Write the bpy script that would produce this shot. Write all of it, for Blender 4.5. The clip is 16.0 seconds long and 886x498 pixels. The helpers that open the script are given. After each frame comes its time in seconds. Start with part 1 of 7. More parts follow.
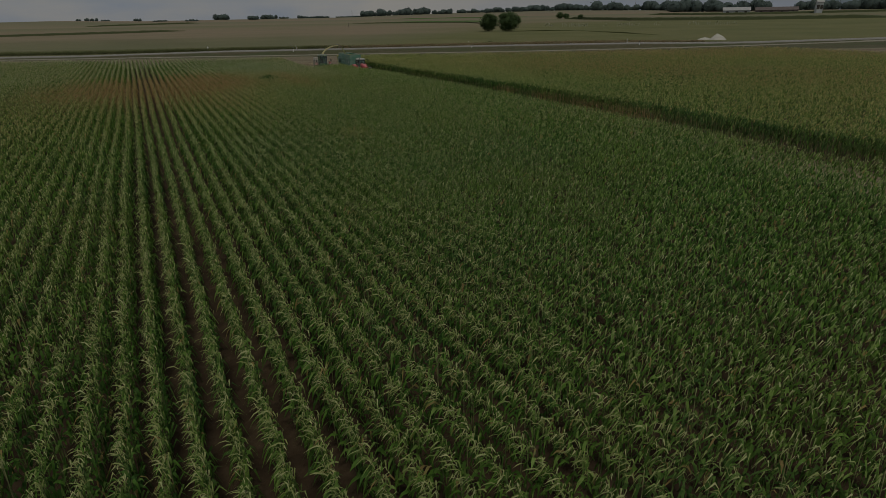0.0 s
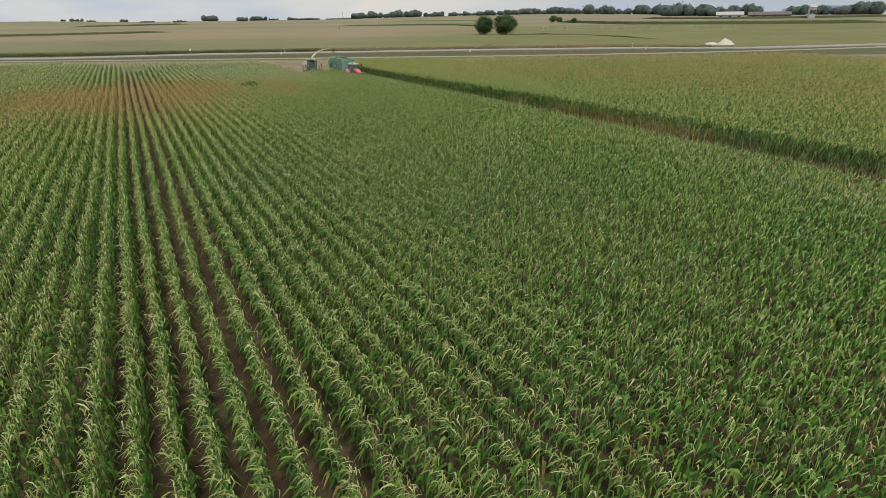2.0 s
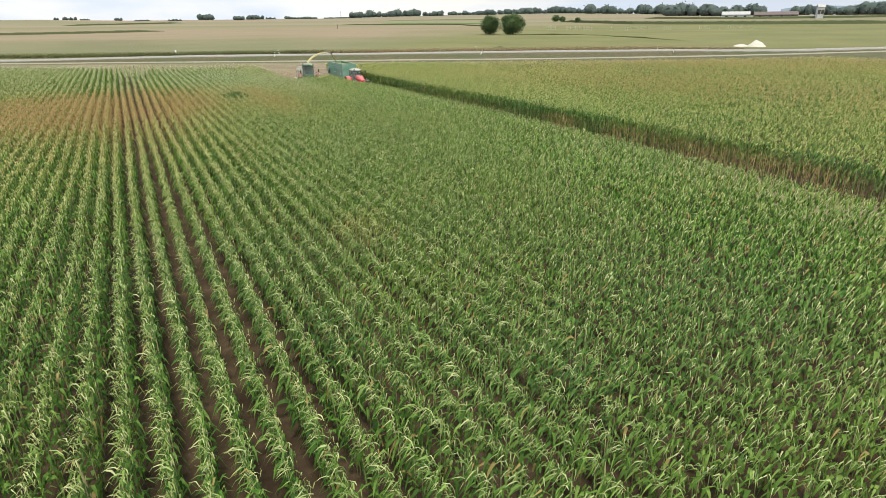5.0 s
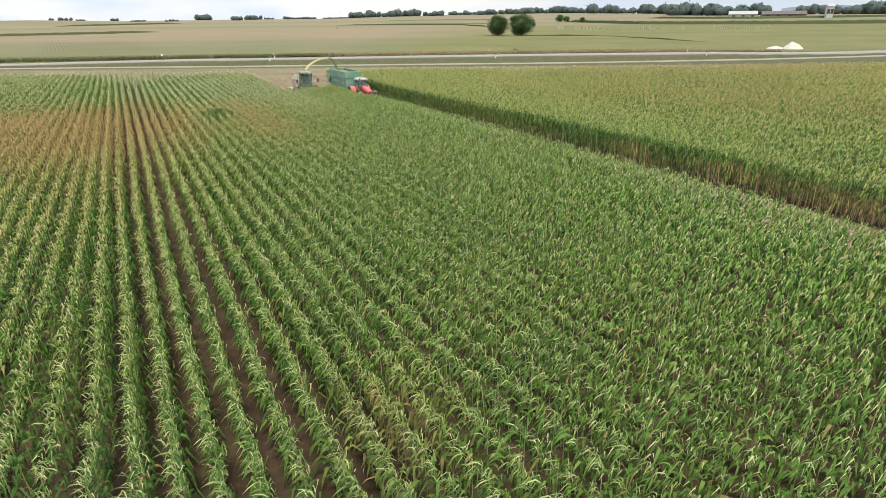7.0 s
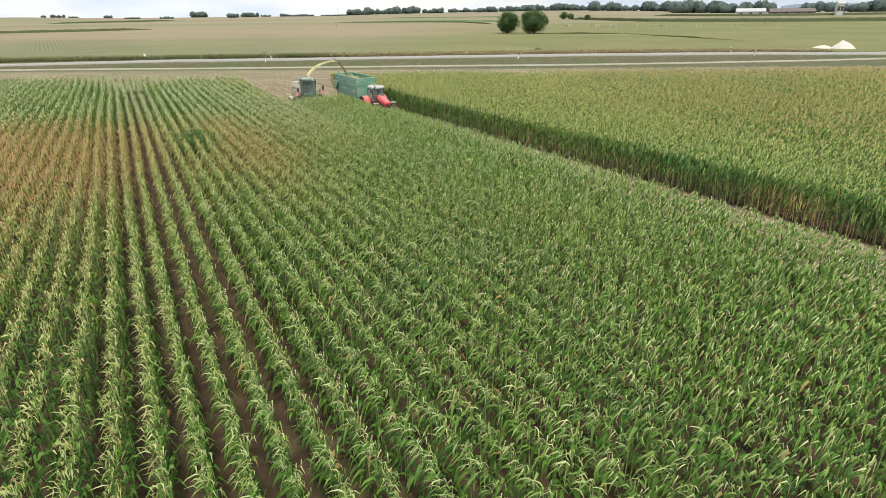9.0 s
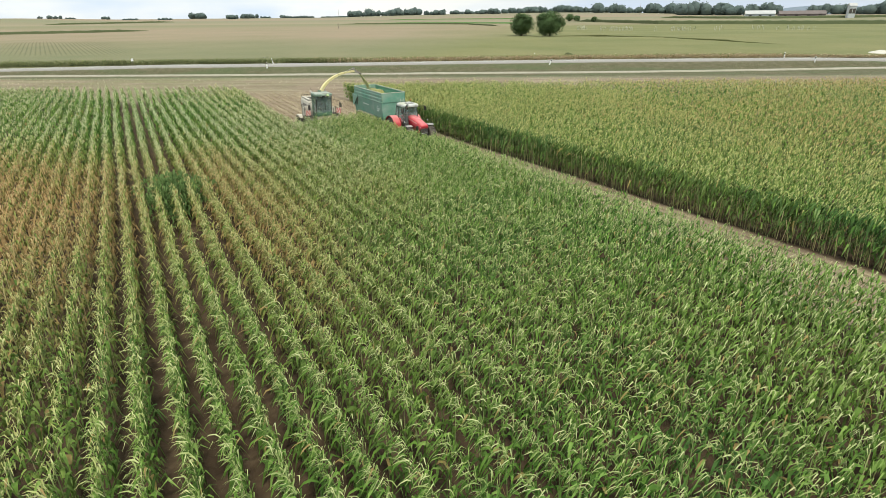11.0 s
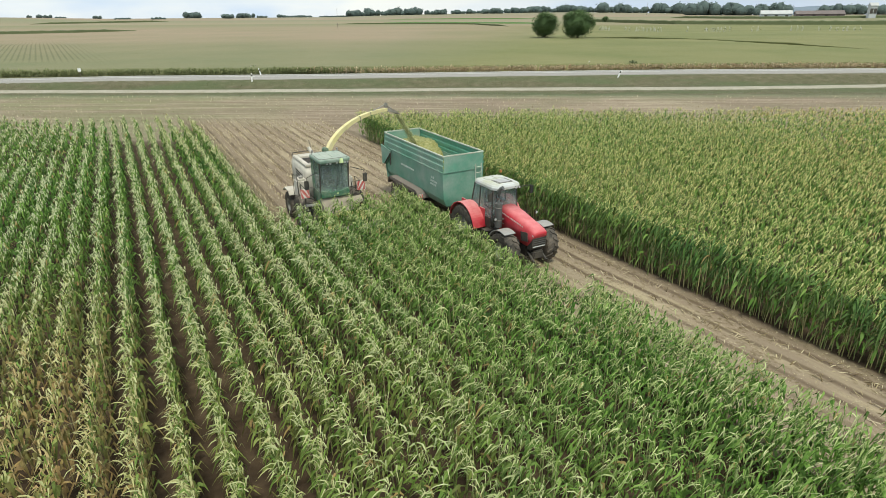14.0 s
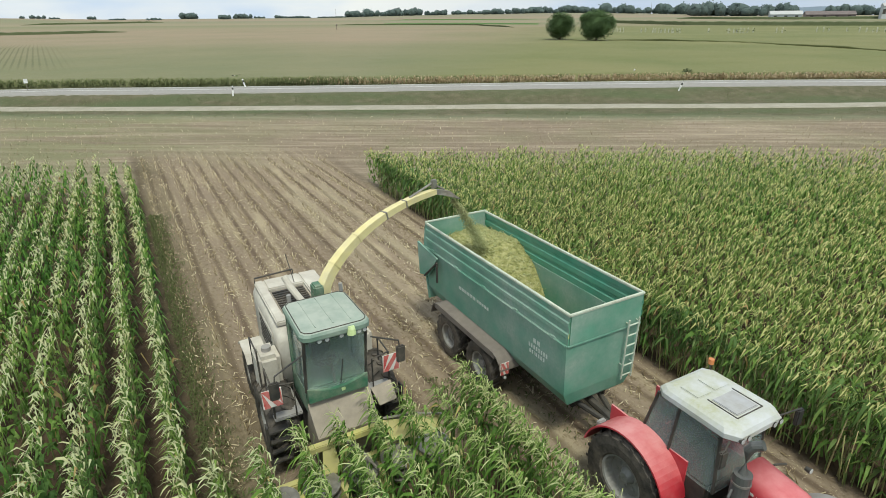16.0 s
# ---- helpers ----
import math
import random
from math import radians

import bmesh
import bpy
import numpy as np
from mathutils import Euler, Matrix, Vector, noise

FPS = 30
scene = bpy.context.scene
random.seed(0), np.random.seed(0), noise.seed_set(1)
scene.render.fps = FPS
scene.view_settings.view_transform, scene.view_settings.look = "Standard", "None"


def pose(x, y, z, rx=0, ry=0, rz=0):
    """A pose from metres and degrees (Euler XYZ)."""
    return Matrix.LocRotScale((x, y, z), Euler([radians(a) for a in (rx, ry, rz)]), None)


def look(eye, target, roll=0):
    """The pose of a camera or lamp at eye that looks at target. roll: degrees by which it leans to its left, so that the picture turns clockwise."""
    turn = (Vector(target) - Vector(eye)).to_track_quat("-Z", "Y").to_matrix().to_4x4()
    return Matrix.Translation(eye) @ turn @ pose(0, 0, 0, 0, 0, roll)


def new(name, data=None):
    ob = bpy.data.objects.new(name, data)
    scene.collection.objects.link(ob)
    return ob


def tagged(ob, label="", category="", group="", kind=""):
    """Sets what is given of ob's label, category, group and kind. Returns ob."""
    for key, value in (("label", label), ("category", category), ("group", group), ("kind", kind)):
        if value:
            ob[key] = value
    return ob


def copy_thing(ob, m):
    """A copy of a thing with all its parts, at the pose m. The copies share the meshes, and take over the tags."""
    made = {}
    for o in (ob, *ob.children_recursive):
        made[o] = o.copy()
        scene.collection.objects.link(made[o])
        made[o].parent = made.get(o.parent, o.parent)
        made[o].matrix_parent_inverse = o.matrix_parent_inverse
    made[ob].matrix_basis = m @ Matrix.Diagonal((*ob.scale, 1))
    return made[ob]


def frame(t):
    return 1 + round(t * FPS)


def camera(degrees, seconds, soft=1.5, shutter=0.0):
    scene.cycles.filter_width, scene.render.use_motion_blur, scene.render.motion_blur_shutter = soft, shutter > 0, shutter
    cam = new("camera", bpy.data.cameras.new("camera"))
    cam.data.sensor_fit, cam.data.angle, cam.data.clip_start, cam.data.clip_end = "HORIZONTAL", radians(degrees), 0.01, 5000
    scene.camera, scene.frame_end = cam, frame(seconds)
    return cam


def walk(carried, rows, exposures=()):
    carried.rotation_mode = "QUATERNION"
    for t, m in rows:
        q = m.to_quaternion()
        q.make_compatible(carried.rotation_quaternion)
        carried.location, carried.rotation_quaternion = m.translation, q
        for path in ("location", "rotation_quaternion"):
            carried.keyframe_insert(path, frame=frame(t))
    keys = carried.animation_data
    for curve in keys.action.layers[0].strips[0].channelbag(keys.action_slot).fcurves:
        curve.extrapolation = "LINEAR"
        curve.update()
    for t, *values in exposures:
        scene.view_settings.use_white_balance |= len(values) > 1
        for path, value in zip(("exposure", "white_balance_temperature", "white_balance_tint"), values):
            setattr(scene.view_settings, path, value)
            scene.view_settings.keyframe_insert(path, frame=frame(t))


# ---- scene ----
# The path of the drone: seconds, eye, a point that it looks at, roll.
cam = camera(75.8, 16.0, soft=0.85)
PATH = [
    (0, (-25.906, -123.894, 11.242), (-25.080, -122.245, 10.468), -1.30),
    (0.5, (-25.357, -121.553, 11.162), (-24.523, -119.908, 10.388), -1.29),
    (1, (-24.625, -119.177, 11.068), (-23.782, -117.535, 10.296), -1.22),
    (1.5, (-23.923, -117.010, 11.027), (-23.072, -115.371, 10.261), -1.10),
    (2, (-23.215, -114.961, 11.000), (-22.358, -113.324, 10.233), -0.92),
    (2.5, (-22.602, -112.919, 10.934), (-21.743, -111.285, 10.164), -0.81),
    (3, (-22.017, -110.701, 10.858), (-21.157, -109.067, 10.089), -0.84),
    (3.2, (-21.766, -109.679, 10.833), (-20.903, -108.047, 10.063), -0.80),
    (5.3, (-18.543, -99.706, 10.929), (-17.680, -98.074, 10.161), -0.79),
    (5.5, (-18.175, -98.437, 10.939), (-17.312, -96.804, 10.172), -0.79),
    (6, (-17.201, -95.263, 10.972), (-16.337, -93.630, 10.204), -0.78),
    (6.5, (-16.246, -91.982, 10.965), (-15.381, -90.350, 10.198), -0.78),
    (7, (-15.265, -88.682, 10.914), (-14.400, -87.051, 10.145), -0.86),
    (7.5, (-14.364, -85.187, 10.799), (-13.497, -83.558, 10.029), -0.87),
    (8, (-13.502, -81.702, 10.671), (-12.635, -80.074, 9.898), -0.81),
    (8.5, (-12.609, -77.940, 10.623), (-11.740, -76.314, 9.849), -0.80),
    (9, (-11.811, -74.159, 10.507), (-10.940, -72.534, 9.731), -0.82),
    (9.2, (-11.496, -72.581, 10.460), (-10.625, -70.955, 9.688), -1.03),
    (11.3, (-8.676, -58.365, 10.271), (-7.801, -56.740, 9.500), -0.69),
    (11.5, (-8.266, -56.732, 10.266), (-7.392, -55.108, 9.493), -0.70),
    (12, (-7.227, -52.534, 10.225), (-6.352, -50.911, 9.451), -0.61),
    (12.5, (-6.073, -48.458, 10.179), (-5.197, -46.835, 9.406), -0.65),
    (13, (-4.771, -44.215, 10.147), (-3.893, -42.592, 9.375), -0.64),
    (13.5, (-3.410, -40.012, 10.055), (-2.531, -38.389, 9.285), -0.66),
    (14, (-1.994, -35.914, 9.945), (-1.113, -34.293, 9.174), -0.62),
    (14.5, (-0.736, -32.325, 9.844), (0.145, -30.703, 9.074), -0.73),
    (15, (0.569, -28.572, 9.808), (1.452, -26.951, 9.038), -0.75),
    (15.5, (1.717, -25.025, 9.804), (2.600, -23.404, 9.034), -0.67),
    (16, (2.937, -21.175, 9.777), (3.822, -19.555, 9.008), -0.63),
]
FADE = [(0.0, -1.82, 6750, 9), (0.5, -1.39, 6750, 9), (1.0, -0.82, 6750, 9), (1.5, -0.40, 6750, 9), (2.0, -0.05, 6750, 9), (2.5, 0.27, 6750, 9), (3.0, 0.54, 6750, 9),
        (7.0, 0.59, 6720, 9), (9.0, 0.59, 6680, 8), (13.0, 0.50, 6500, 3), (14.5, 0.45, 6400, 4), (15.3, 0.44, 6350, 4), (16.0, 0.33, 6300, 4)]
walk(cam, [(t, look(eye, aim, roll)) for t, eye, aim, roll in PATH], FADE)

# ---- world, sun ----
world = bpy.data.worlds.new("overcast_sky")
scene.world = world
world.use_nodes = True
wn, wl = world.node_tree.nodes, world.node_tree.links
wn.clear()
w_out = wn.new("ShaderNodeOutputWorld")
w_bg = wn.new("ShaderNodeBackground")
w_sky = wn.new("ShaderNodeTexSky")
w_sky.sky_type = "NISHITA"
w_sky.sun_disc = False
w_sky.sun_elevation, w_sky.sun_rotation = radians(64), radians(195)
w_sky.air_density, w_sky.dust_density, w_sky.ozone_density = 1.0, 2.0, 1.0
w_gain = wn.new("ShaderNodeVectorMath")
w_gain.operation = "SCALE"
w_gain.inputs["Scale"].default_value = 0.09
w_tc = wn.new("ShaderNodeTexCoord")
w_map = wn.new("ShaderNodeMapping")
w_map.inputs["Scale"].default_value = (2.0, 2.0, 7.0)
w_noise = wn.new("ShaderNodeTexNoise")
w_noise.inputs["Scale"].default_value, w_noise.inputs["Detail"].default_value = 1.7, 5.0
w_ramp = wn.new("ShaderNodeValToRGB")
w_ramp.color_ramp.elements[0].position, w_ramp.color_ramp.elements[0].color = 0.38, (0.66, 0.77, 0.95, 1)
w_ramp.color_ramp.elements[1].position, w_ramp.color_ramp.elements[1].color = 0.62, (1.0, 0.985, 0.95, 1)
w_mix = wn.new("ShaderNodeMix")
w_mix.data_type = "RGBA"
w_mix.inputs["Factor"].default_value = 0.85
wl.new(w_sky.outputs[0], w_gain.inputs[0])
wl.new(w_tc.outputs["Generated"], w_map.inputs["Vector"])
wl.new(w_map.outputs[0], w_noise.inputs["Vector"])
wl.new(w_noise.outputs["Fac"], w_ramp.inputs[0])
# the cloud is greyer and bluer to the east
w_sep = wn.new("ShaderNodeSeparateXYZ")
w_east = wn.new("ShaderNodeMapRange")
for w_key, w_val in (("From Min", 0.35), ("From Max", 0.85), ("To Max", 0.75)):
    w_east.inputs[w_key].default_value = w_val
w_tint = wn.new("ShaderNodeMix")
w_tint.data_type = "RGBA"
w_tint.inputs["B"].default_value = (0.60, 0.67, 0.80, 1)
wl.new(w_tc.outputs["Generated"], w_sep.inputs[0])
wl.new(w_sep.outputs[0], w_east.inputs[0])
wl.new(w_east.outputs[0], w_tint.inputs["Factor"])
wl.new(w_ramp.outputs[0], w_tint.inputs["A"])
wl.new(w_gain.outputs[0], w_mix.inputs["A"])
wl.new(w_tint.outputs["Result"], w_mix.inputs["B"])
wl.new(w_mix.outputs["Result"], w_bg.inputs["Color"])
w_bg.inputs["Strength"].default_value = 0.84
wl.new(w_bg.outputs[0], w_out.inputs[0])

sun_data = bpy.data.lights.new("sun", "SUN")
sun_data.energy, sun_data.angle, sun_data.color = 2.4, radians(12), (1.0, 0.96, 0.81)
sun = new("sun", sun_data)
sun.matrix_world = look((-12, -45, 95), (0, 0, 0))


# ---- materials ----
class Nodes:
    """A node material being wired."""

    def __init__(self, name, rough=0.7, metal=0.0, spec=0.3):
        self.mat = bpy.data.materials.new(name)
        self.mat.use_nodes = True
        self.n, self.l = self.mat.node_tree.nodes, self.mat.node_tree.links
        self.bsdf = self.n["Principled BSDF"]
        self.bsdf.inputs["Roughness"].default_value = rough
        self.bsdf.inputs["Metallic"].default_value = metal
        self.bsdf.inputs["Specular IOR Level"].default_value = spec
        self.pos = self.n.new("ShaderNodeNewGeometry").outputs["Position"]

    def noise(self, scale, detail=3.0, stretch=None, rough=0.55, turn=0.0):
        v = self.pos
        if stretch or turn:
            m = self.n.new("ShaderNodeMapping")
            m.vector_type = "TEXTURE"
            m.inputs["Scale"].default_value = [1 / q for q in stretch or (1, 1, 1)]
            m.inputs["Rotation"].default_value = (0, 0, turn)
            self.l.new(v, m.inputs["Vector"])
            v = m.outputs[0]
        t = self.n.new("ShaderNodeTexNoise")
        t.inputs["Scale"].default_value, t.inputs["Detail"].default_value = scale, detail
        t.inputs["Roughness"].default_value = rough
        self.l.new(v, t.inputs["Vector"])
        return t.outputs["Fac"]

    def ramp(self, fac, stops):
        r = self.n.new("ShaderNodeValToRGB")
        els = r.color_ramp.elements
        while len(els) < len(stops):
            els.new(0.5)
        for e, (p, c) in zip(els, stops):
            e.position, e.color = p, (*c, 1) if len(c) == 3 else c
        self.l.new(fac, r.inputs[0])
        return r.outputs[0]

    def grey(self, fac, a, b, lo=0.0, hi=1.0):
        m = self.n.new("ShaderNodeMapRange")
        for k, v in zip(("From Min", "From Max", "To Min", "To Max"), (a, b, lo, hi)):
            m.inputs[k].default_value = v
        self.l.new(fac, m.inputs[0])
        return m.outputs[0]

    def mix(self, fac, a, b, kind="MIX"):
        m = self.n.new("ShaderNodeMix")
        m.data_type, m.blend_type = "RGBA", kind
        for sock, v in (("Factor", fac), ("A", a), ("B", b)):
            if isinstance(v, (int, float)):
                m.inputs[sock].default_value = v
            elif isinstance(v, tuple):
                m.inputs[sock].default_value = (*v, 1)
            else:
                self.l.new(v, m.inputs[sock])
        return m.outputs["Result"]

    def math(self, op, a, b=0.0):
        m = self.n.new("ShaderNodeMath")
        m.operation = op
        for i, v in enumerate((a, b)):
            if isinstance(v, (int, float)):
                m.inputs[i].default_value = v
            else:
                self.l.new(v, m.inputs[i])
        return m.outputs[0]

    def island(self):
        return self.n.new("ShaderNodeNewGeometry").outputs["Random Per Island"]

    def attr(self, name):
        a = self.n.new("ShaderNodeAttribute")
        a.attribute_name = name
        return a.outputs["Fac"]

    def bump(self, fac, strength=0.3, dist=0.02):
        b = self.n.new("ShaderNodeBump")
        b.inputs["Strength"].default_value, b.inputs["Distance"].default_value = strength, dist
        self.l.new(fac, b.inputs["Height"])
        self.l.new(b.outputs[0], self.bsdf.inputs["Normal"])

    def translucent(self, col, share):
        """Thin leaves let some light through."""
        thin, both = self.n.new("ShaderNodeBsdfTranslucent"), self.n.new("ShaderNodeMixShader")
        both.inputs[0].default_value = share
        self.l.new(col, thin.inputs["Color"])
        self.l.new(self.bsdf.outputs[0], both.inputs[1])
        self.l.new(thin.outputs[0], both.inputs[2])
        self.l.new(both.outputs[0], self.n["Material Output"].inputs["Surface"])

    def colour(self, sock):
        if isinstance(sock, tuple):
            self.bsdf.inputs["Base Color"].default_value = (*sock, 1)
        else:
            self.l.new(sock, self.bsdf.inputs["Base Color"])
        return self.mat


def crop_leaf(name, greens, dry):
    k = Nodes(name, 0.6, 0, 0.2)
    c = k.ramp(k.island(), greens)
    drift = k.grey(k.noise(0.07, 3), 0.38, 0.68)
    c = k.mix(k.math("MULTIPLY", drift, 0.25), c, (0.24, 0.27, 0.06))
    blue = k.grey(k.noise(0.045, 2, turn=0.6), 0.56, 0.72)
    c = k.mix(k.math("MULTIPLY", blue, 0.55), c, (0.075, 0.16, 0.05))
    spots = k.grey(k.noise(0.35, 3), 0.52, 0.68)
    c = k.mix(k.math("MULTIPLY", spots, 0.4), c, (0.05, 0.14, 0.045))
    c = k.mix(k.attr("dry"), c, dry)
    k.translucent(c, 0.25)
    return k.colour(c)


GREENS = [(0.0, (0.042, 0.104, 0.02)), (0.45, (0.082, 0.182, 0.031)), (0.75, (0.150, 0.275, 0.052)), (1.0, (0.26, 0.37, 0.105))]
# edge leaves: darker greens, with the shade of the open side in their colour
M_EDGE_LEAF = crop_leaf("shaded_maize_leaf", [(0.0, (0.03, 0.08, 0.02)), (0.6, (0.06, 0.14, 0.035)), (0.92, (0.11, 0.22, 0.06)), (1.0, (0.26, 0.36, 0.14))], (0.46, 0.33, 0.15))
M_RIPE_LEAF = crop_leaf("ripe_maize_leaf", GREENS, (0.41, 0.27, 0.12))
M_LEAF = crop_leaf("maize_leaf", [(0.0, (0.028, 0.078, 0.013)), (0.45, (0.062, 0.158, 0.022)), (0.75, (0.122, 0.262, 0.04)), (1.0, (0.25, 0.39, 0.10))], (0.41, 0.27, 0.12))


def m_stalk():
    k = Nodes("maize_stalk", 0.65)
    c = k.ramp(k.island(), [(0, (0.10, 0.15, 0.04)), (0.5, (0.16, 0.21, 0.07)), (1, (0.32, 0.31, 0.15))])
    return k.colour(k.mix(k.attr("dry"), c, (0.50, 0.37, 0.19)))


def m_tassel(name, greens):
    k = Nodes(name, 0.7)
    c = k.ramp(k.island(), greens)
    sep = k.n.new("ShaderNodeSeparateXYZ")
    k.l.new(k.pos, sep.inputs[0])
    bleached = k.math("MULTIPLY", k.grey(sep.outputs[1], -38.0, -16.0), k.grey(sep.outputs[0], 5.0, 2.8))
    c = k.mix(k.math("MULTIPLY", bleached, 0.75), c, (0.46, 0.51, 0.34))
    c = k.mix(k.attr("dry"), c, k.ramp(k.attr("dry"), [(0.55, (0.49, 0.43, 0.165)), (0.95, (0.44, 0.30, 0.145))]))
    k.translucent(c, 0.25)
    return k.colour(c)


def m_straw(name="straw_litter"):
    k = Nodes(name, 0.75)
    return k.colour(k.ramp(k.island(), [(0, (0.12, 0.085, 0.045)), (0.35, (0.25, 0.195, 0.105)), (0.65, (0.40, 0.335, 0.205)), (1, (0.60, 0.52, 0.36))]))


FAR_ROWS = radians(4.8)      # how the rows beyond the road are turned


def far_field(k, x, y, d, slant):
    """Fields beyond the road: grey-green near it, straw-coloured towards the hills, olive meadow to one side."""
    near = k.ramp(k.noise(0.05, 5), [(0.3, (0.150, 0.160, 0.088)), (0.7, (0.195, 0.185, 0.108))])
    straw = k.ramp(k.noise(0.018, 6), [(0.3, (0.222, 0.192, 0.118)), (0.5, (0.255, 0.205, 0.138)), (0.7, (0.285, 0.215, 0.152))])
    turn = k.math("ADD", slant, k.math("MULTIPLY", k.math("SUBTRACT", k.noise(0.03, 4), 0.5), 90.0))
    c = k.mix(k.grey(turn, 85.0, 210.0), near, straw)
    fine = k.grey(k.noise(0.8, 5, (1, 0.25, 1), turn=FAR_ROWS), 0.3, 0.75)
    c = k.mix(k.math("MULTIPLY", fine, 0.22), c, (0.15, 0.155, 0.085))
    # gaps between the far rows, which show where they point at the viewer
    across = k.math("ADD", k.math("MULTIPLY", x, math.cos(FAR_ROWS)), k.math("MULTIPLY", y, math.sin(FAR_ROWS)))
    gaps = k.grey(k.math("SINE", k.math("MULTIPLY", across, 2 * math.pi / 1.0)), 0.1, 0.9)
    gaps = k.math("MULTIPLY", gaps, k.math("MULTIPLY", k.grey(across, -27, -20), k.grey(across, 6, -1)))
    gaps = k.math("MULTIPLY", gaps, k.math("MULTIPLY", k.grey(d, 68, 80), k.grey(d, 185, 130)))
    c = k.mix(k.math("MULTIPLY", gaps, 0.5), c, (0.085, 0.085, 0.045))
    side = k.math("DIVIDE", x, k.math("MAXIMUM", y, 1.0))
    meadow = k.ramp(k.noise(0.035, 5), [(0.35, (0.142, 0.154, 0.064)), (0.65, (0.188, 0.182, 0.084))])
    c = k.mix(k.grey(side, 0.55, 1.05), c, meadow)
    wave = k.math("ADD", d, k.math("MULTIPLY", k.math("SUBTRACT", k.noise(0.004, 2), 0.5), 60.0))
    bands = k.ramp(k.grey(wave, 420, 1200), [(0.0, (0.24, 0.20, 0.13)), (0.16, (0.185, 0.185, 0.105)), (0.22, (0.25, 0.21, 0.14)), (0.42, (0.19, 0.19, 0.115)),
                                             (0.50, (0.26, 0.205, 0.145)), (0.75, (0.20, 0.195, 0.13)), (0.84, (0.24, 0.20, 0.145)), (1.0, (0.21, 0.195, 0.14))])
    return k.mix(k.grey(d, 380, 460), c, bands)


def m_ground():
    """Soil under the crops and grass, straw fields and stubble towards the hills: laid out by plan."""
    k = Nodes("field_ground", 0.92, 0, 0.15)
    sep = k.n.new("ShaderNodeSeparateXYZ")
    k.l.new(k.pos, sep.inputs[0])
    x, y = sep.outputs[0], sep.outputs[1]
    swing = k.math("MULTIPLY", k.math("MINIMUM", k.math("MAXIMUM", k.math("SUBTRACT", -20.0, y), 0.0), 50.0), 0.036)
    d = k.math("ADD", k.math("MULTIPLY", x, 0.539), k.math("MULTIPLY", y, 0.842))
    slant = k.math("SUBTRACT", d, k.math("MULTIPLY", k.math("SUBTRACT", k.math("MULTIPLY", x, 0.842), k.math("MULTIPLY", y, 0.539)), 0.075))
    wide_x, x = x, k.math("SUBTRACT", x, swing)
    wob = k.math("MULTIPLY", k.math("SUBTRACT", k.noise(0.25, 3), 0.5), 3.0)
    dw = k.math("ADD", d, wob)
    soil = k.ramp(k.noise(1.3, 6), [(0.3, (0.034, 0.022, 0.014)), (0.55, (0.066, 0.045, 0.028)), (0.75, (0.112, 0.079, 0.05))])
    # harvested ground is paler, with chaff in streaks along the rows
    chaff = k.grey(k.noise(1.6, 5, (1.0, 0.12, 1)), 0.48, 0.68)
    # dark line beside each stub row: the stubs' shadow, drawn in the soil colour
    rows = k.grey(k.math("SINE", k.math("MULTIPLY", k.math("SUBTRACT", x, 2.52), 7.854), 0.0), 0.35, 0.95)
    rows = k.math("MULTIPLY", rows, k.grey(k.noise(0.8, 3, (1, 0.15, 1)), 0.3, 0.6, 0.6, 1.0))
    cut = k.mix(k.math("MULTIPLY", chaff, 0.7), k.mix(0.8, soil, (0.30, 0.237, 0.172)), (0.41, 0.345, 0.225))
    cut = k.mix(k.math("MULTIPLY", rows, 0.85), cut, (0.10, 0.07, 0.048))
    mess = k.math("MULTIPLY", k.grey(k.noise(7.0, 6, (1, 0.6, 1), 0.7), 0.50, 0.60), k.grey(k.noise(0.9, 4, (1, 0.25, 1)), 0.38, 0.58))
    cut = k.mix(k.math("MULTIPLY", mess, 0.75), cut, (0.12, 0.088, 0.045))
    crumbs = k.grey(k.noise(11.0, 6, None, 0.75), 0.60, 0.68)
    cut = k.mix(k.math("MULTIPLY", crumbs, 0.7), cut, (0.55, 0.48, 0.33))
    rut = k.math("MAXIMUM", k.grey(k.math("ABSOLUTE", k.math("SUBTRACT", x, 10.7)), 0.55, 0.2), k.grey(k.math("ABSOLUTE", k.math("SUBTRACT", x, 12.6)), 0.5, 0.2))
    rut = k.math("MULTIPLY", rut, k.grey(k.noise(0.9, 4, (1, 0.2, 1)), 0.35, 0.6))
    cut = k.mix(k.math("MULTIPLY", rut, k.math("MULTIPLY", k.grey(x, 8.6, 9.6), 0.6)), cut, (0.33, 0.28, 0.19))
    is_track = k.math("MULTIPLY", k.grey(x, 9.5, 10.0), k.grey(x, 15.6, 14.8))
    y_open = k.grey(k.math("ADD", y, k.math("MULTIPLY", k.grey(x, 9.0, 9.2), -1.0)), -12.5, -11.0)
    is_swath = k.math("MULTIPLY", k.math("MULTIPLY", k.grey(x, 2.6, 3.2), k.grey(x, 10.0, 9.5)), y_open)
    in_lane = k.math("MULTIPLY", k.grey(x, 2.4, 2.9), k.grey(x, 15.8, 15.0))
    is_head = k.math("MULTIPLY", k.grey(dw, 13.0, 16.5), k.math("SUBTRACT", 1.0, k.math("MULTIPLY", in_lane, k.grey(dw, 27.0, 20.0))))
    head_chaff = k.grey(k.noise(1.2, 5, (0.07, 1.0, 1), turn=-0.569), 0.42, 0.66)
    head = k.mix(k.math("MULTIPLY", head_chaff, 0.8), k.mix(0.72, soil, (0.25, 0.197, 0.145)), (0.355, 0.295, 0.215))
    head = k.mix(k.math("MULTIPLY", k.grey(k.noise(0.16, 4), 0.44, 0.64), 0.4), head, (0.195, 0.19, 0.11))
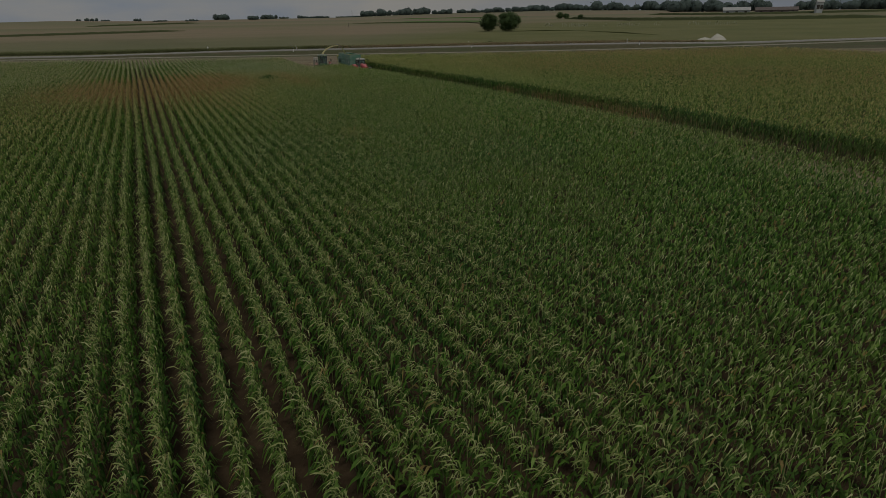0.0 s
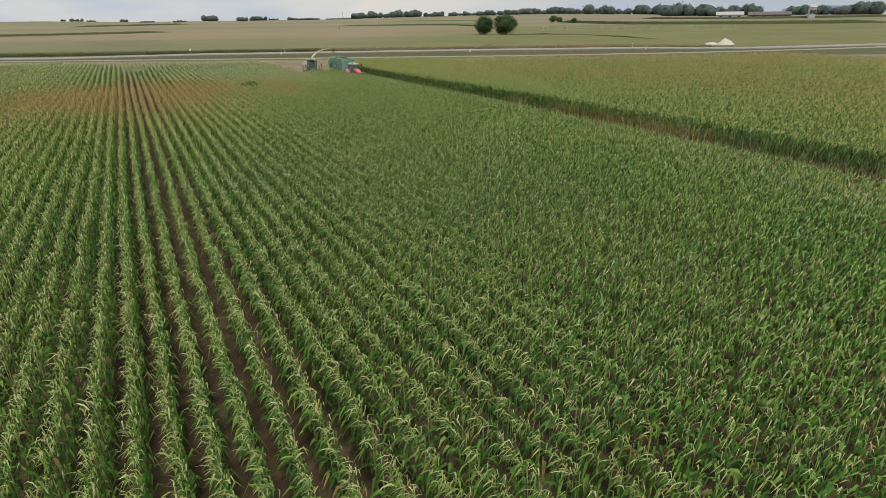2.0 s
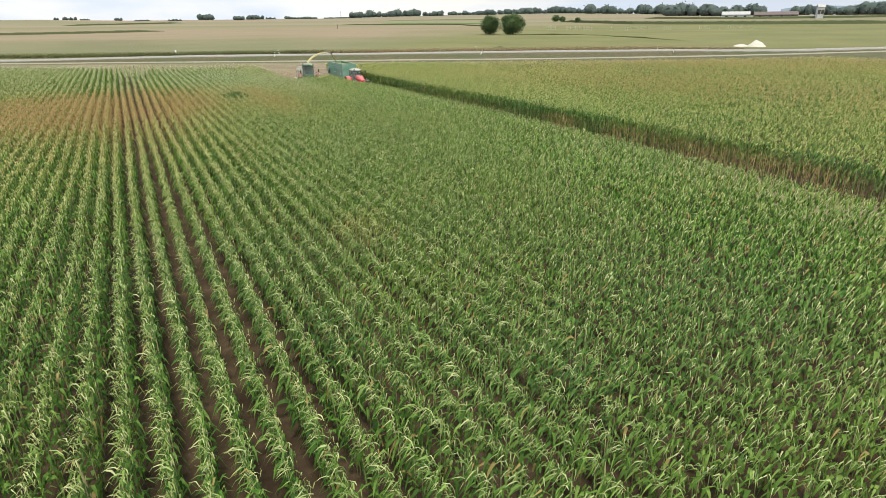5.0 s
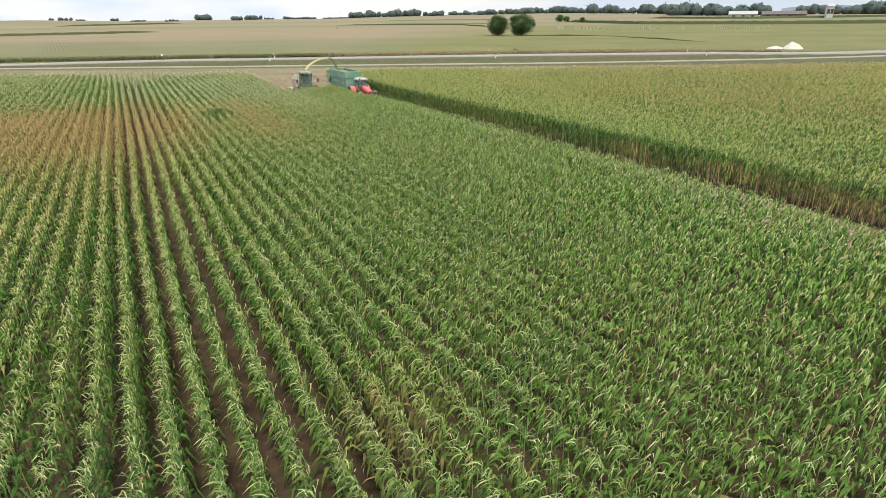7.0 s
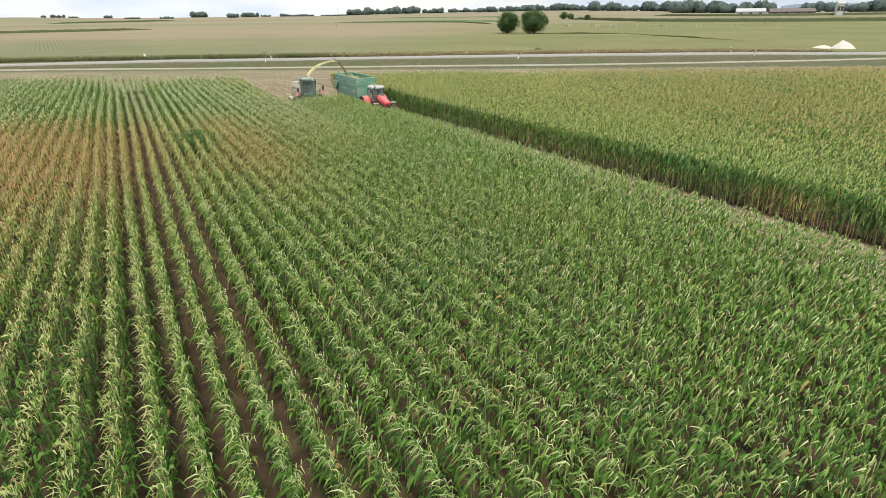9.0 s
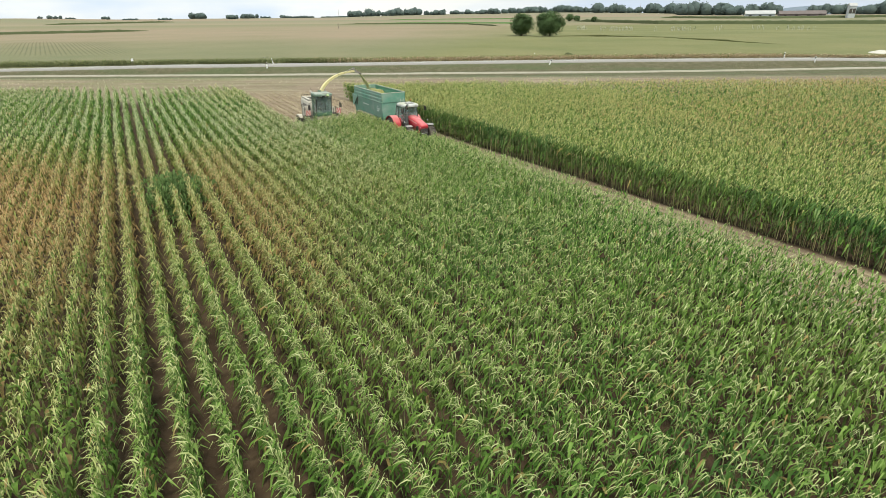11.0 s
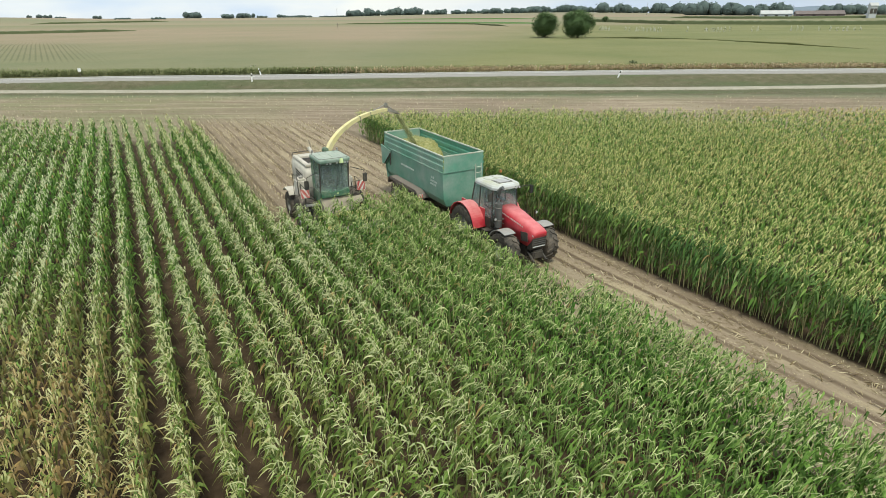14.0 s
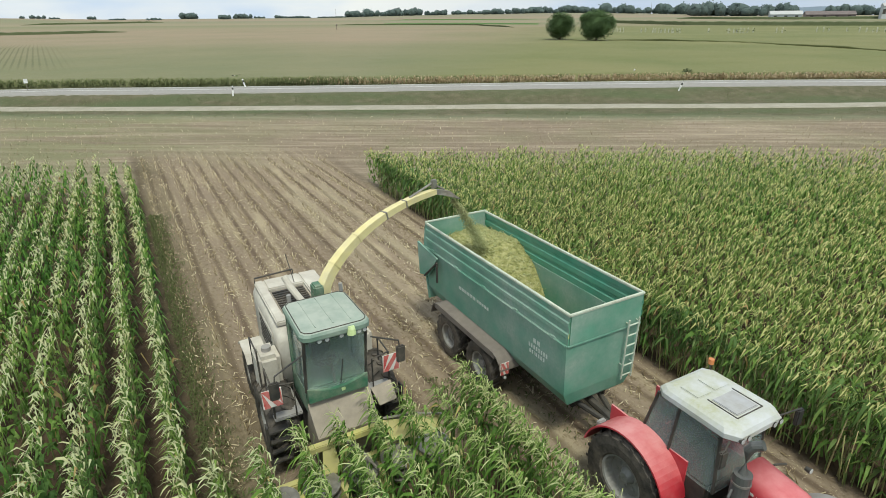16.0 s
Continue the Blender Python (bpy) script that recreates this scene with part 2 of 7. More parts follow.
    along = k.math("SUBTRACT", k.math("MULTIPLY", wide_x, 0.842), k.math("MULTIPLY", y, 0.539))
    streak = k.grey(k.noise(2.2, 5, (0.06, 1, 1), turn=-0.569), 0.50, 0.62)
    head = k.mix(k.math("MULTIPLY", streak, 0.3), head, (0.12, 0.095, 0.065))
    flush = k.math("MULTIPLY", k.grey(along, 0.0, -16.0), k.grey(k.noise(0.5, 5, (0.15, 1, 1), turn=-0.569), 0.36, 0.6))
    head = k.mix(k.math("MULTIPLY", flush, 0.6), head, (0.165, 0.18, 0.085))
    head = k.mix(k.math("MULTIPLY", crumbs, 0.6), head, (0.52, 0.45, 0.33))
    head = k.mix(k.math("MULTIPLY", mess, 0.5), head, (0.13, 0.10, 0.065))
    head = k.mix(k.math("MULTIPLY", k.grey(dw, 36.5, 39.0), 0.55), head, (0.12, 0.155, 0.085))
    c = k.mix(is_track, soil, cut)
    swath = k.mix(0.18, cut, (0.13, 0.092, 0.066))
    weedy = k.math("MULTIPLY", k.grey(x, 4.9, 3.3), k.grey(k.noise(0.7, 4, (1, 0.3, 1)), 0.3, 0.55, 0.35, 0.8))
    c = k.mix(is_swath, c, k.mix(weedy, swath, (0.095, 0.08, 0.042)))
    c = k.mix(is_head, c, head)
    grass = k.ramp(k.noise(0.9, 6), [(0.3, (0.085, 0.085, 0.046)), (0.55, (0.118, 0.108, 0.066)), (0.75, (0.158, 0.135, 0.09))])
    grass = k.mix(k.math("MULTIPLY", k.grey(k.noise(0.22, 4, (0.3, 1, 1), turn=-0.569), 0.45, 0.62), 0.7), grass, (0.082, 0.108, 0.05))
    c = k.mix(k.grey(dw, 38.6, 40.4), c, grass)
    far_a = far_field(k, wide_x, y, d, slant)
    c = k.mix(k.grey(slant, 57.6, 59.0), c, far_a)
    k.bump(k.noise(3.0, 9, rough=0.65), 0.8, 0.12)
    return k.colour(c)


def m_outer_rows():
    k = Nodes("outer_maize", 0.8, 0, 0.15)
    c = k.ramp(k.noise(3.0, 6), [(0.3, (0.07, 0.115, 0.03)), (0.55, (0.135, 0.19, 0.055)), (0.75, (0.25, 0.285, 0.115))])
    k.bump(k.noise(7.0, 5), 1.0, 0.2)
    return k.colour(c)


def m_canopy():
    k = Nodes("far_maize_canopy", 0.9, 0, 0.1)
    sep = k.n.new("ShaderNodeSeparateXYZ")
    k.l.new(k.pos, sep.inputs[0])
    x, y = sep.outputs[0], sep.outputs[1]
    d = k.math("ADD", k.math("MULTIPLY", x, 0.539), k.math("MULTIPLY", y, 0.842))
    slant = k.math("SUBTRACT", d, k.math("MULTIPLY", k.math("SUBTRACT", k.math("MULTIPLY", x, 0.842), k.math("MULTIPLY", y, 0.539)), 0.075))
    c = far_field(k, x, y, d, slant)
    c = k.mix(k.math("MULTIPLY", k.grey(k.noise(4.0, 4), 0.5, 0.75), 0.25), c, (0.28, 0.25, 0.165))
    k.bump(k.noise(2.5, 6), 0.5, 0.2)
    return k.colour(c)


def m_plain(name, col, rough=0.6, metal=0.0, var=0.25, scale=3.0, dirt_sheen=None, amount=0.5, spec=0.4, dscale=1.2, settle_sheen=0.0):
    """Paint or metal with a little unevenness, and dust in patches where the thing is dirty."""
    k = Nodes(name, rough, metal, spec)
    lo = tuple(c * (1 - var) for c in col)
    hi = tuple(min(1, c * (1 + var)) for c in col)
    c = k.ramp(k.noise(scale, 5), [(0.3, lo), (0.7, hi)])
    if dirt_sheen:
        patch = k.grey(k.noise(dscale, 6, rough=0.65), 0.36, 0.68)
        fine = k.grey(k.noise(14, 4), 0.3, 0.7, 0.6, 1.0)
        c = k.mix(k.math("MULTIPLY", k.math("MULTIPLY", patch, fine), amount), c, dirt_sheen)
        k.l.new(k.grey(patch, 0, 1, rough, 0.9), k.bsdf.inputs["Roughness"])
    if settle_sheen:
        # dust that has settled on the upper faces; on the hood also painted sky sheen
        sep = k.n.new("ShaderNodeSeparateXYZ")
        k.l.new(k.n.new("ShaderNodeNewGeometry").outputs["Normal"], sep.inputs[0])
        lie = k.math("MULTIPLY", k.grey(sep.outputs[2], 0.45, 0.95), k.grey(k.noise(2.5, 5, rough=0.65), 0.25, 0.65, 0.35, 1.0))
        c = k.mix(k.math("MULTIPLY", lie, settle_sheen), c, dirt_sheen)
    k.bump(k.noise(scale * 8, 4), 0.08, 0.01)
    return k.colour(c)


DUST = (0.34, 0.285, 0.215)
M_GROUND, M_CANOPY, M_OUTER = m_ground(), m_canopy(), m_outer_rows()
M_STALK, M_STRAW = m_stalk(), m_straw()
M_TASSEL = m_tassel("maize_tassel", [(0, (0.15, 0.24, 0.065)), (0.5, (0.285, 0.37, 0.135)), (1, (0.56, 0.60, 0.32))])
M_RIPE_TASSEL = m_tassel("ripe_maize_tassel", [(0, (0.28, 0.36, 0.115)), (0.5, (0.375, 0.44, 0.165)), (1, (0.48, 0.525, 0.25))])
M_ASPHALT = m_plain("old_asphalt", (0.25, 0.238, 0.222), 0.9, 0, 0.12, 2.5, (0.30, 0.28, 0.25), 0.4)
M_GRAVEL = m_plain("pale_gravel", (0.33, 0.305, 0.25), 0.95, 0, 0.2, 5, (0.15, 0.145, 0.085), 0.5, 0.2, 0.6)
M_LINE = m_plain("road_paint", (0.62, 0.62, 0.60), 0.8, 0, 0.1, 3, (0.3, 0.29, 0.27), 0.5)
M_TRAILER = m_plain("trailer_green", (0.115, 0.285, 0.205), 0.5, 0, 0.1, 1.5, (0.33, 0.39, 0.34), 0.9, 0.4, 0.8)
M_TRAILER_IN = m_plain("trailer_green_inside", (0.08, 0.29, 0.195), 0.5, 0, 0.12, 2.0, (0.22, 0.33, 0.24), 0.55)
M_TRAILER_RIM = m_plain("trailer_rail", (0.46, 0.52, 0.43), 0.55, 0, 0.15, 4, DUST, 0.5)
M_CAB_GREEN = m_plain("cab_green", (0.02, 0.115, 0.062), 0.4, 0, 0.15, 3, (0.27, 0.29, 0.22), 0.9, 0.4, 1.6)
M_ROOF_GREEN = m_plain("dusty_cab_roof", (0.15, 0.225, 0.18), 0.6, 0, 0.12, 3, (0.40, 0.42, 0.37), 0.5, 0.3, 1.4, 0.75)
M_BEIGE = m_plain("dusty_cream_panel", (0.52, 0.49, 0.43), 0.6, 0, 0.12, 2, (0.30, 0.255, 0.205), 0.6, 0.3, 1.6)
M_DUSTED = m_plain("dust_caked_metal", (0.26, 0.225, 0.18), 0.8, 0, 0.2, 3, (0.36, 0.31, 0.25), 0.6, 0.3, 1.6)
M_YELLOW = m_plain("machine_yellow", (0.46, 0.43, 0.15), 0.5, 0, 0.12, 3, (0.42, 0.36, 0.22), 0.8, 0.4, 1.8)
M_SPOUT = m_plain("spout_cream_yellow", (0.66, 0.58, 0.27), 0.5, 0, 0.1, 3, (0.54, 0.49, 0.38), 0.85, 0.3, 1.0)
M_RED = m_plain("tractor_red", (0.47, 0.025, 0.04), 0.3, 0, 0.12, 2.5, (0.58, 0.30, 0.29), 0.35, 0.5, 1.5, 0.75)
# the pink on the hood's top is sky reflection painted in along with dust
M_HOOD = m_plain("hood_red", (0.46, 0.012, 0.028), 0.3, 0, 0.1, 2.5, (0.62, 0.28, 0.28), 0.3, 0.5, 1.5, 0.62)
M_WHITE = m_plain("grey_white_roof", (0.47, 0.48, 0.485), 0.5, 0, 0.06, 3, (0.33, 0.335, 0.19), 0.85, 0.4, 2.0)
M_HATCH = m_plain("stained_hatch", (0.36, 0.36, 0.375), 0.5, 0, 0.1, 4, (0.28, 0.27, 0.22), 0.6, 0.4, 3.0)
M_GREY = m_plain("grey_fender_plastic", (0.27, 0.265, 0.26), 0.65, 0, 0.12, 4, (0.28, 0.24, 0.19), 0.6)
M_MUD = m_plain("mud_brown_plastic", (0.15, 0.13, 0.115), 0.8, 0, 0.15, 4, (0.24, 0.205, 0.17), 0.6)
M_DARK = m_plain("dark_metal", (0.03, 0.03, 0.03), 0.55, 0.2, 0.3, 5, (0.16, 0.135, 0.105), 0.7)
M_STACK = m_plain("dark_grey_stack", (0.10, 0.105, 0.105), 0.45, 0.4, 0.2, 5, (0.22, 0.2, 0.17), 0.5)
M_STEEL = m_plain("worn_steel", (0.32, 0.31, 0.29), 0.45, 0.8, 0.25, 6, (0.28, 0.23, 0.17), 0.6)
M_RUBBER = m_plain("dusty_rubber", (0.04, 0.038, 0.035), 0.85, 0, 0.3, 5, (0.22, 0.185, 0.15), 0.85, 0.2, 2.0)
M_RIM = m_plain("grey_rim", (0.33, 0.33, 0.32), 0.6, 0.1, 0.15, 5, (0.25, 0.21, 0.16), 0.6)
M_SIGNRED = m_plain("warning_red", (0.50, 0.06, 0.055), 0.6, 0, 0.15, 6, (0.48, 0.33, 0.29), 0.7, 0.4, 3.0)
M_SIGNWHITE = m_plain("warning_white", (0.68, 0.66, 0.63), 0.6, 0, 0.1, 6, DUST, 0.5)
M_ORANGE = m_plain("beacon_orange", (0.45, 0.17, 0.06), 0.3)
M_LIME = m_plain("pale_lamp_green", (0.50, 0.60, 0.30), 0.35)
M_LETTER = m_plain("pale_lettering", (0.60, 0.66, 0.60), 0.6, 0, 0.12, 8, (0.2, 0.3, 0.22), 0.35)
M_LAMP = m_plain("lamp_lens", (0.46, 0.47, 0.47), 0.25)
M_HEAP = m_plain("white_lime_heap", (0.52, 0.50, 0.45), 0.95, 0, 0.12, 1.5, (0.5, 0.47, 0.4), 0.4)
M_BARK = m_plain("bark", (0.12, 0.09, 0.065), 0.9, 0, 0.3, 6)
M_BARN = m_plain("barn_white_sheet", (0.42, 0.44, 0.45), 0.6, 0, 0.08, 0.3)
M_BARN_ROOF = m_plain("barn_grey_roof", (0.42, 0.42, 0.42), 0.7, 0, 0.1, 0.3)
M_BRICK = m_plain("far_brick", (0.15, 0.125, 0.12), 0.9, 0, 0.15, 0.3)
M_POLE = m_plain("grey_wooden_pole", (0.20, 0.17, 0.14), 0.9, 0, 0.2, 2)
M_STAKE = m_plain("weathered_stake", (0.48, 0.47, 0.43), 0.9, 0, 0.2, 0.5)
M_POSTW = m_plain("white_marker_post", (0.74, 0.74, 0.72), 0.6)


def m_silage():
    k = Nodes("chopped_maize", 0.85)
    c = k.ramp(k.noise(9, 6), [(0.3, (0.17, 0.175, 0.055)), (0.5, (0.29, 0.285, 0.11)), (0.72, (0.44, 0.41, 0.21))])
    k.bump(k.noise(22, 6), 0.9, 0.04)
    return k.colour(c)


def m_foliage(name, a, b, c, thin=0.4):
    k = Nodes(name, 0.75, 0, 0.15)
    col = k.mix(k.math("MULTIPLY", k.noise(0.35, 3), 0.5), k.ramp(k.island(), [(0, a), (0.6, b), (1, c)]), a)
    k.translucent(col, thin)
    return k.colour(col)


def m_glass(name, tint, rough=0.02):
    k = Nodes(name, rough, 0, 0.5)
    k.bsdf.inputs["Transmission Weight"].default_value = 0.86
    k.bsdf.inputs["IOR"].default_value = 1.3
    dust = k.grey(k.noise(2.2, 5, (1, 1, 0.3)), 0.45, 0.75)
    k.l.new(k.grey(dust, 0, 1, rough, 0.18), k.bsdf.inputs["Roughness"])
    return k.colour(k.mix(k.math("MULTIPLY", dust, 0.25), tint, (0.45, 0.45, 0.42)))


M_SILAGE = m_silage()
M_CHOP = m_foliage("flying_chop", (0.32, 0.34, 0.16), (0.42, 0.44, 0.22), (0.54, 0.54, 0.33))
M_FARLEAF = m_foliage("far_maize_leaf", (0.36, 0.27, 0.165), (0.50, 0.39, 0.25), (0.70, 0.61, 0.45))
M_FARGREEN = m_foliage("far_maize_green", (0.13, 0.155, 0.07), (0.19, 0.215, 0.095), (0.30, 0.31, 0.15))
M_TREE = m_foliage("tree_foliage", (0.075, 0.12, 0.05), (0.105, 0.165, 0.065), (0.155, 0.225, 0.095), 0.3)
# the blue-grey of distant haze is mixed into these foliage colours
M_WOOD = m_foliage("hazed_wood_foliage", (0.115, 0.155, 0.145), (0.13, 0.172, 0.16), (0.15, 0.195, 0.178), 0.3)
M_WEED = m_foliage("weed_leaf", (0.075, 0.125, 0.04), (0.115, 0.19, 0.06), (0.175, 0.27, 0.09))
M_SPROUT = m_foliage("low_weeds", (0.085, 0.11, 0.04), (0.13, 0.15, 0.06), (0.20, 0.21, 0.095))
M_HEDGE = m_foliage("hedge_foliage", (0.12, 0.145, 0.075), (0.155, 0.18, 0.09), (0.20, 0.225, 0.115))
M_BALK = m_foliage("grass_balk", (0.13, 0.145, 0.06), (0.165, 0.175, 0.075), (0.21, 0.21, 0.10))
M_LUSH = m_foliage("fresh_crop", (0.10, 0.19, 0.055), (0.13, 0.24, 0.07), (0.17, 0.28, 0.09))
M_GRASS = m_foliage("verge_grass", (0.11, 0.125, 0.06), (0.145, 0.15, 0.08), (0.20, 0.185, 0.115), 0.35)
M_HILL = m_plain("hazy_hill", (0.33, 0.40, 0.50), 0.95, 0, 0.08, 0.01)
M_GLASS = m_glass("tinted_glass", (0.56, 0.65, 0.63))


# ---- helpers for meshes ----
def part(name, bm, material, parent=None, label="", smooth=False):
    """Links a bmesh as one mesh object, under a thing or a part where one is given."""
    me = bpy.data.meshes.new(name)
    bmesh.ops.recalc_face_normals(bm, faces=bm.faces[:])
    bm.to_mesh(me)
    bm.free()
    me.materials.append(material)
    if smooth:
        me.polygons.foreach_set("use_smooth", [True] * len(me.polygons))
    ob = new(name, me)
    ob.parent = parent
    if label:
        ob["label"] = label
    return ob


def thing(name, x, y, z=0.0, turn=0.0, label="", category="", group="", kind=""):
    ob = new(name)
    ob.matrix_world = pose(x, y, z, 0, 0, turn)
    return tagged(ob, label, category, group, kind)


def box(bm, x0, x1, y0, y1, z0, z1, bevel=0.0):
    m = Matrix.LocRotScale(((x0 + x1) / 2, (y0 + y1) / 2, (z0 + z1) / 2), None, (abs(x1 - x0), abs(y1 - y0), abs(z1 - z0)))
    made = bmesh.ops.create_cube(bm, size=1, matrix=m)["verts"]
    if bevel:
        edges = list({e for v in made for e in v.link_edges})
        bmesh.ops.bevel(bm, geom=edges, offset=bevel, segments=2, affect="EDGES")


def loft(bm, sections, closed_ends=True):
    """Joins rings of the same number of points into a skin."""
    rings = [[bm.verts.new(p) for p in s] for s in sections]
    n = len(rings[0])
    for a, b in zip(rings, rings[1:]):
        for i in range(n):
            j = (i + 1) % n
            bm.faces.new((a[i], a[j], b[j], b[i]))
    if closed_ends:
        bm.faces.new(rings[0])
        bm.faces.new(list(reversed(rings[-1])))
    return rings


def prism(bm, poly, axis, a, b):
    """A polygon of two coordinates, drawn out along an axis from a to b."""
    put = {"x": lambda u, v, w: (w, u, v), "y": lambda u, v, w: (u, w, v), "z": lambda u, v, w: (u, v, w)}[axis]
    loft(bm, [[put(u, v, w) for u, v in poly] for w in (a, b)])


def tube(bm, pts, r, seg=8, r_end=None):
    """A round bar along a line of points."""
    pts = [Vector(p) for p in pts]
    rings = []
    for i, p in enumerate(pts):
        way = (pts[min(i + 1, len(pts) - 1)] - pts[max(i - 1, 0)]).normalized()
        q = way.to_track_quat("Z", "Y")
        rr = r if r_end is None else r + (r_end - r) * i / (len(pts) - 1)
        rings.append([p + q @ Vector((rr * math.cos(k * 2 * math.pi / seg), rr * math.sin(k * 2 * math.pi / seg), 0)) for k in range(seg)])
    loft(bm, rings)


def lathe_x(bm, profile, seg=32, cx=0.0, cy=0.0, cz=0.0):
    """Turns a closed profile of (radius, x) round the x axis."""
    rings = []
    for k in range(seg):
        a = 2 * math.pi * k / seg
        rings.append([bm.verts.new((cx + x, cy + r * math.cos(a), cz + r * math.sin(a))) for r, x in profile])
    n = len(profile)
    for k in range(seg):
        a, b = rings[k], rings[(k + 1) % seg]
        for i in range(n):
            j = (i + 1) % n
            bm.faces.new((a[i], a[j], b[j], b[i]))


def raw_mesh(name, verts, loops, totals, material, parent=None, attrs=None):
    """A large mesh straight from number arrays."""
    me = bpy.data.meshes.new(name)
    me.vertices.add(len(verts))
    me.vertices.foreach_set("co", np.ascontiguousarray(verts, dtype=np.float32).ravel())
    me.loops.add(len(loops))
    me.loops.foreach_set("vertex_index", np.ascontiguousarray(loops, dtype=np.int32))
    me.polygons.add(len(totals))
    me.polygons.foreach_set("loop_start", np.concatenate(([0], np.cumsum(totals)[:-1])).astype(np.int32))
    me.polygons.foreach_set("loop_total", totals.astype(np.int32))
    for key, values in (attrs or {}).items():
        me.attributes.new(key, "FLOAT", "POINT").data.foreach_set("value", np.ascontiguousarray(values, dtype=np.float32))
    me.update(calc_edges=True)
    me.materials.append(material)
    ob = new(name, me)
    ob.parent = parent
    return ob


class Bunch:
    """Collects pieces of the same make (leaves, stalks, blades) into one mesh."""

    def __init__(self):
        self.v, self.l, self.t, self.d, self.n = [], [], [], [], 0

    def add(self, verts, faces, dry=None):
        """verts: pieces x points x 3; faces: index tuples within a piece."""
        n, m, _ = verts.shape
        idx = np.concatenate([np.array(f) for f in faces])
        self.v.append(verts.reshape(-1, 3))
        self.l.append((np.arange(n)[:, None] * m + self.n + idx[None, :]).ravel())
        self.t.append(np.tile(np.array([len(f) for f in faces]), n))
        self.d.append(np.repeat(np.zeros(n) if dry is None else dry, m))
        self.n += n * m

    def build(self, name, material, parent=None):
        return raw_mesh(name, np.concatenate(self.v), np.concatenate(self.l), np.concatenate(self.t), material, parent, {"dry": np.concatenate(self.d)})


rng = np.random.default_rng(7)


def blades(bunch, base, az, length, rise, droop, width, dry, wind=(-0.06, 0.03)):
    """Arching leaves that taper to a point."""
    n = len(base)
    s = np.array([0.0, 0.38, 0.74, 1.0])
    prof = np.array([0.55, 1.0, 0.72, 0.0])
    dx, dy = np.cos(az)[:, None], np.sin(az)[:, None]
    r = length[:, None] * s
    px = base[:, 0:1] + dx * r + wind[0] * s ** 2
    py = base[:, 1:2] + dy * r + wind[1] * s ** 2
    pz = base[:, 2:3] + rise[:, None] * np.sin(np.pi * 0.62 * s) - droop[:, None] * s ** 2
    w = width[:, None] * prof / 2
    roll = rng.normal(0, 0.35, (n, 1)) * w
    left = np.stack([px - dy * w, py + dx * w, pz + roll], -1)
    right = np.stack([px + dy * w, py - dx * w, pz - roll], -1)
    v = np.stack([left[:, 0], right[:, 0], left[:, 1], right[:, 1], left[:, 2], right[:, 2], left[:, 3]], 1)
    bunch.add(v, [(0, 1, 3, 2), (2, 3, 5, 4), (4, 5, 6)], dry)


def slips(bunch, base, az, length, rise, droop, width, dry):
    """Smaller leaves with one bend."""
    dx, dy, n = np.cos(az), np.sin(az), len(base)
    mid = base + np.stack([dx * length * 0.5, dy * length * 0.5, rise], -1)
    end = base + np.stack([dx * length - 0.03, dy * length + 0.015, rise - droop], -1)
    w = np.stack([-dy * width, dx * width, rng.normal(0, 0.3, n) * width], -1) / 2
    bunch.add(np.stack([base - w * 0.7, base + w * 0.7, mid - w, mid + w, end], 1), [(0, 1, 3, 2), (2, 3, 4)], dry)


def wisps(bunch, base, az, length, rise, droop, width, dry, wind=-0.05):
    """Narrow strands that rise, bend over and end in a point."""
    dx, dy, n = np.cos(az), np.sin(az), len(base)
    mid = base + np.stack([dx * length * 0.5, dy * length * 0.5, rise], -1)
    end = base + np.stack([dx * length + wind, dy * length - wind * 0.5, rise - droop], -1)
    w = np.stack([-dy * width, dx * width, rng.normal(0, 0.4, n) * width], -1) / 2
    bunch.add(np.stack([base, mid - w, end, mid + w], 1), [(0, 1, 3), (1, 2, 3)], dry)


def sticks(bunch, base, top, r, dry=None):
    """Three-sided stalks from base to top."""
    a = np.array([0.0, 2.094, 4.189])
    ring = np.stack([np.cos(a), np.sin(a), np.zeros(3)], -1)[None] * r[:, None, None]
    v = np.concatenate([base[:, None] + ring, top[:, None] + ring * 0.7], 1)
    bunch.add(v, [(0, 1, 4, 3), (1, 2, 5, 4), (2, 0, 3, 5), (3, 4, 5)], dry)


# ---- ground: one sheet to the horizon ----
ROAD_N = (0.539, 0.842)      # across the track
ROAD_U = (0.842, -0.539)     # along the track
TRACK_S, TRACK_D = [-330, -78, -55, -25, 0, 20, 45, 60, 72, 92, 113, 130, 150, 330], [37.0, 42.2, 43.2, 43.5, 44.3, 45.2, 45.6, 46.8, 48.2, 50.8, 55.4, 60.0, 65.5, 106.0]
ROAD_S, ROAD_D = [-330, -80, -60, -45, -26, 0, 20, 45, 75, 94, 113, 135, 330], [43.0, 49.4, 50.2, 50.4, 51.0, 53.0, 55.2, 57.2, 57.9, 58.4, 62.0, 67.4, 112.0]
RIDGE_AZ = [-180, -40, -7.3, -3.6, 0.5, 4.9, 9.5, 15.5, 19.7, 25.0, 30.4, 35.8, 41.1, 46.1, 51.0, 55.5, 59.7, 63.6, 66.0, 100, 180]
RIDGE_Z = [0, 8.1, 8.1, 6.2, 4.2, 3.8, 3.4, 2.7, 2.6, 4.6, 5.7, 6.0, 6.2, 5.2, 2.6, 0.1, -0.1, -0.3, -0.6, -0.6, 0]
SLOPE_D = [0, 80, 230, 320, 450, 600, 800]
SLOPE_Z = [1.2, 1.2, 1.2, 0.2, -0.6, -0.4, 0.8]


def soft(v):
    v = np.clip(v, 0, 1)
    return v * v * (3 - 2 * v)


